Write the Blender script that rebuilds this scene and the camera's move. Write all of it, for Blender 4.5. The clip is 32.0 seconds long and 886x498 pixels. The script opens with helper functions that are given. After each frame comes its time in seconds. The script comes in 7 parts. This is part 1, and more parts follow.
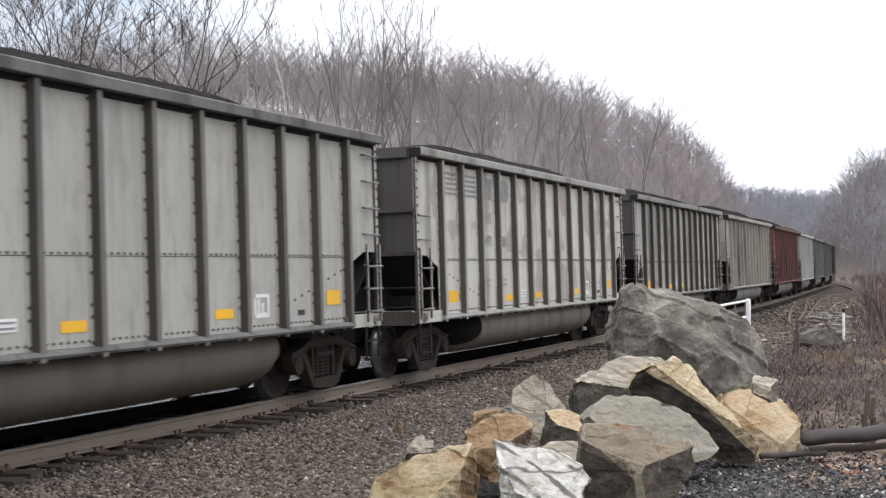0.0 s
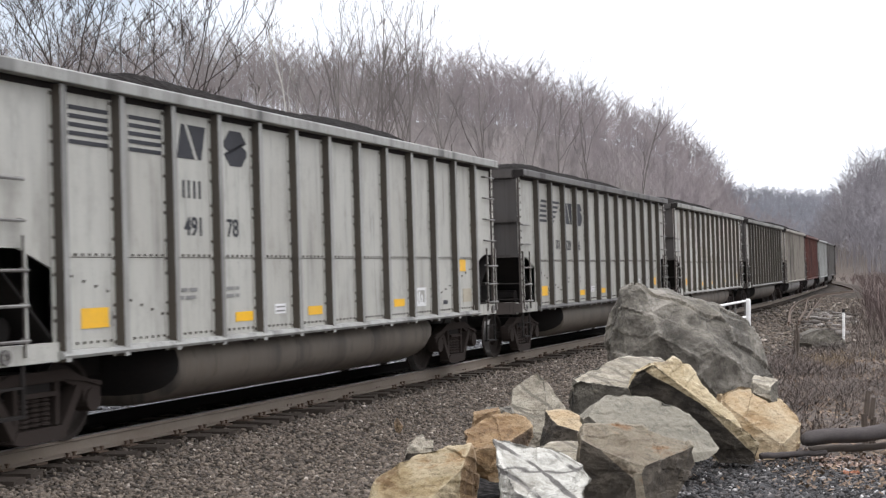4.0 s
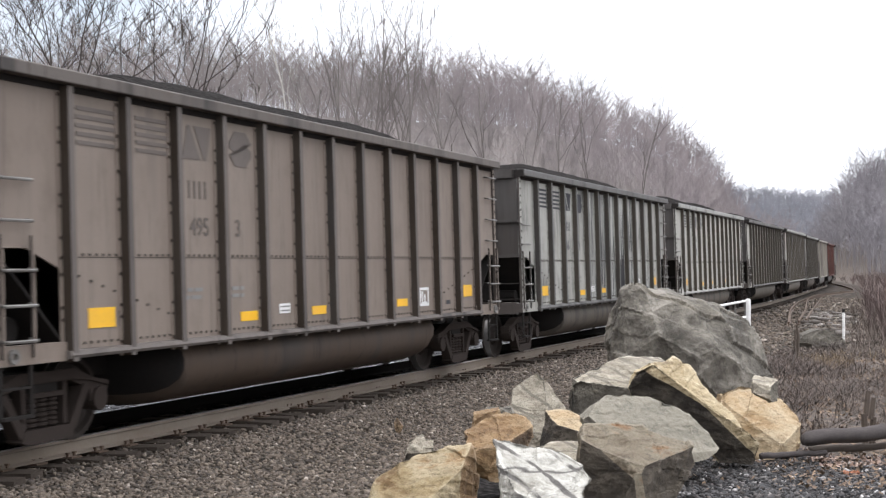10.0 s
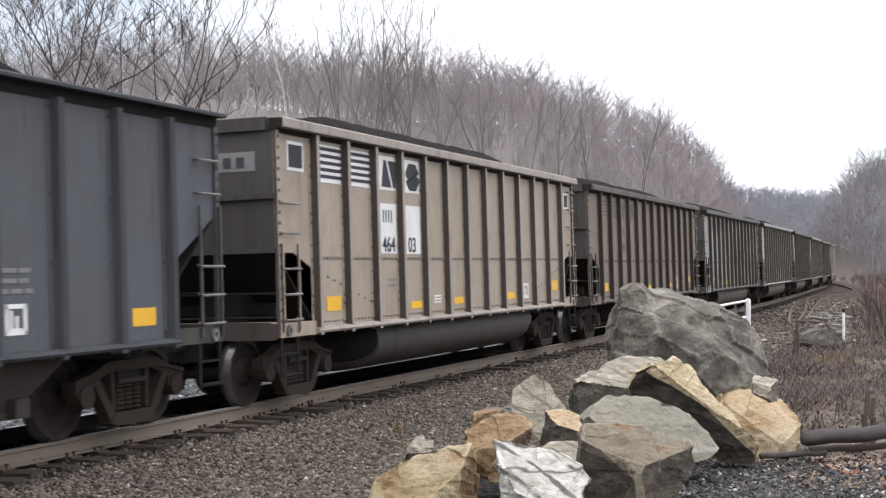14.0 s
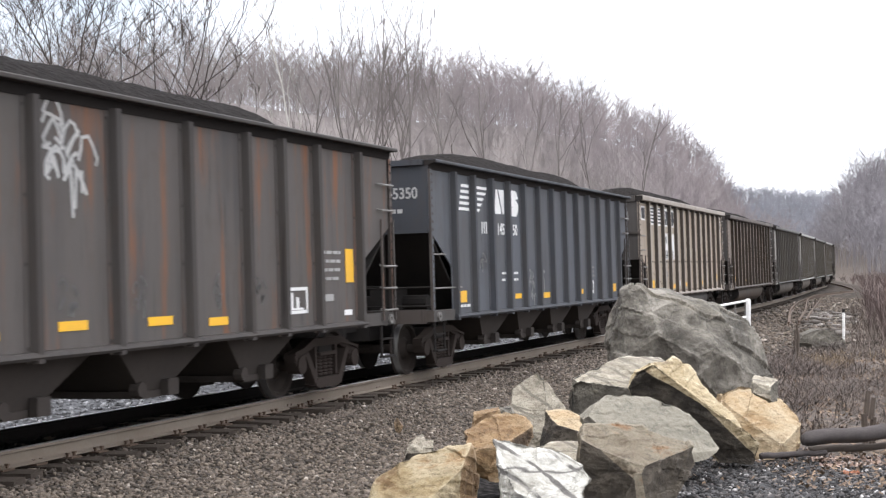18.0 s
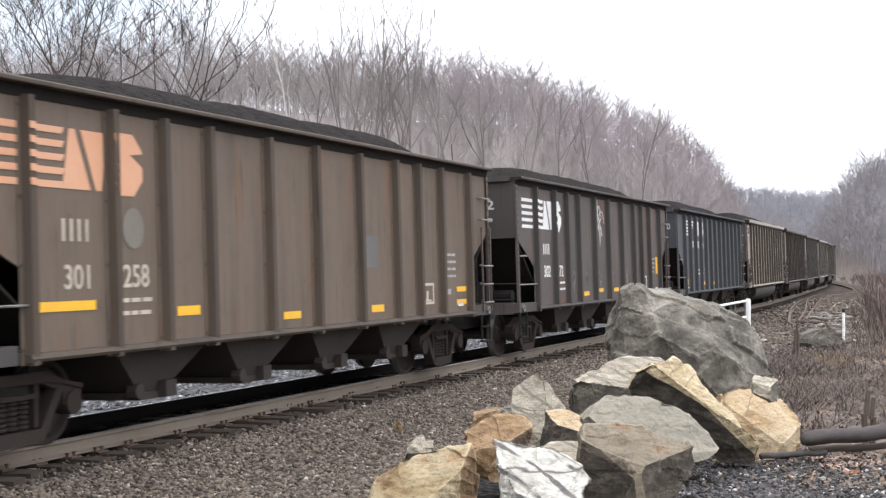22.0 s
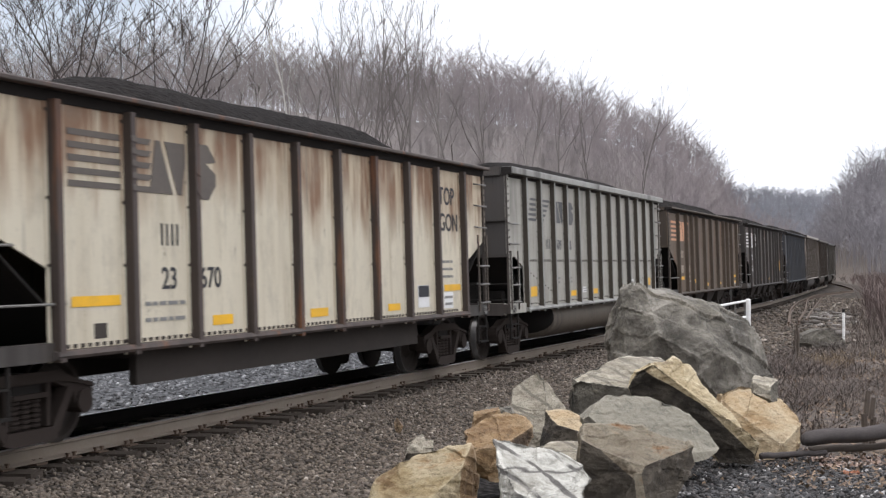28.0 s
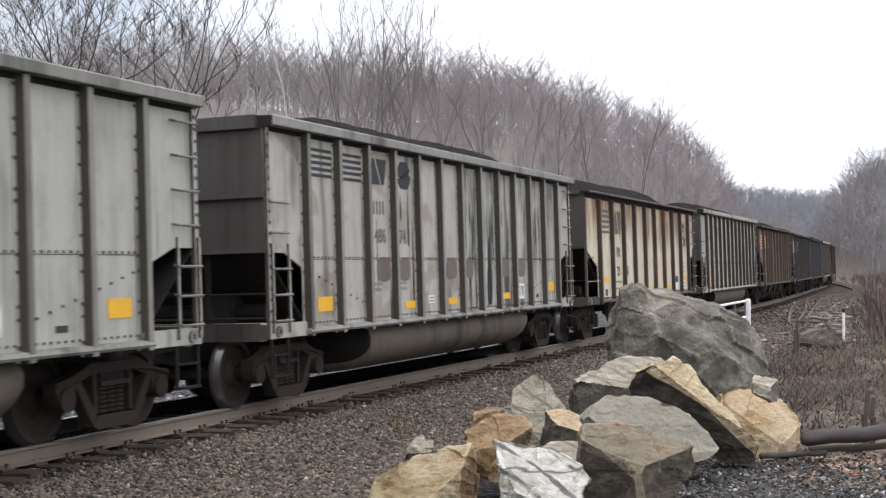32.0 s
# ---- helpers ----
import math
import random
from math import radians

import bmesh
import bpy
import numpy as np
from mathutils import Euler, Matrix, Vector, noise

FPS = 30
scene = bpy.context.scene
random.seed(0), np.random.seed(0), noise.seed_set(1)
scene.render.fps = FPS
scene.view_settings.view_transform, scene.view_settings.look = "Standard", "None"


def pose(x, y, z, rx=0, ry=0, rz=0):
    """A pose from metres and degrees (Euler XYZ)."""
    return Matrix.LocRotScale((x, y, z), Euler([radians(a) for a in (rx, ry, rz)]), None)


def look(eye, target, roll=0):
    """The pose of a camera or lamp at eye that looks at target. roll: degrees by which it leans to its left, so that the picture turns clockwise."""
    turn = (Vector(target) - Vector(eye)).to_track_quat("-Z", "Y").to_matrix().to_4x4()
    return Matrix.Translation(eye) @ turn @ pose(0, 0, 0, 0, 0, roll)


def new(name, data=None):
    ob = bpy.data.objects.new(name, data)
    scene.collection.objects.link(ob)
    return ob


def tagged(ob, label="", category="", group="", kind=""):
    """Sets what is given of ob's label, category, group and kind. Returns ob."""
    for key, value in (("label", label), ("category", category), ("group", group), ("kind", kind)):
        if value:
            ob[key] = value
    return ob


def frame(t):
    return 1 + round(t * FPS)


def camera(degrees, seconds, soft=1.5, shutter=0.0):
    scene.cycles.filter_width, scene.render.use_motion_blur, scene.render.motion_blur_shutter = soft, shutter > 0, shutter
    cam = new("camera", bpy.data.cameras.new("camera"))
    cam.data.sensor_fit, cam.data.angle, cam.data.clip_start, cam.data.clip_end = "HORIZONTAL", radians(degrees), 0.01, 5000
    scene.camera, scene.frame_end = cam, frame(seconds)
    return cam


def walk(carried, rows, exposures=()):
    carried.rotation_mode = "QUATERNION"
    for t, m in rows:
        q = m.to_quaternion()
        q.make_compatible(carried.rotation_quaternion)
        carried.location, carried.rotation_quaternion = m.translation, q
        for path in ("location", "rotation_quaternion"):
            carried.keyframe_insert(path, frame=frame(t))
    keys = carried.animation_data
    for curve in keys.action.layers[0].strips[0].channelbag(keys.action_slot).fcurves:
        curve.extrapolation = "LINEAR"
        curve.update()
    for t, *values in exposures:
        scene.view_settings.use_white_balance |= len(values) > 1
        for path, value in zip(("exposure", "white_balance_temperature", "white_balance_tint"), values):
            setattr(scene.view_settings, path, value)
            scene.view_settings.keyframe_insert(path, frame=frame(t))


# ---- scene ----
# camera: it stands still beside the track
cam = camera(35.78, 32.0, soft=1.3, shutter=0.35)
STAND = pose(0, 0, 1.93, 90.53, 0, 0)
# the film's own exposure drifts as dark and pale cars go by
walk(cam, [(0, STAND), (32, STAND)], [(0, 0.2), (7, 0.2), (8, 0.25), (9, 0.35), (12, 0.40), (13, 0.33), (14, 0.29), (17, 0.50), (19, 0.60), (22, 0.60), (24, 0.54), (25, 0.46), (28, 0.05), (29, 0.05), (30, 0.12), (32, 0.14)])

# ---- light: a thin overcast with a pale blue rent ----
world = bpy.data.worlds.new("overcast")
scene.world = world
world.use_nodes = True
wn, wl = world.node_tree.nodes, world.node_tree.links
bg = wn["Background"]
sky = wn.new("ShaderNodeTexSky")
sky.sky_type = "NISHITA"
sky.sun_disc = False
sky.sun_elevation, sky.sun_rotation = radians(78), radians(225)
sky_dim = wn.new("ShaderNodeVectorMath")
sky_dim.operation = "SCALE"
sky_dim.inputs["Scale"].default_value = 0.85
wl.new(sky.outputs["Color"], sky_dim.inputs[0])
w_co = wn.new("ShaderNodeTexCoord")
w_map = wn.new("ShaderNodeMapping")
w_map.inputs["Scale"].default_value = (1, 1, 2.2)
w_map.inputs["Location"].default_value = (0.35, 0.1, 0.3)
wl.new(w_co.outputs["Generated"], w_map.inputs["Vector"])
w_noise = wn.new("ShaderNodeTexNoise")
w_noise.inputs["Scale"].default_value = 3.2
w_noise.inputs["Detail"].default_value = 5
wl.new(w_map.outputs["Vector"], w_noise.inputs["Vector"])
w_ramp = wn.new("ShaderNodeValToRGB")
w_ramp.color_ramp.elements[0].position, w_ramp.color_ramp.elements[1].position = 0.30, 0.52
w_ramp.color_ramp.elements[0].color = (0.55, 0.55, 0.55, 1)
wl.new(w_noise.outputs["Fac"], w_ramp.inputs["Fac"])
w_mix = wn.new("ShaderNodeMix")
w_mix.data_type = "RGBA"
w_mix.inputs["B"].default_value = (10.45, 10.7, 11.55, 1)
w_dot = wn.new("ShaderNodeVectorMath")
w_dot.operation = "DOT_PRODUCT"
w_dot.inputs[1].default_value = Vector((-0.33, 0.92, 0.21)).normalized()
wl.new(w_co.outputs["Generated"], w_dot.inputs[0])
w_rent = wn.new("ShaderNodeMapRange")
w_rent.inputs["From Min"].default_value, w_rent.inputs["From Max"].default_value = 0.972, 0.997
w_rent.inputs["To Min"].default_value, w_rent.inputs["To Max"].default_value = 0.0, 0.52
wl.new(w_dot.outputs["Value"], w_rent.inputs["Value"])
w_less = wn.new("ShaderNodeMath")
w_less.operation = "SUBTRACT"
w_less.use_clamp = True
wl.new(w_ramp.outputs["Color"], w_less.inputs[0])
wl.new(w_rent.outputs["Result"], w_less.inputs[1])
wl.new(w_less.outputs["Value"], w_mix.inputs["Factor"])
wl.new(sky_dim.outputs["Vector"], w_mix.inputs["A"])
# an overcast sky is about twice as bright overhead as near the horizon
w_sep = wn.new("ShaderNodeSeparateXYZ")
wl.new(w_co.outputs["Generated"], w_sep.inputs["Vector"])
w_high = wn.new("ShaderNodeMapRange")
w_high.inputs["From Min"].default_value, w_high.inputs["From Max"].default_value = 0.15, 1.0
w_high.inputs["To Min"].default_value, w_high.inputs["To Max"].default_value = 0.74, 1.85
wl.new(w_sep.outputs["Z"], w_high.inputs["Value"])
w_dome = wn.new("ShaderNodeVectorMath")
w_dome.operation = "SCALE"
wl.new(w_mix.outputs["Result"], w_dome.inputs[0])
wl.new(w_high.outputs["Result"], w_dome.inputs["Scale"])
wl.new(w_dome.outputs["Vector"], bg.inputs["Color"])
bg.inputs["Strength"].default_value = 0.145
sun_data = bpy.data.lights.new("sun", "SUN")
sun_data.energy, sun_data.angle, sun_data.color = 0.9, radians(30), (1.0, 0.98, 0.95)
sun = new("sun", sun_data)
sun.matrix_basis = look((-3, -3, 20), (0, 0, 0))


# ---- helpers for meshes and materials ----
def box(bm, x0, x1, y0, y1, z0, z1, mi=0):
    """A box between two corners in bm."""
    v = [bm.verts.new((x, y, z)) for x in (x0, x1) for y in (y0, y1) for z in (z0, z1)]
    for f in ((0, 1, 3, 2), (4, 6, 7, 5), (0, 4, 5, 1), (2, 3, 7, 6), (0, 2, 6, 4), (1, 5, 7, 3)):
        bm.faces.new([v[i] for i in f]).material_index = mi
    return v


def prism(bm, outline, axis, lo, hi, mi=0):
    """A closed outline of (u, v) pairs pushed along axis 'x' (u, v = y, z), 'y' (x, z) or 'z' (x, y)."""
    def at_(u, v, w):
        return {"x": (w, u, v), "y": (u, w, v), "z": (u, v, w)}[axis]
    a = [bm.verts.new(at_(u, v, lo)) for u, v in outline]
    b = [bm.verts.new(at_(u, v, hi)) for u, v in outline]
    n = len(outline)
    for f in [a[::-1], b] + [(a[i], a[(i + 1) % n], b[(i + 1) % n], b[i]) for i in range(n)]:
        bm.faces.new(f).material_index = mi
    return a + b


def rod(bm, p, q, r, r2=None, n=6, mi=0):
    """A round bar from p to q."""
    p, q = Vector(p), Vector(q)
    d = (q - p).normalized()
    s = d.orthogonal().normalized()
    t = d.cross(s)
    r2 = r if r2 is None else r2
    rings = [[bm.verts.new(c + (s * math.cos(2 * math.pi * i / n) + t * math.sin(2 * math.pi * i / n)) * rr) for i in range(n)]
             for c, rr in ((p, r), (q, r2))]
    for i in range(n):
        j = (i + 1) % n
        bm.faces.new((rings[0][i], rings[0][j], rings[1][j], rings[1][i])).material_index = mi
    bm.faces.new(rings[0][::-1]).material_index = mi
    bm.faces.new(rings[1]).material_index = mi


def lathe(bm, rings, axis, n=24, mi=0):
    """Rings of (place along axis, radius) turned round an axis 'x' or 'y' through the origin."""
    rows = []
    for w, r in rings:
        row = []
        for i in range(n):
            a = 2 * math.pi * i / n
            u, v = r * math.cos(a), r * math.sin(a)
            row.append(bm.verts.new((w, u, v) if axis == "x" else (u, w, v)))
        rows.append(row)
    for a, b in zip(rows, rows[1:]):
        for i in range(n):
            bm.faces.new((a[i], a[(i + 1) % n], b[(i + 1) % n], b[i])).material_index = mi
    bm.faces.new(rows[0][::-1]).material_index = mi
    bm.faces.new(rows[-1]).material_index = mi


def finish(name, bm, mats, smooth=False):
    bmesh.ops.recalc_face_normals(bm, faces=bm.faces)
    me = bpy.data.meshes.new(name)
    bm.to_mesh(me)
    bm.free()
    for m in mats if isinstance(mats, (list, tuple)) else [mats]:
        me.materials.append(m)
    if smooth:
        me.shade_smooth()
    return me


def part(name, bm, material, parent, label="", place=None, smooth=False):
    """Links a bmesh, or a ready mesh, as one mesh object under a thing or a part."""
    me = finish(name, bm, material, smooth) if isinstance(bm, bmesh.types.BMesh) else bm
    ob = new(name, me)
    ob.parent = parent
    if place is not None:
        ob.matrix_basis = place
    return tagged(ob, label)


def mesh_np(name, verts, tris, mats, index=None):
    """A mesh from arrays of places and triangles."""
    me = bpy.data.meshes.new(name)
    verts, tris = np.asarray(verts, np.float32), np.asarray(tris, np.int32)
    k = tris.shape[1]
    me.vertices.add(len(verts))
    me.vertices.foreach_set("co", verts.ravel())
    me.loops.add(tris.size)
    me.loops.foreach_set("vertex_index", tris.ravel())
    me.polygons.add(len(tris))
    me.polygons.foreach_set("loop_start", np.arange(0, tris.size, k, dtype=np.int32))
    if index is not None:
        me.polygons.foreach_set("material_index", np.asarray(index, np.int32))
    for m in mats if isinstance(mats, (list, tuple)) else [mats]:
        me.materials.append(m)
    me.update(calc_edges=True)
    return me


class Nodes:
    """Short names for building a node material."""

    def __init__(self, name, rough=0.8, metal=0.0):
        self.mat = bpy.data.materials.new(name)
        self.mat.use_nodes = True
        self.n, self.l = self.mat.node_tree.nodes, self.mat.node_tree.links
        self.bsdf = self.n["Principled BSDF"]
        self.bsdf.inputs["Roughness"].default_value = rough
        self.bsdf.inputs["Metallic"].default_value = metal
        self.co = self.n.new("ShaderNodeTexCoord").outputs["Object"]

    def moved(self, scale=(1, 1, 1), loc=(0, 0, 0)):
        m = self.n.new("ShaderNodeMapping")
        m.inputs["Scale"].default_value, m.inputs["Location"].default_value = scale, loc
        self.l.new(self.co, m.inputs["Vector"])
        return m.outputs["Vector"]

    def noise(self, scale, vector=None, detail=4, rough=0.55, distort=0.0):
        t = self.n.new("ShaderNodeTexNoise")
        t.inputs["Scale"].default_value, t.inputs["Detail"].default_value = scale, detail
        t.inputs["Roughness"].default_value, t.inputs["Distortion"].default_value = rough, distort
        self.l.new(self.co if vector is None else vector, t.inputs["Vector"])
        return t.outputs["Fac"]

    def voronoi(self, scale, vector=None, out="Distance", feature="F1"):
        t = self.n.new("ShaderNodeTexVoronoi")
        t.feature = feature
        t.inputs["Scale"].default_value = scale
        self.l.new(self.co if vector is None else vector, t.inputs["Vector"])
        return t.outputs[out]

    def ramp(self, fac, *stops):
        r = self.n.new("ShaderNodeValToRGB")
        e = r.color_ramp.elements
        while len(e) < len(stops):
            e.new(0.5)
        for el, (p, c) in zip(e, stops):
            el.position = p
            el.color = (c, c, c, 1) if isinstance(c, (int, float)) else (*c, 1)
        self.l.new(fac, r.inputs["Fac"])
        return r.outputs["Color"]

    def mix(self, fac, a, b, mode="MIX"):
        m = self.n.new("ShaderNodeMix")
        m.data_type, m.blend_type = "RGBA", mode
        for key, v in (("Factor", fac), ("A", a), ("B", b)):
            s = m.inputs[key]
            if isinstance(v, (int, float)):
                s.default_value = v if key == "Factor" else (v, v, v, 1)
            elif isinstance(v, tuple):
                s.default_value = (*v, 1)
            else:
                self.l.new(v, s)
        return m.outputs["Result"]

    def rand(self, kind="object"):
        if kind == "object":
            return self.n.new("ShaderNodeObjectInfo").outputs["Random"]
        return self.n.new("ShaderNodeNewGeometry").outputs["Random Per Island"]

    def color(self, c):
        s = self.bsdf.inputs["Base Color"]
        if isinstance(c, tuple):
            s.default_value = (*c, 1)
        else:
            self.l.new(c, s)
        return self

    def rough(self, c):
        self.l.new(c, self.bsdf.inputs["Roughness"])
        return self

    def bump(self, h, strength=0.3, dist=0.02):
        b = self.n.new("ShaderNodeBump")
        b.inputs["Strength"].default_value, b.inputs["Distance"].default_value = strength, dist
        self.l.new(h, b.inputs["Height"])
        self.l.new(b.outputs["Normal"], self.bsdf.inputs["Normal"])
        return self


def plain(name, c, rough=0.7, metal=0.0, vary=0.35, scale=6.0, bump=0.15, dirt=None, gloss=0.3):
    """A surface of one colour with stains at two scales."""
    m = Nodes(name, rough, metal)
    m.bsdf.inputs["Specular IOR Level"].default_value = gloss if sum(c) > 0.25 else 0.08
    dirt = dirt or tuple(v * 0.4 for v in c)
    col = m.mix(m.ramp(m.noise(scale * 0.6, detail=6), (0.35, 0.0), (0.75, vary)), c, dirt)
    col = m.mix(m.ramp(m.noise(scale * 8), (0.4, 0.0), (0.8, vary * 0.6)), col, dirt)
    m.color(col).bump(m.noise(scale * 12), bump, 0.01)
    return m.mat


def paint(name, c, streak, amount, seed, rust=0.0, patch=0.0, dust=None, soot=0.0, from_top=False):
    """Weathered paint of a coal car: run-down streaks, rust that runs from the top, coal dust and old patches."""
    m = Nodes(name, 0.62)
    dust = dust or tuple(v * k for v, k in zip(c, (0.70, 0.67, 0.64)))
    m.bsdf.inputs["Specular IOR Level"].default_value = 0.3 if sum(c) > 0.5 else 0.12
    shift = m.n.new("ShaderNodeVectorMath")
    shift.operation = "MULTIPLY_ADD"
    m.l.new(m.rand(), shift.inputs[0])
    shift.inputs[1].default_value = (61.0, 0.0, 0.0)
    m.l.new(m.co, shift.inputs[2])
    m.co = shift.outputs[0]
    long = m.moved((2.6, 2.6, 0.16), (seed * 3.7, 0, 0))
    fine = m.moved((9.0, 9.0, 0.45), (seed * 1.3, 0, seed))
    cloud = m.moved((0.30, 0.30, 0.42), (seed * 7.1, seed, 0))
    big = m.noise(1.0, cloud, 3)
    lo = 0.60 - 0.22 * amount
    s1 = m.ramp(m.noise(1.0, long, 4), (lo, 0.0), (lo + 0.16, 1.0))
    s1 = m.mix(1.0, s1, m.ramp(big, (0.42 - 0.2 * amount, 0.0), (0.62, 1.0)), "MULTIPLY")
    s2 = m.ramp(m.noise(1.0, fine, 4), (0.5, 0.0), (0.85, 0.55))
    col = m.mix(m.ramp(big, (0.35, 0.0), (0.7, 0.45)), c, dust)
    col = m.mix(s2, col, tuple(0.5 * a + 0.5 * b for a, b in zip(c, streak)))
    sc = m.mix(1.0, s1, min(1.0, 0.35 + amount), "MULTIPLY")
    col = m.mix(sc, col, streak)
    if patch:
        p = m.ramp(m.noise(0.9, m.moved((1, 1, 1.2), (seed, 3, 1)), 2), (0.60 - 0.1 * patch, 0.0), (0.64 - 0.1 * patch, 0.5))
        col = m.mix(p, col, (0.22, 0.15, 0.11))
    if rust:
        r = m.ramp(m.noise(1.0, m.moved((3.4, 3.4, 0.34), (seed, 5, 0.2)), 5, 0.62), ((0.50 if from_top else 0.58) - 0.14 * rust, 0.0), ((0.60 if from_top else 0.70) - 0.1 * rust, 1.0))
        r = m.mix(1.0, r, m.ramp(m.noise(1.0, m.moved((1.1, 1.1, 0.7), (seed * 2, 1, 4)), 3), (0.38, 0.3), (0.50, 1.0)), "MULTIPLY")
        if from_top:
            # runs start under the top chord and die out at uneven heights
            sep = m.n.new("ShaderNodeSeparateXYZ")
            m.l.new(m.co, sep.inputs["Vector"])
            reach = m.n.new("ShaderNodeMath")
            reach.operation = "MULTIPLY_ADD"
            m.l.new(m.noise(1.0, m.moved((2.2, 2.2, 0.12), (seed, 8, 1)), 3), reach.inputs[0])
            reach.inputs[1].default_value = 2.6
            m.l.new(sep.outputs["Z"], reach.inputs[2])
            fall = m.n.new("ShaderNodeMapRange")
            fall.inputs["From Min"].default_value, fall.inputs["From Max"].default_value = 3.75, 4.5
            m.l.new(reach.outputs[0], fall.inputs["Value"])
            r = m.mix(1.0, r, fall.outputs["Result"], "MULTIPLY")
            col = m.mix(m.mix(1.0, fall.outputs["Result"], 0.45, "MULTIPLY"), col, (0.40, 0.28, 0.16))
        col = m.mix(m.mix(1.0, r, 0.85, "MULTIPLY"), col, (0.17, 0.075, 0.036) if from_top else (0.20, 0.085, 0.042))
        scuff = m.ramp(m.noise(1.0, m.moved((6, 6, 3.2), (seed, 2, 9)), 6, 0.7), (0.62, 0.0), (0.70, 0.7))
        col = m.mix(scuff, col, (0.10, 0.07, 0.05))
    if soot:
        # black runs down the sheet, heavy on some panels
        s3 = m.ramp(m.noise(1.0, m.moved((4.5, 4.5, 0.42), (seed, 9, 3)), 8, 0.72), (0.44, 0.0), (0.56, 0.92))
        s3 = m.mix(1.0, s3, m.ramp(m.noise(1.0, m.moved((0.9, 0.9, 0.5), (seed * 3, 2, 5)), 3), (0.62 - 0.24 * soot, 0.0), (0.76 - 0.24 * soot, 1.0)), "MULTIPLY")
        col = m.mix(s3, col, (0.030, 0.029, 0.030))
    # splashed dirt and thin dark drips
    mud = m.ramp(m.noise(1.0, m.moved((3.2, 3.2, 1.8), (seed * 5, 3, 2)), 7, 0.68), (0.50, 0.0), (0.70, 0.42))
    col = m.mix(mud, col, tuple(0.35 * v + w for v, w in zip(c, (0.045, 0.032, 0.022))))
    drip = m.ramp(m.noise(1.0, m.moved((11, 11, 0.55), (seed * 2.3, 7, 1)), 5, 0.6), (0.60, 0.0), (0.68, 0.5))
    col = m.mix(drip, col, tuple(0.3 * v for v in c))
    specks = m.ramp(m.noise(40, detail=3), (0.62, 0.0), (0.72, 0.4))
    col = m.mix(specks, col, (0.06, 0.05, 0.045))
    m.color(col).bump(m.mix(0.5, m.noise(3.0), m.noise(30)), 0.12, 0.01)
    return m.mat


# ---- the line of the track ----
TS = np.arange(-240.0, 420.0, 0.5)
TH = 0.36527 - 0.5 * 1.49e-5 * np.clip(TS, 0, 80) ** 2 - 0.00012 * np.clip(TS - 80, 0, 45) - 0.0042 * np.clip(TS - 125, 0, 20)
_x = np.concatenate([[0], np.cumsum(np.sin((TH[1:] + TH[:-1]) / 2) * 0.5)])
_y = np.concatenate([[0], np.cumsum(np.cos((TH[1:] + TH[:-1]) / 2) * 0.5)])
_i0 = int(np.argmin(abs(TS)))
TX, TY = _x - _x[_i0] - 5.599, _y - _y[_i0] + 13.296
GRADE, CANT = -0.0025, 1.78


def track(s):
    """Place and heading of the track's middle at s metres along it."""
    return float(np.interp(s, TS, TX)), float(np.interp(s, TS, TY)), float(np.interp(s, TS, TH))


def on_track(s):
    """The pose of a thing that stands on the rails at s, its x axis along the track."""
    x, y, th = track(s)
    return pose(x, y, GRADE * s - 0.0245, -CANT, 0, 90 - math.degrees(th))


def beside(s, right, z=0.0):
    """A point to the right of the track's middle, the camera's side."""
    x, y, th = track(s)
    return Vector((x + right * math.cos(th), y - right * math.sin(th), z))


def rolled(t):
    """How far the train has rolled at t seconds."""
    d = (t - 16) / 16
    return 16.2417 + 86.63886 * d + 0.12459 * d ** 2 - 0.02509 * d ** 3 - 1.14251 * d ** 4 + 0.21345 * d ** 5 + 0.80831 * d ** 6


def off_track(x, y):
    """Arrays of s and of the distance to the right of the track for arrays of places."""
    x, y = np.asarray(x, float), np.asarray(y, float)
    s, d = np.zeros(len(x)), np.zeros(len(x))
    sx, sy, ss = TX[::4], TY[::4], TS[::4]
    for i in range(0, len(x), 4000):
        a, b = x[i:i + 4000, None], y[i:i + 4000, None]
        k = np.argmin((a - sx) ** 2 + (b - sy) ** 2, axis=1)
        th = np.interp(ss[k], TS, TH)
        dx, dy = x[i:i + 4000] - sx[k], y[i:i + 4000] - sy[k]
        s[i:i + 4000] = ss[k] + dx * np.sin(th) + dy * np.cos(th)
        d[i:i + 4000] = dx * np.cos(th) - dy * np.sin(th)
    return s, d


def smooth01(v):
    v = np.clip(v, 0, 1)
    return v * v * (3 - 2 * v)


def waves(x, y, size, seed):
    """Cheap rolling noise of about -1 to 1."""
    rng = np.random.RandomState(seed)
    out = 0
    for k in range(6):
        a, p = rng.uniform(0, 6.28), rng.uniform(0, 6.28)
        f = 6.28 / (size * rng.uniform(0.6, 1.7))
        out = out + np.sin((x * math.cos(a) + y * math.sin(a)) * f + p)
    return out / 3.5


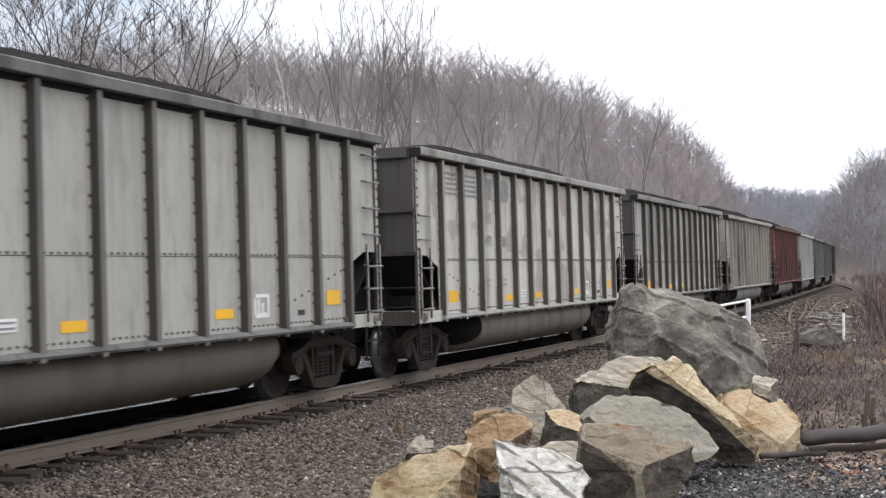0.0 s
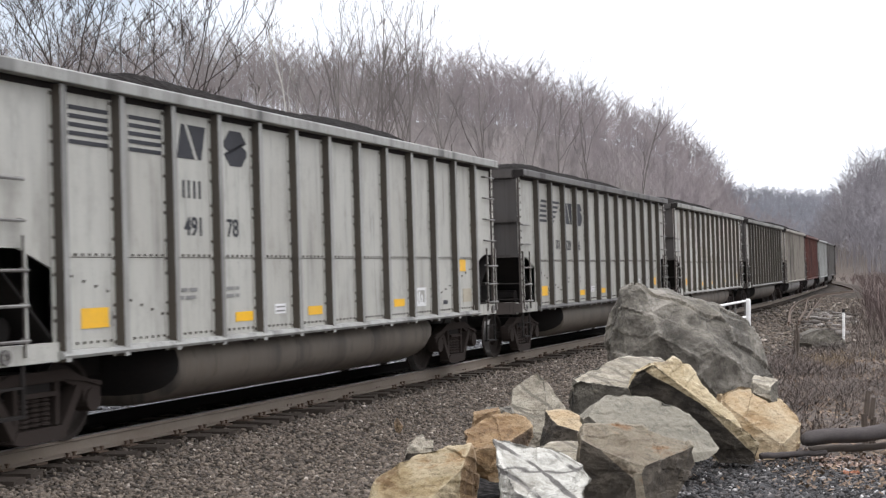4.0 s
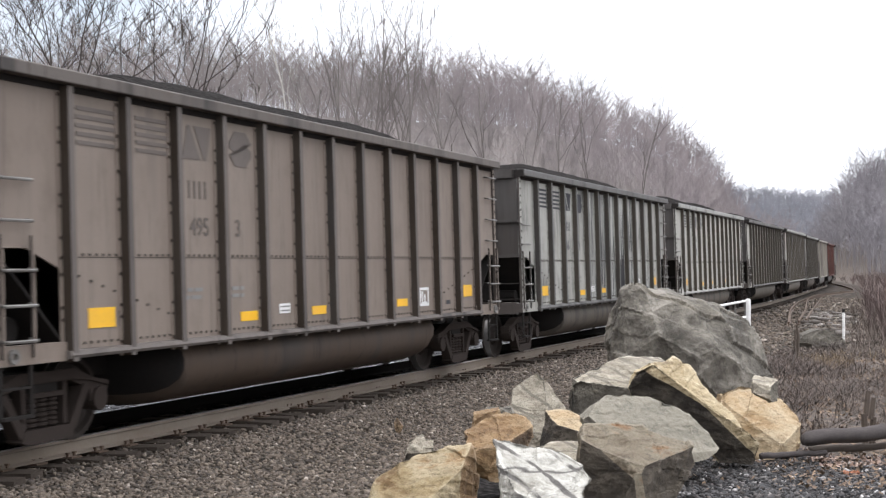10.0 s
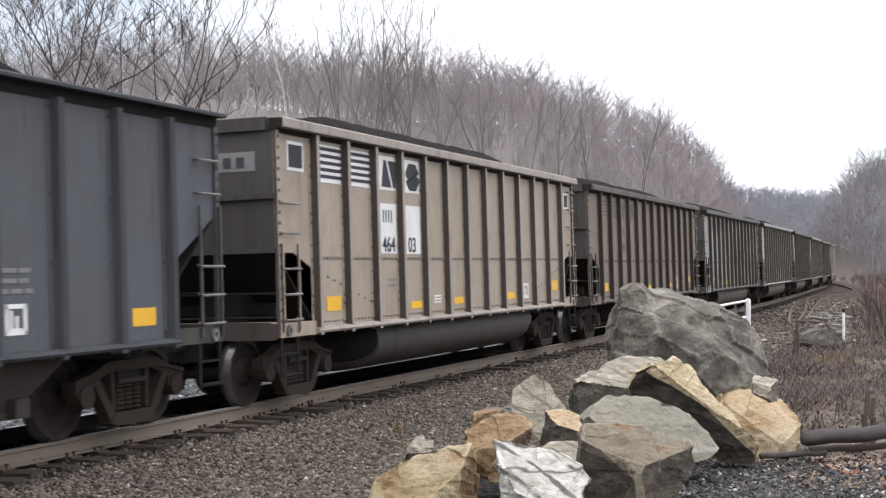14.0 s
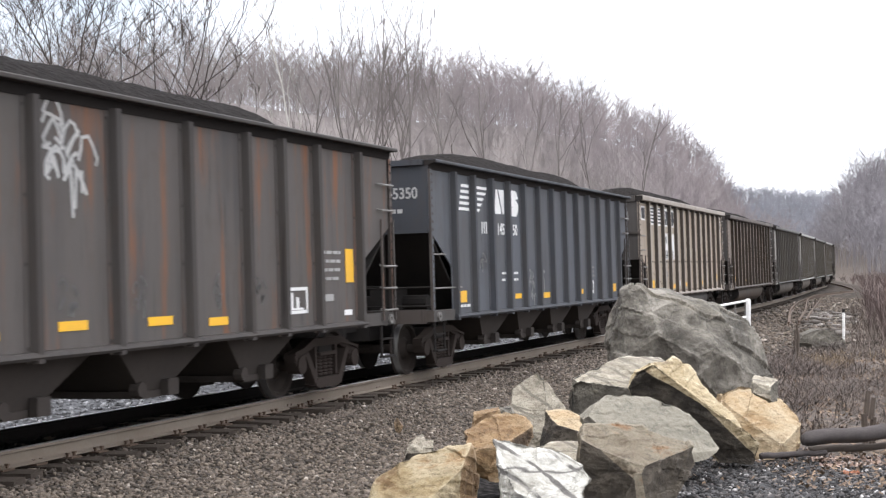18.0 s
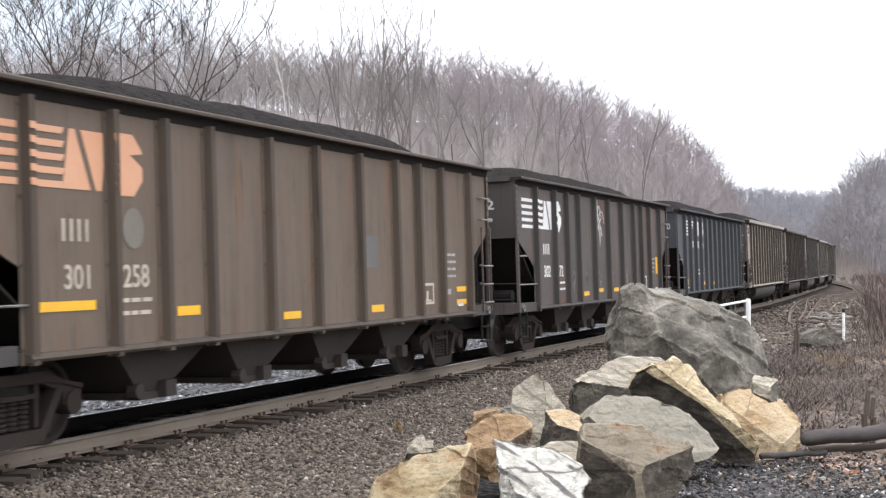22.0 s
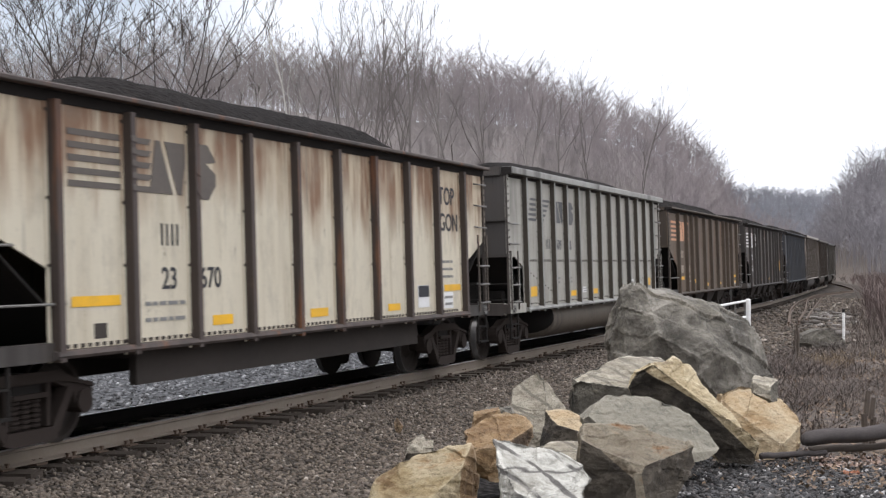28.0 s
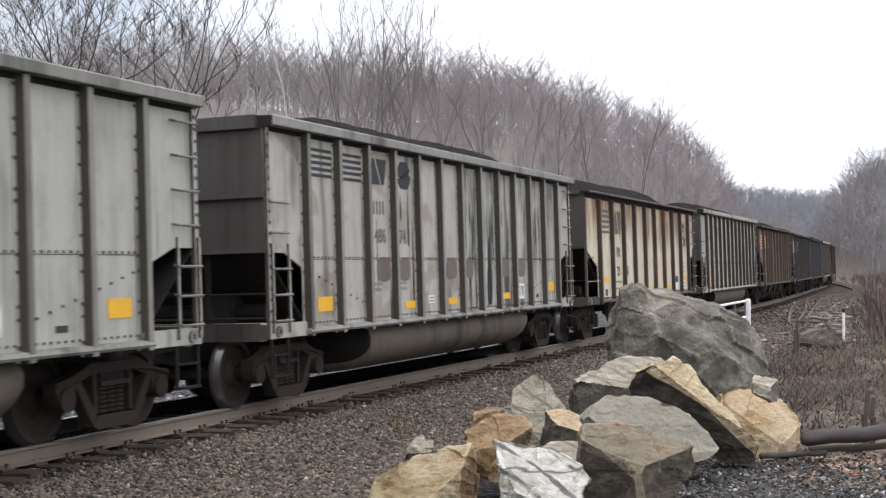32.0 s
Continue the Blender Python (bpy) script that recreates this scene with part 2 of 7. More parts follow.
def ground_z(x, y):
    """Height of the ground: ballast bed, flat verge, the wooded hill beyond the track, the far hills."""
    x, y = np.asarray(x, float), np.asarray(y, float)
    s, d = off_track(x, y)
    base = np.clip(s, -60, 300) * GRADE
    bed = -0.25 - 0.34 * smooth01((np.abs(d) - 1.45) / 2.0)
    z = base + bed
    # wooded hill: a ridge that runs beside the track and ends far up the valley
    along = (x + 5.599) * math.sin(0.36527) + (y - 13.296) * math.cos(0.36527)
    left = -((x + 5.599) * math.cos(0.36527) - (y - 13.296) * math.sin(0.36527))
    crest = np.interp(along, [-200, 0, 100, 188, 240, 320, 400, 462, 520, 570, 640, 740], [17.7, 17.7, 20.6, 26, 30, 35.5, 35.5, 33, 26, 17, 6, 0])
    rise = smooth01((left - 15) / 72) * smooth01((-d - 6) / 16)
    z = z + rise * crest + rise * 1.5 * waves(x, y, 32, 3)
    z = z - 10 * smooth01((left - 110) / 160) * np.clip(crest / 20, 0, 1)
    # verge on the camera's side
    z = z + smooth01((d - 3.5) / 3) * 0.07 * waves(x, y, 5, 5) + smooth01((d - 6) / 30) * 0.25 * waves(x, y, 15, 7)
    # hill on the camera's side, far up the valley
    a = smooth01((y - 200) / 160) * smooth01((x - 0.238 * y) / 12) * (1 - smooth01((y - 420) / 150)) * smooth01((d - 8) / 14)
    z = z + a * (18 + 2 * waves(x, y, 40, 9))
    # ridge that closes the valley
    z = z + smooth01((y - 650) / 450) * (45 + 5 * waves(x, y, 180, 11))
    return z


# ---- materials of the ground ----
def gravel_mat(name, dark, light, scale, tint=(0.30, 0.27, 0.24)):
    m = Nodes(name, 0.95)
    m.bsdf.inputs["Specular IOR Level"].default_value = 0.06
    cell = m.voronoi(scale, out="Color")
    g = m.n.new("ShaderNodeSeparateColor")
    m.l.new(cell, g.inputs["Color"])
    col = m.ramp(g.outputs["Red"], (0.0, dark), (0.75, light), (1.0, tuple(min(1, v * 1.5) for v in light)))
    col = m.mix(m.ramp(m.noise(0.6), (0.4, 0.0), (0.7, 0.45)), col, tint)
    gap = m.ramp(m.voronoi(scale), (0.25, 1.0), (0.7, 0.35))
    col = m.mix(1.0, col, gap, "MULTIPLY")
    m.color(col).bump(m.voronoi(scale), 0.9, 0.03)
    return m.mat


M_BALLAST = gravel_mat("ballast_bed", (0.032, 0.027, 0.023), (0.105, 0.087, 0.073), 16, (0.12, 0.098, 0.08))
# coal dust, darkened further so the colour holds the train's shade
M_COAL_SHADE_BED = gravel_mat("coal_and_shade_bed", (0.003, 0.003, 0.003), (0.010, 0.0095, 0.009), 14, (0.006, 0.006, 0.006))
M_YARD = gravel_mat("grey_gravel", (0.045, 0.045, 0.047), (0.13, 0.13, 0.135), 11, (0.10, 0.10, 0.10))


def soil_mat(name, a, b, c, scale=1.2):
    m = Nodes(name, 0.95)
    n = m.noise(scale, detail=8, rough=0.65)
    col = m.ramp(n, (0.30, a), (0.5, b), (0.70, c))
    col = m.mix(m.ramp(m.noise(scale * 18, detail=5), (0.45, 0.0), (0.7, 0.6)), col, tuple(v * 0.35 for v in b))
    m.color(col).bump(m.mix(0.5, m.noise(scale * 12, detail=6), m.noise(scale * 50)), 0.8, 0.05)
    return m.mat


M_VERGE = soil_mat("verge_soil", (0.028, 0.023, 0.019), (0.08, 0.061, 0.047), (0.20, 0.15, 0.11), 2.2)
M_LITTER = soil_mat("leaf_litter", (0.125, 0.106, 0.097), (0.16, 0.136, 0.125), (0.20, 0.168, 0.152), 0.25)
M_CINDERBED = gravel_mat("cinder_ground", (0.015, 0.015, 0.016), (0.055, 0.051, 0.05), 15, (0.06, 0.05, 0.043))


def stone_mat(name, stops, rough=0.9):
    m = Nodes(name, rough)
    col = m.ramp(m.rand("island"), *stops)
    col = m.mix(m.ramp(m.noise(14, detail=4), (0.4, 0.0), (0.75, 0.5)), col, (0.07, 0.06, 0.055))
    m.color(col).bump(m.noise(60), 0.4, 0.01)
    return m.mat


M_STONES = stone_mat("ballast_stone", [(0.0, (0.036, 0.028, 0.021)), (0.35, (0.083, 0.064, 0.047)), (0.75, (0.148, 0.115, 0.087)), (0.975, (0.20, 0.160, 0.124)), (1.0, (0.46, 0.40, 0.34))])
M_YARDSTONE = stone_mat("yard_stone", [(0.0, (0.05, 0.05, 0.052)), (0.6, (0.14, 0.14, 0.145)), (0.93, (0.22, 0.22, 0.225)), (1.0, (0.42, 0.42, 0.42))])
M_CINDER = stone_mat("cinder_stone", [(0.0, (0.018, 0.018, 0.019)), (0.6, (0.05, 0.048, 0.048)), (0.93, (0.10, 0.087, 0.08)), (1.0, (0.5, 0.48, 0.46))])
M_RAIL = plain("rail_steel", (0.195, 0.163, 0.131), 0.85, 0.0, 0.5, 3.0, 0.2, (0.13, 0.098, 0.072))
# far rail: coal black, with the shade below the train painted in
M_RAILDARK = plain("coal_and_shade_rail", (0.014, 0.012, 0.011), 0.9, 0.0, 0.4, 3.0, 0.2)
M_RAILHEAD = plain("rail_head", (0.72, 0.71, 0.70), 0.36, 0.9, 0.2, 2.0, 0.05)
M_TIE = plain("weathered_tie", (0.075, 0.060, 0.049), 0.9, 0, 0.6, 5.0, 0.6, (0.03, 0.025, 0.02))
M_PLATE = plain("rusty_plate", (0.13, 0.09, 0.065), 0.75, 0.3, 0.5, 12)

# ---- ground: one sheet ----
_a = np.concatenate([np.arange(-400, -150, 50), np.arange(-150, -20, 6), np.arange(-20, 60, 0.7), np.arange(60, 160, 2), np.arange(160, 520, 8), np.arange(520, 1500, 20), np.arange(1500, 4600, 500)])
_b = np.concatenate([np.arange(-3000, -900, 350), np.arange(-900, -150, 50), np.arange(-150, -12, 3), np.arange(-12, 12, 0.35), np.arange(12, 60, 2), np.arange(60, 300, 10), np.arange(300, 3200, 240)])
TH0 = 0.36527
A, B = np.meshgrid(_a, _b, indexing="ij")
gx = (-5.599 + A * math.sin(TH0) + B * math.cos(TH0)).ravel()
gy = (13.296 + A * math.cos(TH0) - B * math.sin(TH0)).ravel()
gz = ground_z(gx, gy)
na, nb = len(_a), len(_b)
ii, jj = np.meshgrid(np.arange(na - 1), np.arange(nb - 1), indexing="ij")
q0 = (ii * nb + jj).ravel()
quads = np.stack([q0, q0 + 1, q0 + nb + 1, q0 + nb], 1)[:, ::-1]
mx, my = gx[quads].mean(1), gy[quads].mean(1)
_s, _d = off_track(mx, my)
_d = _d + 0.25 * waves(mx, my, 2.0, 21) * (abs(_d) > 1.2)
gi = np.where((_d < 0.74) & (_d > -1.45), 1, np.where((_d > 0) & (_d < np.where(my > 38, 5.6, 3.7)), 0, np.where((_d < 0) & (_d > -11), 4, np.where(_d > 0, 2, 3))))
gi = np.where((_d > 3.7) & (my + 0.5 * waves(mx, my, 3, 8) < 17.6), 5, gi)
ground = new("ground", mesh_np("ground", np.stack([gx, gy, gz], 1), quads, [M_BALLAST, M_COAL_SHADE_BED, M_VERGE, M_LITTER, M_YARD, M_CINDERBED], gi))
ground.data.shade_smooth()
tagged(ground, "brown earth with ballast bed, cinders and leaf litter", "ground", kind="structure")


def stone_templates(rng, count=12):
    """Small angular stones of twelve triangles."""
    out = []
    f = np.array([(0, 1, 3), (0, 3, 2), (4, 6, 7), (4, 7, 5), (0, 4, 5), (0, 5, 1), (2, 3, 7), (2, 7, 6), (0, 2, 6), (0, 6, 4), (1, 5, 7), (1, 7, 3)])
    for _ in range(count):
        v = np.array([(x, y, z) for x in (-1, 1) for y in (-1, 1) for z in (-1, 1)], float) * 0.6
        out.append((v + rng.uniform(-0.5, 0.5, v.shape)) * np.array([1.25, 0.9, 0.75]))
    return out, f


def scatter(templates, faces, places, sizes, rng, squash=0.75, tilt=True):
    """All the templates strewn over places: arrays of vertices and triangles."""
    V, F = [], []
    pick = rng.randint(0, len(templates), len(places))
    for k, tv in enumerate(templates):
        m = pick == k
        n = int(m.sum())
        if not n:
            continue
        a = rng.uniform(0, 6.283, n)
        c, s = np.cos(a), np.sin(a)
        v = np.repeat(tv[None], n, 0) * sizes[m][:, None, None]
        if tilt:
            b = rng.uniform(-1.2, 1.2, n)
            cb, sb = np.cos(b)[:, None], np.sin(b)[:, None]
            v = np.stack([v[..., 0] * cb - v[..., 2] * sb, v[..., 1], v[..., 0] * sb + v[..., 2] * cb], -1)
        v = np.stack([v[..., 0] * c[:, None] - v[..., 1] * s[:, None], v[..., 0] * s[:, None] + v[..., 1] * c[:, None], v[..., 2] * squash], -1)
        v = v + places[m][:, None, :]
        base = sum(len(x) for x in V)
        V.append(v.reshape(-1, 3))
        fk = faces[k] if isinstance(faces, list) else faces
        F.append((fk[None] + (np.arange(n) * len(tv))[:, None, None]).reshape(-1, 3) + base)
    return np.concatenate(V), np.concatenate(F)


def strewn(name, mat, s0, s1, d0, d1, count, size, seed, label, sink=0.2):
    """Loose stones over a strip beside the track."""
    rng = np.random.RandomState(seed)
    s, d = rng.uniform(s0, s1, count), rng.uniform(d0, d1, count)
    x, y, th = np.interp(s, TS, TX), np.interp(s, TS, TY), np.interp(s, TS, TH)
    px, py = x + d * np.cos(th), y - d * np.sin(th)
    sz = size * rng.uniform(0.55, 1.25, count)
    p = np.stack([px, py, ground_z(px, py) + sz * sink], 1)
    tv, tf = stone_templates(rng)
    v, f = scatter(tv, tf, p, sz, rng)
    return tagged(new(name, mesh_np(name, v, f, mat)), label, "gravel", kind="stuff")


LB = "loose grey-brown crushed stone on the track bed"
strewn("ballast_stones", M_STONES, -5, 14, 1.40, 4.6, 36000, 0.027, 31, LB)
strewn("ballast_stones", M_STONES, -5, 30, 1.40, 4.6, 5500, 0.040, 37, LB, 0.2)
strewn("ballast_stones", M_STONES, 14, 45, 1.38, 3.9, 18000, 0.038, 32, LB)
strewn("ballast_stones", M_STONES, -6, 26, 0.86, 1.42, 2300, 0.036, 33, LB, 0.5)
strewn("verge_stones", M_STONES, 28, 95, 1.6, 7.5, 6000, 0.09, 36, "loose grey-brown rubble beside the track")
strewn("yard_stones", M_YARDSTONE, -8, 40, -8, -1.6, 9000, 0.05, 34, "pale loose gravel beyond the rails")
strewn("coal_stones", M_COAL_SHADE_BED, -4, 16, -1.2, 0.66, 3000, 0.04, 35, "coal-blackened stones between the rails, train's shade in their colour")

# ---- the track: two rails on ties ----
railway = tagged(new("railway_track"), "rusty steel rails on dark weathered timber ties", "railway track", kind="structure")
RAIL_OUT = [(-0.07, -0.185), (0.07, -0.185), (0.07, -0.172), (0.012, -0.15), (0.009, -0.045), (0.036, -0.035), (0.036, -0.006), (0.028, 0.0),
            (-0.028, 0.0), (-0.036, -0.006), (-0.036, -0.035), (-0.009, -0.045), (-0.012, -0.15), (-0.07, -0.172)]


def swept(outline, line, mi_of=None):
    """An outline of (right, up) drawn along poses."""
    bm = bmesh.new()
    rows = [[bm.verts.new(m @ Vector((0, -u, v))) for u, v in outline] for m in line]
    n = len(outline)
    for a, b in zip(rows, rows[1:]):
        for i in range(n):
            f = bm.faces.new((a[i], a[(i + 1) % n], b[(i + 1) % n], b[i]))
            f.material_index = mi_of(i) if mi_of else 0
    bm.faces.new(rows[0][::-1])
    bm.faces.new(rows[-1])
    return bm


for side in (0.7535, -0.7535):
    line = [on_track(s) for s in np.concatenate([np.arange(-60, 180, 4), np.arange(180, 420, 20)])]
    part("rail", swept([(u + side, v) for u, v in RAIL_OUT], line, lambda i: 1 if i in (6, 7, 8) else 0), [M_RAIL if side > 0 else M_RAILDARK, M_RAILHEAD], railway)


def tie_mesh(seed):
    rng = random.Random(seed)
    bm = bmesh.new()
    box(bm, -0.115, 0.115, -1.3, 1.3, -0.36, -0.19)
    bmesh.ops.subdivide_edges(bm, edges=[e for e in bm.edges if abs(e.verts[0].co.y - e.verts[1].co.y) > 1], cuts=5)
    for v in bm.verts:
        v.co += Vector((rng.uniform(-.015, .015), rng.uniform(-.05, .05) if abs(v.co.y) > 1.2 else 0, rng.uniform(-.012, .008)))
    return finish("tie", bm, M_TIE)


def plate_mesh():
    bm = bmesh.new()
    box(bm, -0.09, 0.09, -0.17, 0.17, -0.192, -0.174)
    for x in (-0.06, 0.06):
        for y in (-0.095, 0.095):
            box(bm, x - 0.012, x + 0.012, y - 0.012, y + 0.012, -0.18, -0.135)
            box(bm, x - 0.017, x + 0.017, y - 0.02, y + 0.02, -0.145, -0.128)
    return finish("tie_plate", bm, M_PLATE)


TIES = [tie_mesh(i) for i in range(5)]
PLATE = plate_mesh()
rt = random.Random(4)
for i in range(150):
    s = -9 + i * 0.53 + rt.uniform(-0.03, 0.03)
    t = new("tie", TIES[rt.randrange(5)])
    t.parent = railway
    t.matrix_basis = on_track(s) @ pose(0, rt.uniform(-0.10, 0.13), rt.uniform(-0.02, 0.012), rt.uniform(-0.6, 0.8), 0, rt.uniform(-2.5, 2.5))
    if s < 32:
        part("tie_plate", PLATE, None, t, place=pose(0, -0.7535, 0))


# ---- coal cars ----
M_BLACK = plain("grimy_black_steel", (0.018, 0.0165, 0.016), 0.85, 0.0, 0.5, 3.0, 0.2, (0.032, 0.027, 0.023))
M_TRUCK = plain("cast_truck_steel", (0.040, 0.031, 0.027), 0.85, 0.0, 0.6, 4.0, 0.3, (0.035, 0.028, 0.024))
M_WHEEL = plain("wheel_steel", (0.040, 0.033, 0.029), 0.75, 0.0, 0.4, 6.0, 0.15)
M_TREAD = plain("wheel_tread", (0.17, 0.163, 0.157), 0.5, 0.7, 0.3, 6.0, 0.05)
M_YELLOW = plain("yellow_reflector", (0.85, 0.46, 0.02), 0.45, 0, 0.35, 4.0, 0.02, (0.4, 0.25, 0.08))
M_WHITE = plain("white_stencil", (0.78, 0.77, 0.75), 0.6, 0, 0.35, 3.0, 0.02, (0.4, 0.38, 0.36))
M_DARKLET = plain("dark_stencil", (0.055, 0.055, 0.06), 0.6, 0, 0.3, 3.0, 0.02)
M_SLATE = plain("slate_stencil", (0.085, 0.085, 0.088), 0.65, 0, 0.5, 1.5, 0.02, (0.2, 0.195, 0.185))
M_FADED = plain("faded_stencil", (0.17, 0.165, 0.16), 0.65, 0, 0.6, 1.2, 0.02, (0.3, 0.29, 0.27))
M_ORANGE = plain("salmon_stencil", (0.62, 0.30, 0.17), 0.6, 0, 0.5, 1.3, 0.02, (0.62, 0.40, 0.26))
M_STEELBAR = plain("worn_grab_iron", (0.24, 0.23, 0.215), 0.55, 0.2, 0.7, 5.0, 0.05, (0.07, 0.06, 0.052))


def coal_material():
    m = Nodes("coal", 0.9)
    col = m.ramp(m.voronoi(9, out="Distance"), (0.0, (0.007, 0.006, 0.0055)), (0.8, (0.0185, 0.0158, 0.0145)))
    m.bsdf.inputs["Specular IOR Level"].default_value = 0.04
    m.color(col).bump(m.voronoi(14), 0.6, 0.05)
    return m.mat


# near-black that paints the shade under and inside the top chords
M_CHORD_SHADE = plain("chord_shade_black", (0.022, 0.019, 0.018), 0.9, 0.0, 0.5, 3.0, 0.2, (0.03, 0.026, 0.023))
M_COAL = coal_material()
END_GRIME = paint("end_grime", (0.075, 0.07, 0.066), (0.035, 0.03, 0.027), 0.5, 6.0, dust=(0.055, 0.042, 0.035))
M_GRIMY = paint("grimy_end_steel", (0.085, 0.073, 0.066), (0.03, 0.026, 0.024), 0.6, 5.0, dust=(0.06, 0.047, 0.04))
M_RIVET = plain("dark_rivet", (0.07, 0.06, 0.052), 0.7)
MESHES = {}


def shared(key, make, *mats):
    """One mesh for all alike parts; make() gives its bmesh."""
    k = (key, *[m.name for m in mats])
    if k not in MESHES:
        MESHES[k] = finish(key if isinstance(key, str) else key[0], make(), mats)
    return MESHES[k]


def rib_bm(z0, z1, depth=0.11, wide=0.13, bolts=12):
    def make():
        bm = bmesh.new()
        h, f = wide / 2, wide / 2 + 0.05
        prism(bm, [(-f, 0), (-f, -0.012), (-h, -0.012), (-h * 0.72, -depth), (h * 0.72, -depth), (h, -0.012), (f, -0.012), (f, 0)], "z", z0, z1)
        for face in bm.faces:
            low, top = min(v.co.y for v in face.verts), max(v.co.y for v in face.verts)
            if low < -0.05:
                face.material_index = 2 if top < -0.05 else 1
        for k in range(bolts):
            z = z0 + 0.15 + k * (z1 - z0 - 0.3) / (bolts - 1)
            z += 0.06 * math.sin(k * 2.4)
            for u in (-f + 0.024, f - 0.024):
                box(bm, u - 0.014, u + 0.014, -0.03, -0.011, z - 0.017, z + 0.017, 1)
        return bm
    return make


def wheelset_bm():
    bm = bmesh.new()
    for sgn in (1, -1):
        y = sgn * 0.7175
        o = sgn * 0.135
        rings = [(y - sgn * 0.03, 0.16), (y - sgn * 0.03, 0.485), (y - sgn * 0.005, 0.49), (y + sgn * 0.005, 0.462), (y + o * 0.8, 0.455), (y + o * 0.8, 0.40), (y + o * 0.35, 0.37),
                 (y + o * 0.25, 0.20), (y + o * 0.9, 0.13), (y + o * 0.9, 0.06)]
        n = 32
        rows = [[bm.verts.new((r * math.cos(6.28319 * i / n), w, r * math.sin(6.28319 * i / n))) for i in range(n)] for w, r in rings]
        for k, (a, b) in enumerate(zip(rows, rows[1:])):
            for i in range(n):
                bm.faces.new((a[i], a[(i + 1) % n], b[(i + 1) % n], b[i])).material_index = 1 if k == 3 else 0
        bm.faces.new(rows[0])
        bm.faces.new(rows[-1])
    rod(bm, (0, -1.0, 0), (0, 1.0, 0), 0.085, n=10)
    for sgn in (1, -1):
        rod(bm, (0, sgn * 0.98, 0), (0, sgn * 1.16, 0), 0.115, n=14)
        for k in range(3):
            a = k * 2.094
            rod(bm, (0.06 * math.cos(a), sgn * 1.16, 0.06 * math.sin(a)), (0.06 * math.cos(a), sgn * 1.185, 0.06 * math.sin(a)), 0.02, n=6)
    return bm


def sideframe_bm():
    """A cast truck side frame: bowed top member, pedestals over the journals, a window for the springs."""
    bm = bmesh.new()
    W = 0.15
    top = [(-1.06, 0.50), (-1.06, 0.63), (-0.78, 0.68), (-0.46, 0.80), (0.46, 0.80), (0.78, 0.68), (1.06, 0.63), (1.06, 0.50), (0.76, 0.57), (0.42, 0.69), (-0.42, 0.69), (-0.76, 0.57)]
    prism(bm, top, "y", -W / 2, W / 2)
    prism(bm, [(u * 1.005, v + (0.012 if v > 0.6 else 0.09)) for u, v in top], "y", -W / 2 - 0.03, -W / 2 - 0.002)
    for s in (1, -1):
        prism(bm, [(s * 0.74, 0.60), (s * 0.63, 0.635), (s * 0.37, 0.25), (s * 0.36, 0.13), (s * 0.44, 0.16)], "y", -W / 2 - 0.02, W / 2 - 0.012)
        prism(bm, [(s * 0.31, 0.70), (s * 0.375, 0.70), (s * 0.36, 0.25), (s * 0.30, 0.25)], "y", -W / 2 + 0.01, W / 2 - 0.02)
        prism(bm, [(s * 1.06, 0.58), (s * 0.73, 0.60), (s * 0.74, 0.44), (s * 0.785, 0.44), (s * 0.80, 0.56), (s * 0.98, 0.56), (s * 0.995, 0.45), (s * 1.03, 0.45)], "y", -W / 2 - 0.02, W / 2 + 0.01)
        prism(bm, [(s * 0.89 + 0.13 * math.cos(a * 0.524), 0.457 + 0.13 * math.sin(a * 0.524)) for a in range(12)], "y", -W / 2 - 0.05, W / 2)
    prism(bm, [(-0.44, 0.13), (-0.36, 0.235), (0.36, 0.235), (0.44, 0.13), (0.32, 0.09), (-0.32, 0.09)], "y", -W / 2 - 0.03, W / 2 + 0.012)
    box(bm, -0.27, 0.27, -W / 2 - 0.025, W / 2, 0.55, 0.60)
    return bm


def spring_bm():
    """One coil spring, as a ribbed column."""
    bm = bmesh.new()
    n = 10
    rows = [[bm.verts.new((r * math.cos(6.28319 * i / n), r * math.sin(6.28319 * i / n), z)) for i in range(n)]
            for k in range(6) for z, r in ((0.245 + k * 0.05, 0.045), (0.258 + k * 0.05, 0.07), (0.282 + k * 0.05, 0.07), (0.293 + k * 0.05, 0.045))]
    for a, b in zip(rows, rows[1:]):
        for i in range(n):
            bm.faces.new((a[i], a[(i + 1) % n], b[(i + 1) % n], b[i]))
    bm.faces.new(rows[0][::-1])
    bm.faces.new(rows[-1])
    return bm


def bolster_bm():
    bm = bmesh.new()
    prism(bm, [(-0.24, 0.55), (0.24, 0.55), (0.20, 0.80), (-0.20, 0.80)], "y", -1.12, 1.12)
    box(bm, -0.9, 0.9, -0.35, -0.28, 0.45, 0.55)
    box(bm, -0.9, 0.9, 0.28, 0.35, 0.45, 0.55)
    for s in (1, -1):
        box(bm, s * 0.40 - 0.04, s * 0.40 + 0.04, -0.95, 0.95, 0.38, 0.48)
        for y in (-0.72, 0.72):
            box(bm, s * 0.36 - 0.05, s * 0.36 + 0.05, y - 0.05, y + 0.05, 0.30, 0.58)
    return bm


def coupler_bm():
    bm = bmesh.new()
    box(bm, 0.0, 0.62, -0.09, 0.09, 0.78, 0.93)
    prism(bm, [(0.60, -0.12), (0.60, 0.14), (0.78, 0.17), (0.90, 0.10), (0.84, 0.02), (0.92, -0.08), (0.84, -0.15)], "z", 0.71, 0.99)
    rod(bm, (0.35, -0.12, 0.72), (0.75, -0.25, 0.42), 0.03)
    rod(bm, (0.75, -0.25, 0.42), (1.0, -0.1, 0.40), 0.03)
    return bm


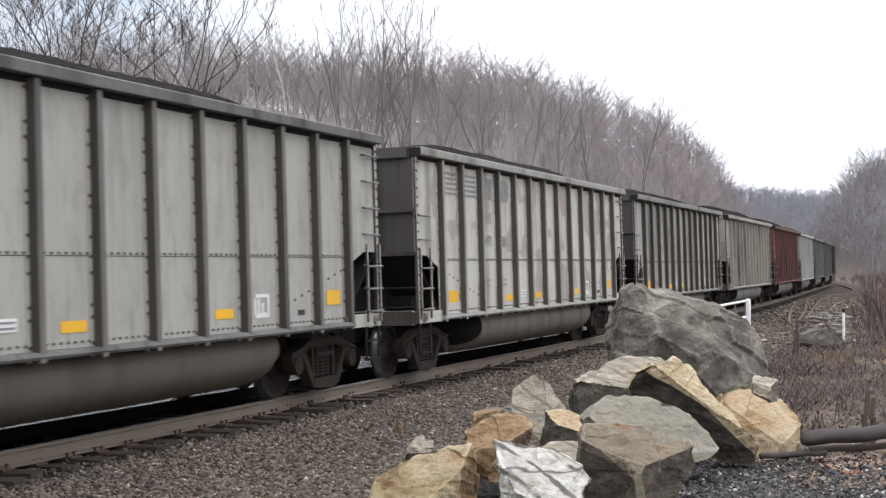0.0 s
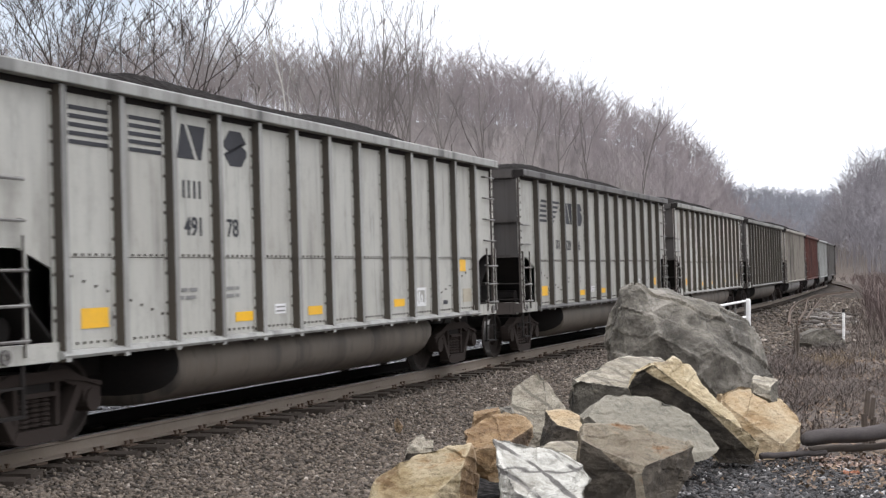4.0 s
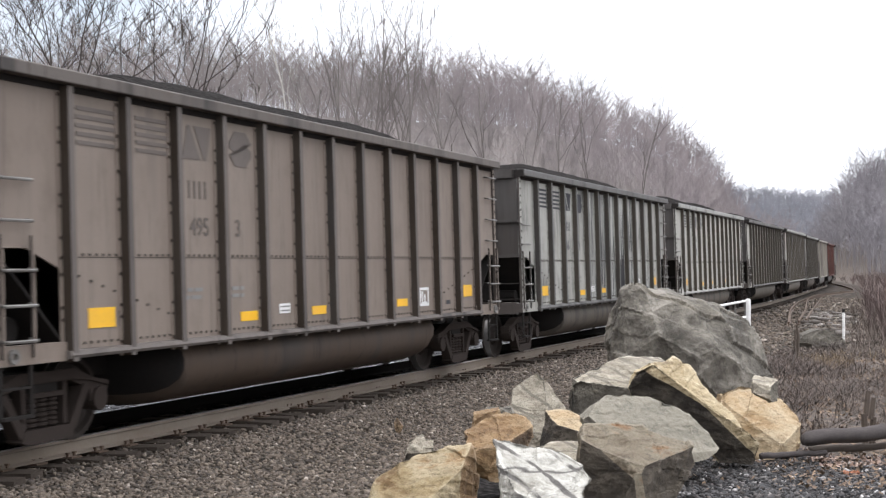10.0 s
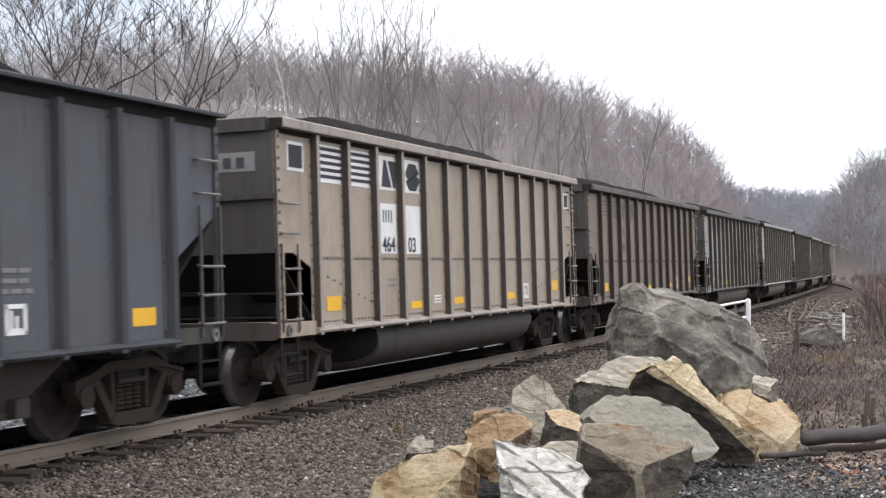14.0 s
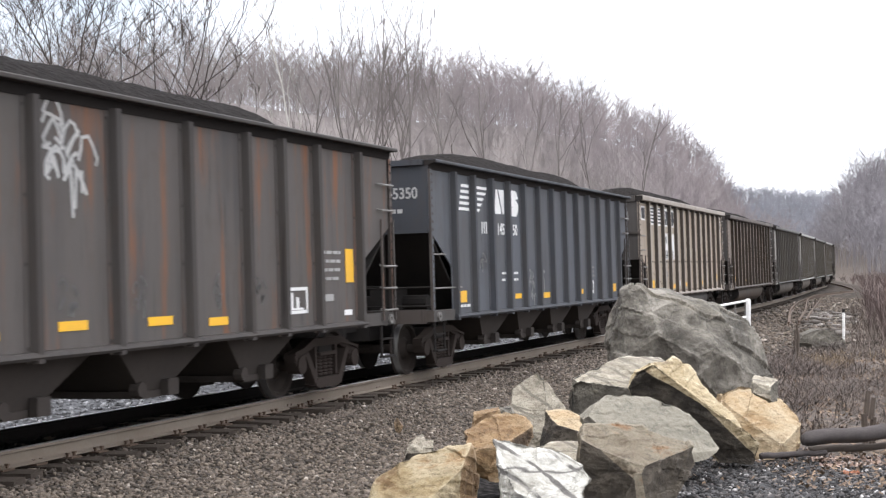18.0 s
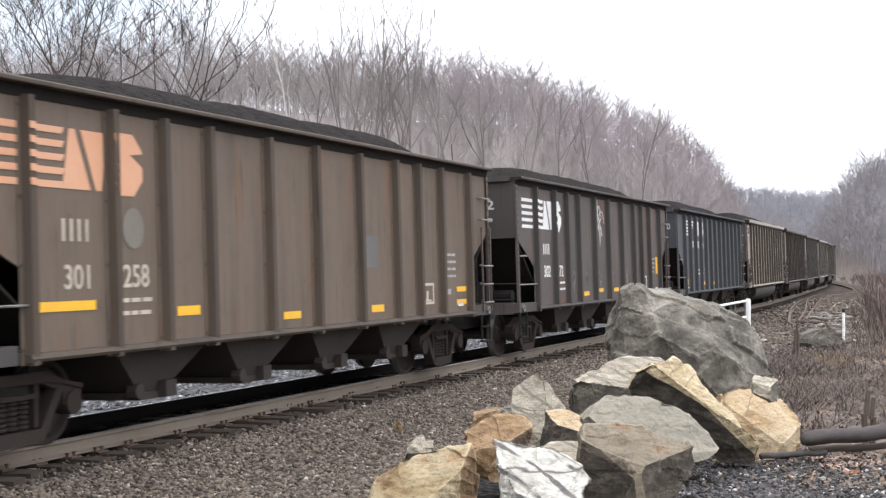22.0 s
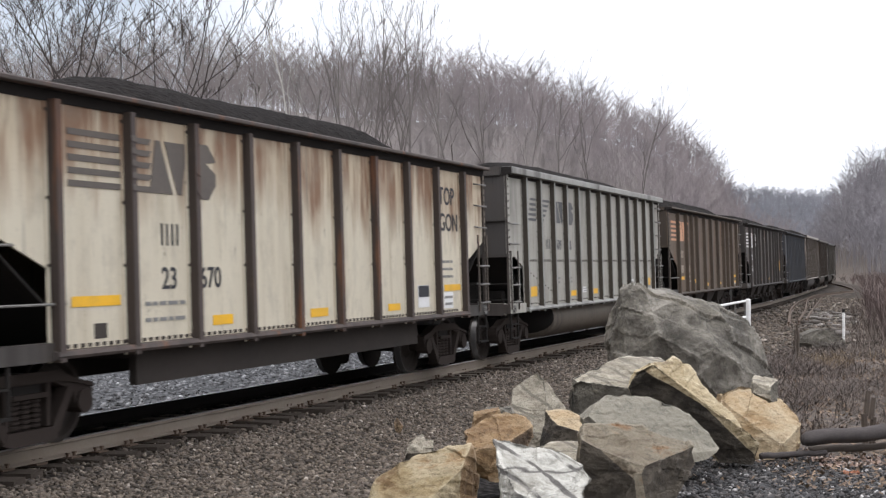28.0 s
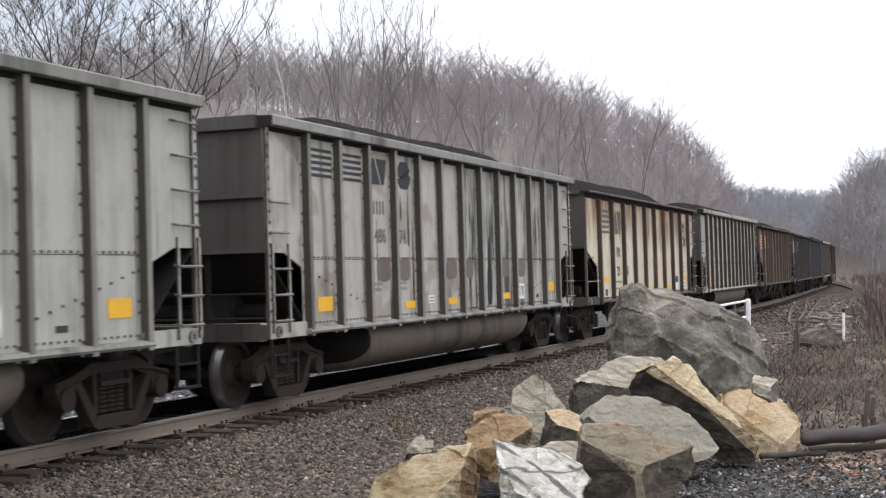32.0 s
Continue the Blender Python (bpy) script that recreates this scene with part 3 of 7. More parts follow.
WHEELSETS = []


def running_gear(car, centre, half):
    """Two trucks, four wheelsets and two couplers under a car."""
    wheels = shared("wheelset", wheelset_bm, M_WHEEL, M_TREAD)
    for sgn in (1, -1):
        tr = part("truck", shared("bolster", bolster_bm, M_BLACK), None, car, place=pose(sgn * centre, 0, 0))
        for y in (-1.07, 1.07):
            part("side_frame", shared("side_frame", sideframe_bm, M_TRUCK), None, tr, place=pose(0, y, 0))
            for x in (-0.17, 0.0, 0.17):
                part("spring", shared("spring", spring_bm, M_TRUCK), None, tr, place=pose(x, y, 0))
        for x in (-0.89, 0.89):
            w = part("wheelset", wheels, None, car, place=pose(sgn * centre + x, 0, 0.457))
            WHEELSETS.append((car, w, sgn * centre + x))
        part("coupler", shared("coupler", coupler_bm, M_BLACK), None, car, place=pose(sgn * (half - 0.05), 0, 0, 0, 0, 0 if sgn > 0 else 180))


def load_mesh(half, top, seed, peak):
    """The heaped coal: a ridge with sloping ends and an uneven crest."""
    rng = np.random.RandomState(seed)
    nx, ny = 150, 25
    xs, ys = np.linspace(-half + 0.12, half - 0.12, nx), np.linspace(-1.44, 1.44, ny)
    X, Y = np.meshgrid(xs, ys, indexing="ij")
    far_end, near_end = half - 1.1 - rng.uniform(0, 1.0), half - 0.9 - rng.uniform(0, 0.5)
    ends = smooth01((far_end - X) / 1.7) * smooth01((X + near_end) / 3.0)
    side = np.clip(1 - (np.abs(Y) / 1.5) ** 2.2, 0, 1)
    lumps = 0.022 * waves(X, Y, 3.4, seed) + 0.012 * waves(X, Y, 0.9, seed + 1) + rng.uniform(-0.013, 0.013, X.shape)
    Z = top - 0.22 + (0.22 + peak) * ends * side + lumps * (0.3 + side)
    v = np.stack([X, Y, Z], -1).reshape(-1, 3)
    i, j = np.meshgrid(np.arange(nx - 1), np.arange(ny - 1), indexing="ij")
    a = (i * ny + j).ravel()
    me = mesh_np("coal_load", v, np.stack([a, a + ny, a + ny + 1, a + 1], 1), M_COAL)
    me.shade_smooth()
    return me


def bar_bm(x0, x1, y, z, r=0.016, drop=0.05):
    def make():
        bm = bmesh.new()
        rod(bm, (x0, y + 0.05, z), (x0, y - drop, z - 0.02), r)
        rod(bm, (x1, y + 0.05, z), (x1, y - drop, z - 0.02), r)
        rod(bm, (x0, y - drop, z - 0.02), (x1, y - drop, z - 0.02), r)
        return bm
    return make


def flat_bm(x0, x1, z0, z1, y, thick=0.006):
    bm = bmesh.new()
    box(bm, x0, x1, y - thick, y, z0, z1)
    return bm


def plate_on(car, name, x, z, w, h, mat, y, label=""):
    """A thin plate on the side that faces the camera."""
    part(name, flat_bm(x - w / 2, x + w / 2, z - h / 2, z + h / 2, y), mat, car, label)


def stencil(car, text, x, z, size, mat, y, squeeze=0.8, yaw=0):
    """Painted characters on the side sheet, left edge at x."""
    cu = bpy.data.curves.new("stencil", "FONT")
    cu.body, cu.size, cu.extrude, cu.offset = text, size * 1.4, 0.003, 0.004
    tmp = bpy.data.objects.new("stencil", cu)
    scene.collection.objects.link(tmp)
    dg = bpy.context.evaluated_depsgraph_get()
    me = bpy.data.meshes.new_from_object(tmp.evaluated_get(dg))
    bpy.data.objects.remove(tmp)
    me.materials.clear()
    me.materials.append(mat)
    turn = pose(x, y - 0.003, z, 90, 0, 0) if not yaw else pose(y, -x, z, 90, 0, -90)
    me.transform(turn @ Matrix.Diagonal((squeeze, 1, 1, 1)))
    return part("car_number", me, None, car)


def mark_part(car, name, outlines, mat, y, over=()):
    """Painted shapes on the side sheet, and on the faces of the ribs that they run over."""
    for o in outlines:
        bm = bmesh.new()
        prism(bm, o, "y", y - 0.006, y)
        part(name, bm, mat, car)
    for x, o in [(x, o) for x in over for o in outlines]:
        bm = bmesh.new()
        prism(bm, o, "y", y - 0.116, y - 0.108)
        for side in (-1, 1):
            geom = bm.verts[:] + bm.edges[:] + bm.faces[:]
            bmesh.ops.bisect_plane(bm, geom=geom, plane_co=(x + side * 0.045, 0, 0), plane_no=(side, 0, 0), clear_outer=True)
        if bm.faces:
            part(name, bm, mat, car)
        else:
            bm.free()


def reporting_mark(car, x, z, w, h, mat, y):
    """The carrier's initials, as two small groups of plain bars."""
    bm = bmesh.new()
    a, t = x - w / 2, w * 0.10
    for u in (a, a + w * 0.30, a + w * 0.60, a + w * 0.90):
        box(bm, u, u + t, y - 0.006, y, z - h / 2, z + h / 2)
    part("reporting_mark", bm, mat, car)


def slanted(x0, x1, z, h, lean):
    """Two halves of a leaning block, parted by a slanting gap."""
    m = (x0 + x1) / 2
    g = (x1 - x0) * 0.06
    return [[(x0, z), (m + lean - g, z), (m - lean - g, z + h), (x0 + lean, z + h)], [(m + lean + g, z), (x1 - lean, z), (x1, z + h), (m - lean + g, z + h)]]


def rounded(x0, x1, z, h):
    """A round-cornered block with a notch in each flank."""
    c = (x1 - x0) * 0.25
    n = c * 1.3
    return [[(x0 + c, z), (x1 - c, z), (x1, z + c), (x1, z + h * 0.48), (x1 - c * 0.7, z + h * 0.58), (x1 - n, z + h * 0.66), (x1, z + h * 0.70), (x1, z + h - c), (x1 - c, z + h), (x0 + c, z + h), (x0, z + h - c),
             (x0, z + h * 0.52), (x0 + c * 0.7, z + h * 0.42), (x0 + n, z + h * 0.34), (x0, z + h * 0.30), (x0, z + c)]]


def emblem(car, style, mat, y, z, h, over=(), x=-6.0):
    """The carrier's mark as plain shapes: a flag of stripes, a leaning block and a rounded block."""
    step = h / 9
    bars = [z + h - (2 * k + 1) * step for k in range(5)]
    if style == "split":
        mark_part(car, "emblem_stripe", [[(a, b), (c, b), (c, b + step), (a, b + step)] for b in bars for a, c in ((-5.98, -5.26), (-4.90, -4.22))], mat, y)
        mark_part(car, "emblem_block", slanted(-3.93, -3.28, z, h, 0.11), mat, y)
        mark_part(car, "emblem_block", rounded(-2.84, -2.28, z - 0.02, h + 0.04), mat, y)
    elif style == "flag":
        mark_part(car, "emblem_stripe", [[(-5.67 - 0.036 * k - 0.02, b), (-5.24, b), (-5.24, b + step), (-5.67 - 0.036 * k, b + step)] for k, b in enumerate(bars)], mat, y)
        mark_part(car, "emblem_stripe", [[(-4.90, b), (-4.28 - 0.12 * k, b), (-4.19 - 0.12 * k, b + step), (-4.90, b + step)] for k, b in enumerate(bars)], mat, y)
        mark_part(car, "emblem_block", slanted(-3.83, -3.12, z, h, 0.12), mat, y)
        mark_part(car, "emblem_block", rounded(-2.85, -2.30, z - 0.02, h + 0.04), mat, y)
    else:
        mark_part(car, "emblem_stripe", [[(x, b), (x + 1.50, b), (x + 1.55, b + step), (x, b + step)] for b in bars], mat, y, over)
        mark_part(car, "emblem_block", slanted(x + 1.5, x + 2.3, z, h, 0.13), mat, y, over)
        mark_part(car, "emblem_block", rounded(x + 2.24, x + 2.95, z - 0.03, h + 0.06), mat, y, over)


def grimy_ends(bm):
    """Faces that look along the car, caked with grime, take the third material."""
    bm.normal_update()
    for face in bm.faces:
        if abs(face.normal.x) > 0.8:
            face.material_index = 2
    return bm


def end_gear(car, half, sgn, mat, z_open, tall, climb=True):
    """Corner posts, grab irons, ladder and step at one end of a car."""
    e = sgn * half
    for y in (-1, 1):
        def post():
            bm = bmesh.new()
            prism(bm, [(-0.045, 0), (0.045, 0), (0.045, -0.05 * y), (-0.045, -0.05 * y)], "z", 0.95, tall - 0.16)
            for k in range(18):
                z = 1.15 + k * (tall - 1.4) / 17
                box(bm, -0.016, 0.016, 0 if y > 0 else -0.014, 0.014 if y > 0 else 0, z - 0.02, z + 0.02, 1)
            return grimy_ends(bm)
        part("corner_post", shared(("corner_post", y, tall), post, mat, M_RIVET, M_GRIMY), None, car, place=pose(e - sgn * 0.05, y * 1.535, 0))
    xa, xb = e - sgn * 0.06, e - sgn * 0.52
    for k in range(4):
        z = z_open + 0.28 + k * 0.40
        if z < tall - 0.25 and climb and (sgn > 0 or k < 2):
            part("grab_iron", shared(("grab_iron", sgn, half, k, z_open), bar_bm(xa, xb, -1.53, z), M_STEELBAR), None, car)

    def ladder():
        bm = bmesh.new()
        for x in (xa, xb):
            box(bm, x - 0.017, x + 0.017, -1.58, -1.55, 1.0, z_open + 0.12)
        return grimy_ends(bm)
    if not climb:
        for z in (1.52, 2.1):
            part("grab_iron", shared(("side_rail", sgn, half, z), bar_bm(xa, e - sgn * (1.4 if z < 2 else 0.6), -1.52, z, 0.014, 0.03), M_STEELBAR), None, car)
    lad = part("ladder", shared(("ladder", sgn, half, z_open), ladder, mat, mat, M_GRIMY), None, car) if climb else None
    for z in (1.18, 1.52, 1.86):
        if z < z_open and climb:
            part("rung", shared(("rung", sgn, half, z), bar_bm(xa, xb, -1.57, z, 0.017, 0.04), M_STEELBAR), None, lad)

    def step():
        bm = bmesh.new()
        for x in (xa, xb):
            box(bm, x - 0.02, x + 0.02, -1.53, -1.50, 0.42, 1.0)
        box(bm, min(xa, xb), max(xa, xb), -1.56, -1.47, 0.42, 0.45)
        box(bm, min(xa, xb), max(xa, xb), -1.54, -1.49, 0.70, 0.725)
        return bm
    part("step", shared(("step", sgn, half), step, M_BLACK), None, car)

    def platform():
        bm = bmesh.new()
        x0, x1 = sorted((e, e - sgn * 1.25))
        box(bm, x0, x1, -1.54, -1.40, 0.93, 1.12)
        box(bm, x0, x1, 1.40, 1.54, 0.93, 1.12)
        x0, x1 = sorted((e, e - sgn * 0.16))
        box(bm, x0, x1, -1.40, 1.40, 0.90, 1.14)
        return grimy_ends(bm)
    part("end_sill", shared(("end_sill", sgn, half), platform, *((mat, mat) if z_open < 2.2 else (END_GRIME, END_GRIME)), M_GRIMY), None, car)

    def ring():
        bm = bmesh.new()
        rows = [[bm.verts.new((e - sgn * 0.22 + r * math.cos(k * 0.5236), y, 1.02 + r * math.sin(k * 0.5236))) for k in range(12)] for r, y in ((0.035, -1.54), (0.035, -1.575), (0.075, -1.575), (0.075, -1.54))]
        for a, b in zip(rows, rows[1:] + rows[:1]):
            for k in range(12):
                bm.faces.new((a[k], a[(k + 1) % 12], b[(k + 1) % 12], b[k]))
        return bm
    part("roping_ring", shared(("roping_ring", sgn, half), ring, M_STEELBAR), None, car)

    def brake():
        bm = bmesh.new()
        box(bm, e - sgn * 0.5 - 0.25, e - sgn * 0.5 + 0.25, -0.75, -0.25, 1.14, 1.5)
        rod(bm, (e - sgn * 0.62, -1.2, 1.26), (e - sgn * 0.62, 0.5, 1.26), 0.13, n=10)
        rod(bm, (e - sgn * 0.04, -1.5, 1.52), (e - sgn * 0.04, 1.5, 1.52), 0.016)
        rod(bm, (e - sgn * 0.04, -1.5, 1.20), (e - sgn * 0.04, 1.5, 1.20), 0.016)
        for y in (-0.6, 0.6):
            box(bm, e - sgn * 0.06 - 0.03, e - sgn * 0.06 + 0.03, y - 0.03, y + 0.03, 1.1, z_open)
        return bm
    part("brake_gear", shared(("brake_gear", sgn, half, z_open), brake, M_BLACK), None, car)


SHEET_Y = -1.50


def car_shell(car, half, mat, chord_mat, tall, rib_x, z_open, z_low, hopper, rib_mat, end_mat=None, sill=0.95):
    """Side sheets, ribs, top chord, end sheets and slope sheets of an open coal car."""
    ends = {1: rib_x[-1], -1: -rib_x[0]}
    key = (half, rib_x[0], rib_x[-1], tall)
    for y in (-1, 1):
        yo = y * 1.50
        for x0, x1 in zip(rib_x, rib_x[1:]):

            def panel():
                bm = bmesh.new()
                a, b = sorted((0.0, -y * 0.02))
                box(bm, 0, x1 - x0, a, b, sill + 0.03, tall - 0.16)
                return bm
            part("side_panel", shared(("side_panel", y, round(x1 - x0, 3), tall, sill), panel, mat), None, car, place=pose(x0, yo, 0))
        for sgn in (1, -1):
            inner = ends[sgn]

            def end_panel():
                bm = bmesh.new()
                a, b = sorted((yo, yo - y * 0.02))
                if hopper:
                    pts = [(sgn * half, tall - 0.16), (sgn * half, z_open), (sgn * (half - 0.08), z_open), (sgn * inner, z_low), (sgn * inner, tall - 0.16)]
                else:
                    pts = [(sgn * half, tall - 0.16), (sgn * half, z_open), (sgn * (half - 0.5), z_open), (sgn * inner, z_low), (sgn * inner, tall - 0.16)]
                prism(bm, pts, "y", a, b)
                return bm
            part("side_panel", shared(("end_side_panel", y, sgn, key, z_open, z_low), end_panel, mat), None, car)
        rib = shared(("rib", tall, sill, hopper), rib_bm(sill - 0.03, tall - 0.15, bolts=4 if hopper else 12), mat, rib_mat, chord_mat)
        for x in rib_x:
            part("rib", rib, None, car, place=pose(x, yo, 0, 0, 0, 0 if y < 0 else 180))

        def chord():
            bm = bmesh.new()
            low = 0.055 if hopper else 0.135
            a = [(y * 1.42, tall - low), (y * 1.655, tall - low), (y * 1.66, tall - low + 0.01), (y * 1.66, tall - 0.015), (y * 1.645, tall), (y * 1.42, tall)]
            prism(bm, a, "x", -half, half)
            return bm
        part("top_chord", shared(("top_chord", y, half, tall, hopper), chord, chord_mat), None, car)

        # added dark strip: the shade below the overhanging chord, as a colour
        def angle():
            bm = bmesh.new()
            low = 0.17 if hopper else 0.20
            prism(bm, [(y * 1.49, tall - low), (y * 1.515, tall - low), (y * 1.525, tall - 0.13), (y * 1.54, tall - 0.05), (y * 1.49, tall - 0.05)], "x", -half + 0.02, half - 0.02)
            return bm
        part("chord_angle", shared(("chord_angle", y, half, tall, hopper), angle, M_CHORD_SHADE), None, car, "near-black strip for the shade under the top chord")

        # plate in shade black, painted to look like the open channel end
        def cap():
            bm = bmesh.new()
            low = 0.055 if hopper else 0.135
            x0, x1 = -half - 0.008, -half + 0.02
            prism(bm, [(y * 1.43, tall - low - 0.06), (y * 1.64, tall - low + 0.004), (y * 1.645, tall - 0.012), (y * 1.43, tall - 0.006)], "x", x0, x1)
            return bm
        part("chord_end", shared(("chord_end", y, half, tall, hopper), cap, M_CHORD_SHADE), None, car)

        def sill_bar():
            bm = bmesh.new()
            prism(bm, [(y * 1.40, sill), (y * 1.60, sill), (y * 1.62, sill + 0.03), (y * 1.60, sill + 0.075), (y * 1.52, sill + 0.085), (y * 1.40, sill + 0.085)], "x", rib_x[0] - 0.08, rib_x[-1] + 0.08)
            return bm
        part("side_sill", shared(("side_sill", y, key, sill), sill_bar, chord_mat), None, car)
    for sgn in (1, -1):
        e = sgn * half
        inner = ends[sgn]

        def end_sheet():
            bm = bmesh.new()
            x0, x1 = sorted((e, e - sgn * 0.03))
            box(bm, x0, x1, -1.50, 1.50, z_open, tall - 0.1)
            return bm
        sheet = part("end_sheet", shared(("end_sheet", sgn, half, tall, z_open, hopper), end_sheet, end_mat or mat), None, car)

        def stiffener():
            bm = bmesh.new()
            x0, x1 = sorted((e, e + sgn * 0.05))
            box(bm, x0, x1, -1.5, 1.5, -0.03, 0.03)
            return bm
        for z in (z_open + 0.03, z_open + 0.75) if not hopper else (z_open + 0.03,):
            part("stiffener", shared(("stiffener", sgn, half), stiffener, end_mat or mat), None, sheet, place=pose(0, 0, z))

        def end_chord():
            bm = bmesh.new()
            x0, x1 = sorted((e + sgn * 0.07, e - sgn * 0.14))
            box(bm, x0, x1, -1.415, 1.415, tall - (0.09 if hopper else 0.17), tall + 0.004)
            return bm
        part("end_chord", shared(("end_chord", sgn, half, tall, hopper), end_chord, end_mat or chord_mat), None, car)

        def slope():
            bm = bmesh.new()
            prism(bm, [(e - sgn * 0.03, z_open), (e - sgn * 0.03, z_open + 0.03), (sgn * (inner - (0.6 if hopper else 0.1)), 1.0), (sgn * (inner - (0.6 if hopper else 0.1)), 0.96)], "y", -1.48, 1.48)
            return bm
        part("slope_sheet", shared(("slope_sheet", sgn, key, z_open), slope, M_BLACK), None, car)

    def floor_sill():
        bm = bmesh.new()
        box(bm, -half, half, -0.33, 0.33, 0.62, 0.96)
        box(bm, rib_x[0], rib_x[-1], -1.40, 1.40, 0.96, 1.0)
        return bm
    part("centre_sill", shared(("centre_sill", key), floor_sill, M_BLACK), None, car)


def rivets(car, half, first, ribs, z, mat):
    def make():
        bm = bmesh.new()
        inner = half - first
        step = 2 * inner / (ribs - 1)
        for k in range(ribs - 1):
            for j in range(7):
                x = -inner + k * step + 0.16 + j * (step - 0.32) / 6
                for row in (z, 1.09):
                    box(bm, x - 0.016, x + 0.016, SHEET_Y - 0.012, SHEET_Y, row - 0.014, row + 0.014)
        for sgn in (1, -1):
            for j in range(9):
                u = sgn * (inner - 0.2 - j * 0.21)
                zz = z - 0.22 - j * 0.055
                box(bm, u - 0.016, u + 0.016, SHEET_Y - 0.012, SHEET_Y, zz - 0.014, zz + 0.014)
        box(bm, -inner, inner, SHEET_Y - 0.004, SHEET_Y, z - 0.03, z - 0.022)
        return bm
    tagged(part("rivet_seam", shared(("rivet_seam", half, ribs, z), make, M_RIVET), None, car), kind="stuff")


def tub_bm():
    """The rounded trough that hangs between the trucks."""
    bm = bmesh.new()
    sec = [(-1.30, 0.96), (-1.38, 0.88), (-1.42, 0.75), (-1.41, 0.59), (-1.34, 0.465), (-1.20, 0.355), (-0.98, 0.275), (-0.6, 0.235)]
    sec += [(-y, z) for y, z in sec[::-1]]
    rows = []
    for x, k in ((-3.86, 0.6), (-3.84, 0.9), (-3.78, 1.0), (3.85, 1.0), (4.08, 0.9), (4.2, 0.5)):
        rows.append([bm.verts.new((x, y, 0.96 - (0.96 - z) * (0.55 + 0.45 * k))) for y, z in sec])
    for a, b in zip(rows, rows[1:]):
        for i in range(len(sec) - 1):
            bm.faces.new((a[i], a[i + 1], b[i + 1], b[i]))
    # end faces in black: shade behind the trucks is put into their colour
    bm.faces.new(rows[0]).material_index = 1
    bm.faces.new(rows[-1]).material_index = 1
    return bm


def chute_bm(inner):
    """One discharge hopper: sheets that narrow to a gate."""
    bm = bmesh.new()
    t = [(-inner, -1.38), (inner, -1.38), (inner, 1.38), (-inner, 1.38)]
    a = [bm.verts.new((x, y, 0.98)) for x, y in t]
    b = [bm.verts.new((x * 0.24, y * 0.86, 0.43)) for x, y in t]
    for i in range(4):
        bm.faces.new((a[i], a[(i + 1) % 4], b[(i + 1) % 4], b[i]))
    bm.faces.new(a[::-1])
    bm.faces.new(b)
    box(bm, -0.26 * inner - 0.05, 0.26 * inner + 0.05, -1.22, 1.22, 0.36, 0.44)
    rod(bm, (0.2, -1.30, 0.46), (0.2, 1.30, 0.46), 0.05)
    box(bm, 0.1, 0.32, -1.33, -1.22, 0.37, 0.56)
    rod(bm, (-0.34, -1.27, 0.47), (-0.34, -1.14, 0.47), 0.09, n=8)
    return bm


GON_RIBS = [-6.20 + 12.36 / 12 * k for k in range(13)]
HOP_RIBS = [-6.15, -4.73, -3.72, -2.72, -1.22, 0.17, 1.64, 3.04, 4.0, 5.05, 6.45]


def gondola(name, label, mat, chord_mat, seed, peak=0.55, tub_mat=None, rib_mat=None, end_mat=None):
    """A bathtub gondola."""
    car = tagged(new(name), label, "coal car", "cars of the train")
    half, tall = 7.33, 3.86
    car_shell(car, half, mat, chord_mat, tall, GON_RIBS, 2.06, 1.82, False, rib_mat or chord_mat, end_mat)
    rivets(car, half, 1.14, 13, 2.0, mat)
    for sgn in (1, -1):
        end_gear(car, half, sgn, mat, 2.06, tall)
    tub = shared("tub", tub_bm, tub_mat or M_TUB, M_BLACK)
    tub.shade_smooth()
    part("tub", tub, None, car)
    part("coal_load", load_mesh(half, tall, seed, peak), None, car, "heaped black coal")
    running_gear(car, 6.1, half)
    return car


def hopper_car(name, label, mat, chord_mat, seed, peak=0.5, chutes=True, rib_x=HOP_RIBS, half=7.6, z_open=2.45, rib_mat=None, end_mat=None, gear_mat=None):
    """An open-top hopper with slanted ends."""
    car = tagged(new(name), label, "coal car", "cars of the train")
    tall = 3.70
    car_shell(car, half, mat, chord_mat, tall, rib_x, z_open, 1.82, True, rib_mat or chord_mat, end_mat)
    for sgn in (1, -1):
        end_gear(car, half, sgn, gear_mat or mat, z_open, tall, sgn > 0)
    if chutes:
        for x in (-3.55, -1.2, 1.2, 3.55):
            part("discharge_chute", shared("discharge_chute", lambda: chute_bm(1.0), M_CHUTE), None, car, place=pose(x, 0, 0))
    else:
        def channel():
            bm = bmesh.new()
            prism(bm, [(-1.3, 0.55), (-1.2, 0.55), (-1.2, 0.85), (1.2, 0.85), (1.2, 0.55), (1.3, 0.55), (1.3, 0.95), (-1.3, 0.95)], "x", -4.2, 4.2)
            return bm
        part("floor_channel", shared("floor_channel", channel, M_CHUTE), None, car)
    part("coal_load", load_mesh(half, tall, seed, peak), None, car, "heaped black coal")
    running_gear(car, 5.9, half)
    return car


M_TUB = paint("tub_paint", (0.20, 0.185, 0.17), (0.05, 0.045, 0.042), 0.7, 2.0, dust=(0.10, 0.085, 0.075))
M_CHUTE = plain("chute_steel", (0.056, 0.047, 0.042), 0.8, 0, 0.6, 1.5, 0.2, (0.036, 0.032, 0.029))
TRAIN = []


def couple_up(car, centre):
    TRAIN.append((car, centre))
    car.matrix_basis = on_track(centre + rolled(0))
    return car


# ---- the cars of the train, from its front to its rear ----
CREAM = (0.57, 0.52, 0.43)
INK = (0.04, 0.037, 0.036)


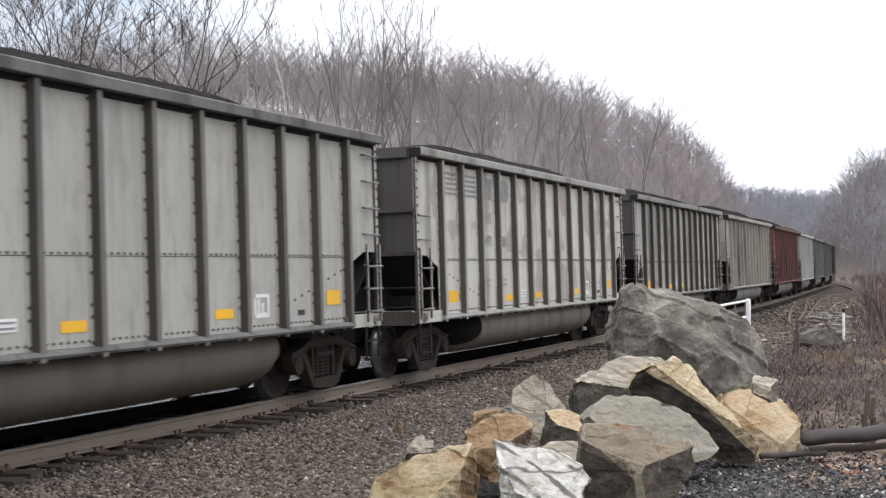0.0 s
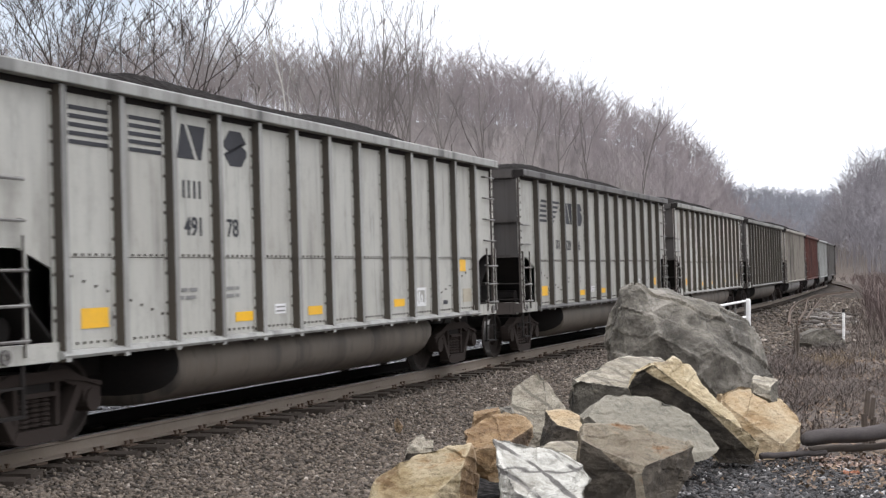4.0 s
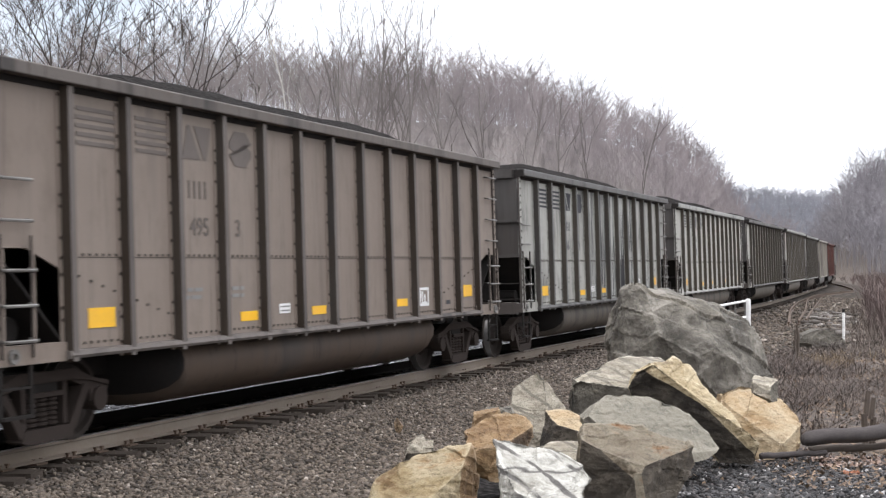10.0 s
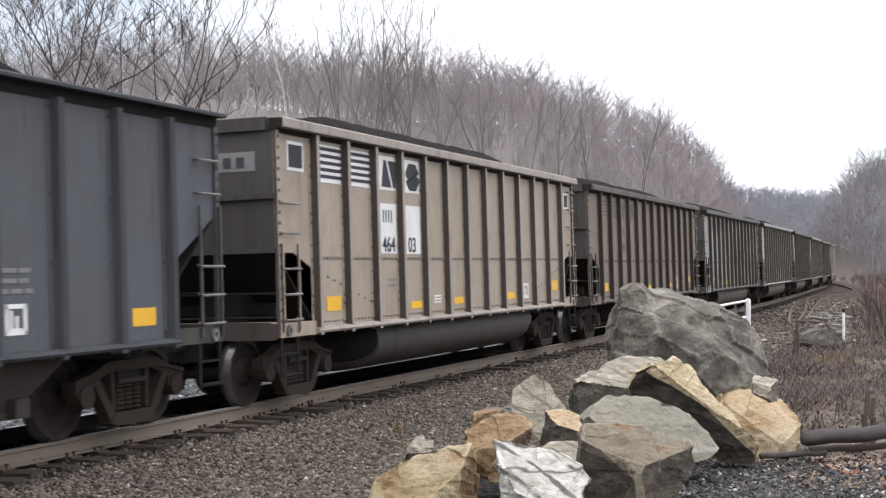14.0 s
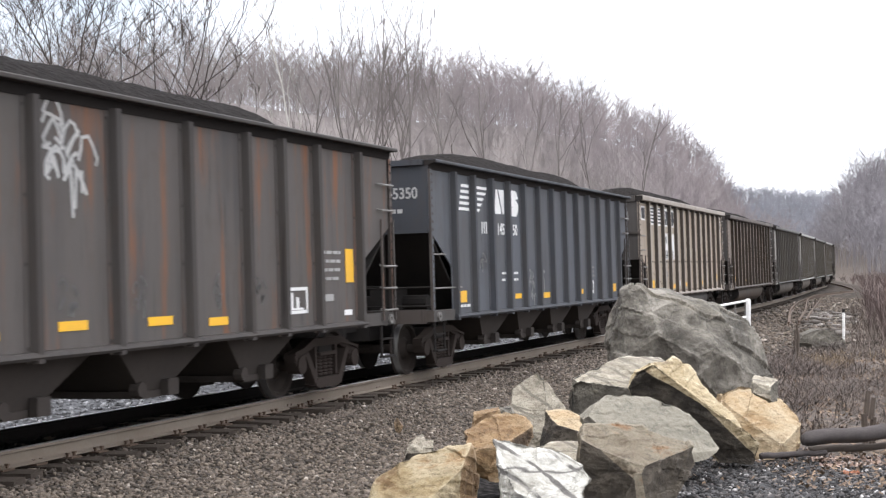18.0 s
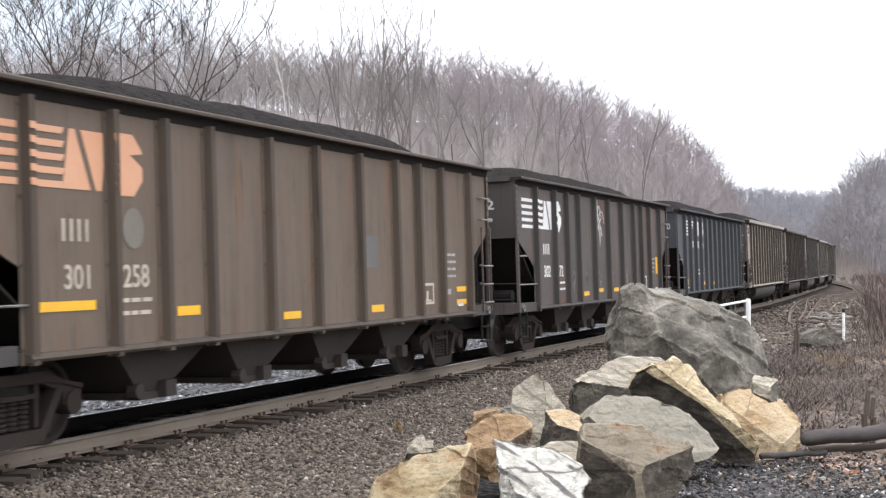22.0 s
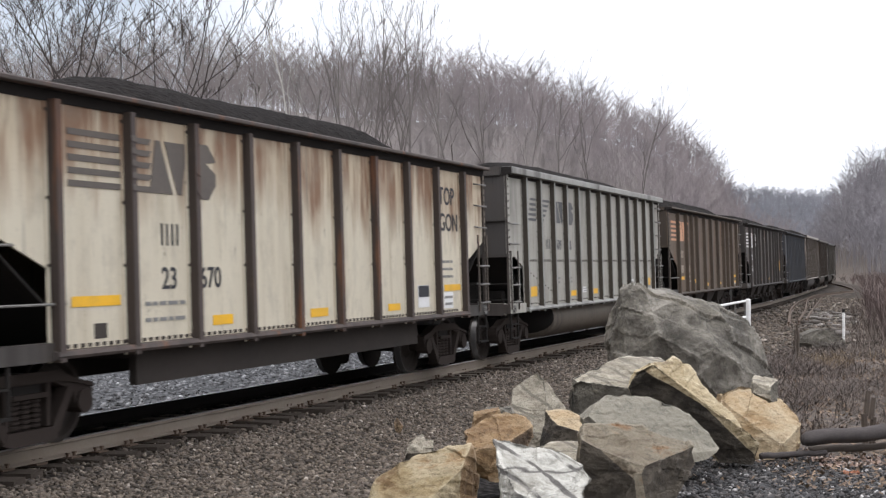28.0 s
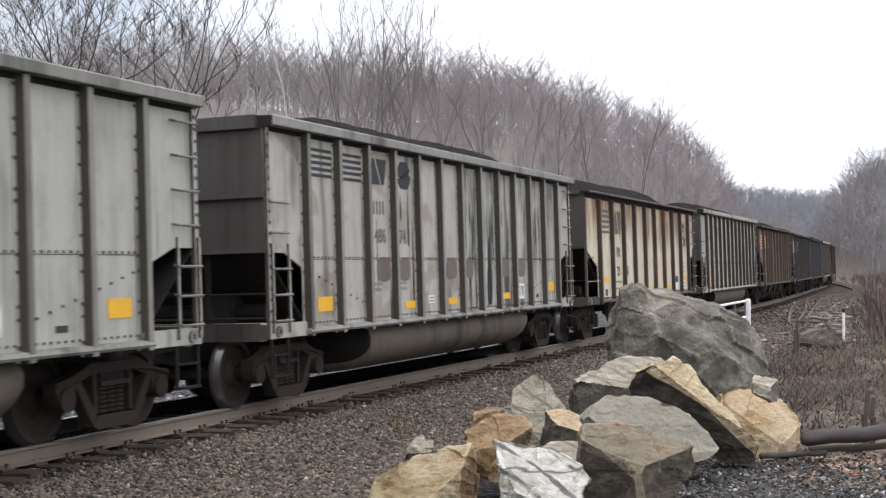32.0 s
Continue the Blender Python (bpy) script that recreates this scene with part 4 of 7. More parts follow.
def yellow_row(car, rows):
    for x, z, w, h in rows:
        plate_on(car, "reflector", x, z, w, h, M_YELLOW, SHEET_Y - 0.002, "yellow reflective plate")


def data_panel(car, x, z, w, h, mat):
    """A framed box of small unreadable stencils: an outline and bars."""
    y = SHEET_Y - 0.002
    bm = bmesh.new()
    t = 0.045
    for a, b, c, d in ((x - w / 2, x + w / 2, z + h / 2 - t, z + h / 2), (x - w / 2, x + w / 2, z - h / 2, z - h / 2 + t),
                       (x - w / 2, x - w / 2 + t, z - h / 2, z + h / 2), (x + w / 2 - t, x + w / 2, z - h / 2, z + h / 2),
                       (x - w * 0.28, x - w * 0.16, z - h * 0.3, z + h * 0.3), (x - w * 0.02, x + w * 0.1, z - h * 0.3, z + h * 0.12),
                       (x - w * 0.3, x + w * 0.3, z - h * 0.36, z - h * 0.28)):
        box(bm, a, b, y - 0.006, y, c, d)
    tagged(part("data_panel", bm, mat, car), kind="stuff")


def small_print(car, x, z, w, rows, mat, pitch=0.09):
    """Lines of writing too small to read, as bars."""
    bm = bmesh.new()
    rng = random.Random(int(x * 100) + rows)
    for k in range(rows):
        a = x
        while a < x + w - 0.05:
            b = min(x + w, a + rng.uniform(0.08, 0.22))
            box(bm, a, b, SHEET_Y - 0.007, SHEET_Y - 0.001, z - k * pitch - 0.045, z - k * pitch)
            a = b + 0.04
    tagged(part("small_print", bm, mat, car), kind="stuff")


def notice(car, x, z, w, h):
    """A white notice plate with lines too small to read."""
    y = SHEET_Y - 0.002
    plate_on(car, "notice_plate", x, z, w, h, M_WHITE, y)
    for k in (-0.22, 0.2):
        plate_on(car, "notice_line", x, z + k * h, w * 0.8, h * 0.16, M_FADED, y - 0.006)


def gondola_marks(car, mark, number, ink, style="split", last=(5.72, 1.40, 0.44, 0.21)):
    yellow_row(car, [(-5.60, 1.34, 0.48, 0.21), (-2.43, 1.24, 0.44, 0.12), (-0.42, 1.25, 0.44, 0.12), (2.62, 1.27, 0.44, 0.12), last])
    plate_on(car, "card_holder", -5.2, 1.32, 0.18, 0.16, M_DARKLET, SHEET_Y - 0.002)
    plate_on(car, "card_holder", 4.7, 1.22, 0.2, 0.07, M_DARKLET, SHEET_Y - 0.002)
    notice(car, -1.46, 1.305, 0.30, 0.13)
    data_panel(car, 3.58, 1.34, 0.40, 0.31, M_WHITE)
    small_print(car, -4.05, 1.62, 0.5, 2, M_FADED)
    small_print(car, -3.0, 1.62, 0.45, 2, M_FADED)
    if mark:
        if style == "flag":
            emblem(car, "flag", mark, SHEET_Y - 0.002, 2.83, 0.48)
        else:
            emblem(car, "split", mark, SHEET_Y - 0.002, 3.14, 0.40)
    if number:
        flag = style == "flag"
        reporting_mark(car, -4.39 if flag else -3.62, 2.35 if flag else 2.78, 0.40, 0.21, ink, SHEET_Y - 0.002)
        stencil(car, number[0], -3.80, 2.24, 0.22, ink, SHEET_Y - 0.002, 0.95)
        stencil(car, number[1], -2.82, 2.24, 0.22, ink, SHEET_Y - 0.002, 0.95)


GREY = (0.37, 0.37, 0.343)
far_cars = [
    (201.7, "hopper", "black open hopper car loaded with coal", (0.045, 0.045, 0.048), 0.3, 0.0),
    (185.7, "gondola", "dark grey coal gondola with heaped coal", (0.12, 0.115, 0.11), 0.4, 0.0),
    (169.6, "gondola", "dark grimy coal gondola with heaped coal", (0.16, 0.15, 0.14), 0.5, 0.0),
    (153.5, "gondola", "pale grey coal gondola with heaped coal", (0.36, 0.36, 0.34), 0.3, 0.0),
    (137.3, "gondola", "faded red-brown coal gondola with heaped coal", (0.13, 0.058, 0.048), 0.5, 0.0),
    (121.1, "gondola", "tan dusty coal gondola with heaped coal", (0.30, 0.27, 0.23), 0.4, 0.0),
]
for k, (c, kind, label, col, amt, rust) in enumerate(far_cars):
    m = paint("far_car_paint", col, INK, amt, 31.0 + k * 1.7, rust)
    if kind == "gondola":
        couple_up(gondola("coal_gondola", label, m, m, 60 + k), c)
    else:
        couple_up(hopper_car("coal_hopper", label, m, m, 60 + k), c)


def grey_gondola(centre, label, col, amount, seed, number, mark=None, ink=None, patch=0.0, chord=None, peak=0.44, style="split", soot=0.0, last=(5.72, 1.40, 0.44, 0.21)):
    col = tuple(v * k for v, k in zip(col, (1.06, 1.03, 0.99)))
    m = paint("car_paint", col, INK, amount, seed, patch=patch, soot=soot)
    ch = paint("chord_paint", chord or tuple(v * 0.55 for v in col), INK, 0.5, seed + 5)
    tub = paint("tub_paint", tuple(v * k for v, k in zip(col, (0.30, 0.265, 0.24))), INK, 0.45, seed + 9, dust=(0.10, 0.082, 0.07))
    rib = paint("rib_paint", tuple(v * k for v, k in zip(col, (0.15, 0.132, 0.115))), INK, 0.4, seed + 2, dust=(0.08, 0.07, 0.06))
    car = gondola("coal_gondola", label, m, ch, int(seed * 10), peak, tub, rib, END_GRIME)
    gondola_marks(car, mark or M_FADED, number, ink or M_FADED, style, last)
    return couple_up(car, centre)


grey_gondola(104.9, "grey coal gondola with black streaks and heaped coal", (0.36, 0.36, 0.335), 0.75, 3.1, ("497", "61"))
grey_gondola(88.76, "pale grey coal gondola with brown patched paint", (0.50, 0.50, 0.47), 0.4, 5.3, ("491", "08"), patch=0.6)
grey_gondola(72.52, "plain grey coal gondola with dark stencils", GREY, 0.12, 7.9, ("520", "46"), ink=M_DARKLET, mark=M_DARKLET, style="flag", chord=(0.155, 0.15, 0.142))
c1 = grey_gondola(56.20, "light grey coal gondola with dark ribs", (0.42, 0.42, 0.39), 0.22, 11.2, ("491", "78"), ink=M_DARKLET, mark=M_DARKLET, chord=(0.34, 0.335, 0.31), last=(5.55, 1.86, 0.44, 0.21))
plate_on(c1, "route_plate", 5.83, 1.32, 0.48, 0.24, plain("beige_plate", (0.42, 0.37, 0.28), 0.6), SHEET_Y - 0.002, "beige plate")
c2 = grey_gondola(39.87, "grey coal gondola with long black run-down streaks", (0.35, 0.352, 0.33), 0.4, 2.4, ("46", "51"), ink=M_SLATE, mark=M_DARKLET, soot=0.6, chord=(0.135, 0.131, 0.125))
c3 = grey_gondola(23.65, "dull brown coal gondola caked in grime", (0.205, 0.170, 0.145), 0.12, 4.6, ("495", " 3"), ink=plain("ghost_stencil", (0.125, 0.104, 0.09), 0.7), mark=plain("ghost_mark", (0.135, 0.113, 0.099), 0.7), chord=(0.14, 0.122, 0.11))


def tan_gondola():
    m = paint("tan_car_paint", (0.365, 0.302, 0.238), (0.13, 0.10, 0.08), 0.12, 9.4, dust=(0.285, 0.228, 0.175))
    ch = paint("tan_chord_paint", (0.34, 0.30, 0.26), (0.14, 0.11, 0.09), 0.3, 12.4)
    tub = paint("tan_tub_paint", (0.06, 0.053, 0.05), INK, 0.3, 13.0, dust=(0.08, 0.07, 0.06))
    rib = paint("tan_rib_paint", (0.060, 0.049, 0.041), INK, 0.3, 11.0, dust=(0.09, 0.075, 0.06))
    car = gondola("coal_gondola", "tan-brown coal gondola with white number boards", m, ch, 94, 0.48, tub, rib, END_GRIME)
    y = SHEET_Y - 0.002
    plate_on(car, "marker_frame", -6.72, 3.38, 0.49, 0.40, M_WHITE, y)
    plate_on(car, "marker_panel", -6.72, 3.38, 0.40, 0.31, M_DARKLET, y - 0.006)
    plate_on(car, "marker_frame", 6.80, 3.32, 0.36, 0.36, M_WHITE, y)
    plate_on(car, "marker_panel", 6.80, 3.32, 0.26, 0.27, M_DARKLET, y - 0.006)
    for x in (-5.56, -4.52):
        plate_on(car, "emblem_board", x, 3.34, 0.78, 0.54, M_WHITE, y)
        for k in range(5):
            plate_on(car, "emblem_stripe", x, 3.55 - k * 0.098, 0.78, 0.05, M_DARKLET, y - 0.006)
    for x, w in ((-3.46, 0.78), (-2.46, 0.74)):
        plate_on(car, "emblem_board", x, 3.34, w, 0.54, M_WHITE, y)
        plate_on(car, "number_board", x, 2.465, w, 0.79, M_WHITE, y)
    mark_part(car, "emblem_block", slanted(-3.78, -3.12, 3.12, 0.42, 0.10), M_DARKLET, y - 0.008)
    mark_part(car, "emblem_block", rounded(-2.78, -2.20, 3.11, 0.44), M_DARKLET, y - 0.008)
    reporting_mark(car, -3.58, 2.66, 0.36, 0.20, M_DARKLET, y - 0.006)
    stencil(car, "464", -3.80, 2.10, 0.245, M_DARKLET, y - 0.007, 1.0)
    stencil(car, "03", -2.74, 2.10, 0.245, M_DARKLET, y - 0.007, 1.0)
    board = plain("grey_board", (0.20, 0.195, 0.185), 0.65)
    bm = bmesh.new()
    box(bm, -7.336, -7.33, -1.22, 0.25, 3.16, 3.42)
    part("end_board", bm, board, car, "dull grey number board")
    for k in range(6):
        bm = bmesh.new()
        box(bm, -7.342, -7.336, -1.06 + 0.2 * k, -0.94 + 0.2 * k, 3.21, 3.35)
        part("end_print", bm, M_DARKLET, car)
    yellow_row(car, [(-5.60, 1.34, 0.48, 0.21), (-2.43, 1.23, 0.48, 0.12), (-0.40, 1.25, 0.48, 0.12), (2.62, 1.27, 0.46, 0.13), (5.72, 1.42, 0.46, 0.22)])
    plate_on(car, "card_holder", -5.2, 1.32, 0.18, 0.16, M_DARKLET, y)
    notice(car, -1.46, 1.305, 0.32, 0.13)
    data_panel(car, 3.58, 1.34, 0.40, 0.31, M_WHITE)
    small_print(car, -3.6, 1.68, 0.5, 2, M_FADED)
    return couple_up(car, 7.65)


tan_gondola()


M_ENDINK = plain("worn_white_stencil", (0.40, 0.39, 0.375), 0.65, 0, 0.6, 1.5, 0.02, (0.16, 0.15, 0.14))


def dark_hopper(centre, label, col, streak, rust, seed, number, mark, ink, number_pos, plates, rib_x=HOP_RIBS, half=7.6, style="joined", dust=(0.085, 0.078, 0.07), gap=1.05):
    m = paint("hopper_paint", col, streak, 0.3, seed, rust, dust=dust)
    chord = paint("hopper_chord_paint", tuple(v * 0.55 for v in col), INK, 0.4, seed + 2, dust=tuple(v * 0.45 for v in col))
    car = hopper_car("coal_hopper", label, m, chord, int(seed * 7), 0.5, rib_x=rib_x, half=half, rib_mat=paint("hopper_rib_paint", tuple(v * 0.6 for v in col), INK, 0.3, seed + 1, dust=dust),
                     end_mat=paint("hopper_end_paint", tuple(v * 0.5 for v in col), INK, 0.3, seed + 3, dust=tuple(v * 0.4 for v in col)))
    y = SHEET_Y - 0.002
    nx, nz = number_pos
    if style == "flag":
        emblem(car, "flag", mark, y, 2.89, 0.48)
        reporting_mark(car, -4.39, 2.60, 0.42, 0.22, ink, y)
        small_print(car, -3.46, 1.75, 0.34, 2, ink, 0.13)
        small_print(car, -2.69, 1.75, 0.26, 2, ink, 0.13)
        small_print(car, 3.27, 1.84, 0.45, 3, M_FADED, 0.1)
        small_print(car, 2.0, 1.36, 0.22, 3, M_FADED, 0.08)
        small_print(car, -5.96, 1.18, 0.62, 1, ink)
        data_panel(car, 3.46, 1.345, 0.32, 0.30, ink)
    else:
        emblem(car, "joined", mark, y, 2.67, 0.62, [x for x in rib_x if -7 < x < -4], nx - 1.48)
        reporting_mark(car, nx + 0.22, nz + 0.60, 0.44, 0.23, ink, y)
        small_print(car, nx + 1.04, nz - 0.12, 0.62, 2, ink, 0.14)
        small_print(car, nx + 10.72, 2.07, 0.66, 4, M_ENDINK, 0.125)
        data_panel(car, nx + 9.95, 1.385, 0.66, 0.36, ink)
        plate_on(car, "card_holder", nx + 10.9, 1.40, 0.42, 0.10, M_ENDINK, y)
        plate_on(car, "card_holder", nx + 11.6, 1.17, 0.26, 0.08, M_WHITE, y)
    stencil(car, number[0], nx, nz, 0.25 if style != "flag" else 0.22, ink, y, 0.98)
    stencil(car, number[1], nx + gap, nz, 0.25 if style != "flag" else 0.22, ink, y, 0.98)
    yellow_row(car, plates)
    # worn writing on the end sheet
    bm = bmesh.new()
    for k, (w, zz, hh) in enumerate(((0.62, 2.93, 0.06), (0.86, 2.80, 0.07), (0.3, 2.68, 0.05), (0.7, 2.56, 0.05))):
        a = -0.05
        while a > -w:
            b = max(-w, a - 0.05 - 0.11 * abs(math.sin(7 * a + k)))
            box(bm, -half - 0.006, -half, b - 0.15, a - 0.15, zz, zz + hh)
            a = b - 0.03
    tagged(part("end_print", bm, M_ENDINK, car), kind="stuff")
    bm = bmesh.new()
    for u in (0.05, 0.12, 0.19, ):
        box(bm, -half - 0.006, -half, -u - 0.03, -u, 3.33, 3.49)
    for v in (3.33, 3.395, 3.46):
        box(bm, -half - 0.006, -half, -0.44, -0.28, v, v + 0.03)
    part("end_reporting_mark", bm, M_ENDINK, car)
    stencil(car, number[-1], -0.13 if style != "flag" else 0.60, 3.05, 0.19, M_ENDINK, -half - 0.004, 1.5 if style != "flag" else 0.88, yaw=1)
    return couple_up(car, centre)


c5 = dark_hopper(-8.47, "blue-black hopper car with white stencils", (0.098, 0.103, 0.115), (0.046, 0.047, 0.053), 0.0, 3.3, ("145", "50", "145350"), M_WHITE, M_WHITE, (-3.68, 2.49),
                 [(-5.74, 1.325, 0.40, 0.21), (-2.44, 1.26, 0.42, 0.10), (-0.46, 1.235, 0.55, 0.12), (2.48, 1.255, 0.28, 0.11), (5.65, 1.29, 0.46, 0.20)], rib_x=GON_RIBS, half=7.30, style="flag", gap=0.98)
c6 = dark_hopper(-25.05, "sooty black hopper car with rust and white paint scrawl", (0.102, 0.090, 0.083), (0.045, 0.045, 0.05), 0.32, 5.9, ("302", "072", "302072"), M_WHITE, M_WHITE, (-5.68, 1.64),
                 [(-6.0, 1.905, 0.18, 0.49), (-2.12, 1.205, 0.48, 0.10), (-0.72, 1.26, 0.49, 0.10), (0.90, 1.245, 0.50, 0.10), (2.18, 1.19, 0.45, 0.10), (6.0, 1.855, 0.27, 0.49)], rib_x=[x - 0.15 for x in HOP_RIBS], gap=1.03)
c7 = dark_hopper(-42.0, "dull brown hopper car with salmon stencils", (0.15, 0.116, 0.089), (0.07, 0.058, 0.048), 0.06, 8.2, ("301", "258", "301258"), M_ORANGE, plain("buff_stencil", (0.52, 0.45, 0.36), 0.6, 0, 0.4, 2), (-5.58, 1.65),
                 [(-5.50, 1.475, 0.93, 0.10), (-3.20, 1.355, 0.50, 0.11), (-0.57, 1.205, 0.50, 0.10), (2.30, 1.205, 0.46, 0.11), (6.06, 1.435, 0.48, 0.09), (6.06, 1.205, 0.48, 0.09)], gap=1.05, dust=(0.12, 0.093, 0.071))


def scrawl(car, x, z, size, mat, seed, loops, label):
    """Spray-paint loops and runs on the side sheet, stroke by stroke."""
    y = SHEET_Y - 0.004
    rng = random.Random(seed)
    lines = []
    for k in range(loops):
        a, b = x + rng.uniform(-0.35, 0.35) * size, z + rng.uniform(-0.25, 0.55) * size
        lines.append([(a + rng.uniform(0.12, 0.2) * size * math.cos(i * 0.7 + k), b + 0.17 * size * math.sin(i * 0.9 + k * 2)) for i in range(7)])
    for k in range(max(2, loops // 3)):
        a = x + rng.uniform(-0.1, 0.2) * size
        lines.append([(a, z - 0.1 * size), (a + rng.uniform(-0.05, 0.05) * size, z - rng.uniform(0.35, 0.7) * size)])
    for line in lines:
        bm = bmesh.new()
        r = 0.024 * size ** 0.5
        for i, (u, v) in enumerate(line):
            p = line[max(i - 1, 0)]
            q = line[min(i + 1, len(line) - 1)]
            n = Vector((p[1] - q[1], q[0] - p[0])).normalized() * r
            bm.verts.new((u + n.x, y, v + n.y)), bm.verts.new((u - n.x, y, v - n.y))
        bm.verts.ensure_lookup_table()
        for i in range(len(line) - 1):
            bm.faces.new([bm.verts[2 * i + k] for k in (0, 1, 3, 2)])
        bmesh.ops.solidify(bm, geom=bm.faces[:], thickness=0.003)
        part("paint_stroke", bm, mat, car, label)


scrawl(c6, -0.70, 2.95, 0.92, M_WHITE, 12, 11, "white spray-painted stroke")
for k, x in enumerate((-3.26, -2.10, -0.76, 0.54, 2.18, 3.28)):
    scrawl(c6, x, 1.52, 0.36, M_FADED, 40 + k, 5, "faded grey paint smear")
for k, (x, z) in enumerate(((-4.58, 1.95), (-1.50, 1.52), (-1.42, 1.30), (-0.63, 1.52))):
    scrawl(c5, x, z, 0.40, M_ENDINK if k else M_FADED, 50 + k, 6, "chalky grey paint smear")
mark_part(c7, "ghost_mark", [[(-4.31 + 0.21 * math.cos(a * 0.524), 2.29 + 0.23 * math.sin(a * 0.524)) for a in range(12)]], plain("ghost_disc", (0.19, 0.17, 0.14), 0.7), SHEET_Y - 0.002)
plate_on(c7, "patch_plate", 2.11, 2.08, 0.42, 0.48, plain("grey_patch", (0.13, 0.125, 0.12), 0.6), SHEET_Y - 0.002)


grey_gondola(-58.3, "clean pale grey-green coal gondola", (0.37, 0.362, 0.33), 0.32, 6.6, ("509", "08"), ink=M_SLATE, mark=M_SLATE, style="flag", chord=(0.32, 0.314, 0.29))


TOP_RIBS = [-5.93 + 1.32 * k for k in range(10)]


def rusty_car():
    m = paint("cream_rust_paint", (0.62, 0.555, 0.43), (0.36, 0.29, 0.19), 0.25, 4.4, 0.75, dust=(0.54, 0.48, 0.37), from_top=True)
    ch = paint("rust_chord_paint", (0.085, 0.068, 0.062), INK, 0.4, 2.8, 0.08, dust=(0.10, 0.078, 0.066))
    car = hopper_car("coal_hopper", "cream coal car with rust runs and dark stencils", m, ch, 77, 0.55, chutes=False, half=7.2, rib_x=TOP_RIBS, z_open=2.3,
                     rib_mat=paint("rust_rib_paint", (0.055, 0.043, 0.036), INK, 0.3, 3.0, 0.1, dust=(0.075, 0.055, 0.043)), end_mat=END_GRIME,
                     gear_mat=paint("rust_frame_paint", (0.17, 0.14, 0.11), INK, 0.5, 6.1, 0.2, dust=(0.10, 0.078, 0.062)))
    y = SHEET_Y - 0.002
    emblem(car, "joined", plain("brown_black_stencil", (0.10, 0.085, 0.075), 0.65, 0, 0.5, 2.0, 0.02, (0.17, 0.14, 0.115)), y, 2.70, 0.60, [x for x in TOP_RIBS if -5.8 < x < -2.5], -5.66)
    reporting_mark(car, -3.77, 2.235, 0.36, 0.25, M_DARKLET, y)
    stencil(car, "23", -3.96, 1.62, 0.25, M_DARKLET, y, 0.95)
    stencil(car, "670", -3.13, 1.62, 0.25, M_DARKLET, y, 0.95)
    stencil(car, "TOP", 4.86, 2.93, 0.31, M_DARKLET, y, 0.9)
    stencil(car, "GON", 4.86, 2.47, 0.31, M_DARKLET, y, 0.9)
    small_print(car, -4.30, 1.48, 0.88, 2, M_FADED, 0.18)
    small_print(car, 4.95, 1.95, 0.5, 3, M_FADED, 0.13)
    yellow_row(car, [(-5.21, 1.515, 0.86, 0.11), (-2.61, 1.22, 0.48, 0.12), (0.065, 1.215, 0.55, 0.12), (2.765, 1.205, 0.47, 0.11), (5.42, 1.47, 0.80, 0.11)])
    plate_on(car, "notice_plate", 4.03, 1.345, 0.50, 0.37, M_WHITE, y)
    plate_on(car, "notice_panel", 4.03, 1.43, 0.46, 0.19, M_DARKLET, y - 0.006)
    notice(car, 5.20, 1.25, 0.46, 0.28)
    plate_on(car, "notice_panel", 4.80, 1.27, 0.20, 0.24, M_DARKLET, y)
    # pierced flange along the side sill
    bm = bmesh.new()
    for k in range(92):
        x = -5.85 + k * 0.126
        if min(abs(x - r) for r in TOP_RIBS) > 0.1:
            box(bm, x - 0.028, x + 0.028, y - 0.012, y, 1.045, 1.085)
    tagged(part("sill_bolts", bm, M_RIVET, car), kind="stuff")
    plate_on(car, "repair_plate", -5.15, 1.20, 0.22, 0.16, M_RIVET, y)
    return couple_up(car, -74.19)


rusty_car()
c10 = grey_gondola(-90.08, "grey coal gondola with smeared stencils and black streaks", (0.42, 0.415, 0.38), 0.35, 8.8, ("486", "74"), ink=M_SLATE, mark=M_DARKLET, patch=0.15, soot=0.4, chord=(0.25, 0.243, 0.225))
grey_gondola(-106.45, "pale grey coal gondola streaked with soot", (0.40, 0.405, 0.37), 0.35, 14.3, ("502", "31"), ink=M_FADED)

def sooty(car, x0, x1, mat):
    """Side sheets between x0 and x1 that are streaked with black."""
    for ob in car.children:
        at_ = ob.matrix_basis.translation
        if ob.name.startswith("side_panel") and at_.y < -1 and x0 < at_.x < x1:
            ob.data = ob.data.copy()
            ob.data.materials[0] = mat


sooty(c2, -2.2, 2.2, paint("sooty_paint", (0.40, 0.40, 0.37), INK, 0.5, 2.4, soot=1.7))
sooty(c10, -0.1, 5.2, paint("streaked_paint", (0.42, 0.41, 0.37), INK, 0.4, 8.8, soot=1.0))
M_BLOT = paint("blot_paint", (0.030, 0.030, 0.033), INK, 0.3, 2.0)


def drip(car, x, top, low, w, mat):
    """A run of black liquid down the sheet: wide in its middle, thin at its ends."""
    h = top - low
    outline = [(x, top), (x + 0.25 * w, low + 0.7 * h), (x + 0.5 * w, low + 0.25 * h), (x + 0.3 * w, low), (x - 0.3 * w, low), (x - 0.45 * w, low + 0.3 * h), (x - 0.2 * w, low + 0.75 * h)]
    bm = bmesh.new()
    prism(bm, outline, "y", SHEET_Y - 0.0045, SHEET_Y - 0.001)
    part("black_run", bm, mat, car)


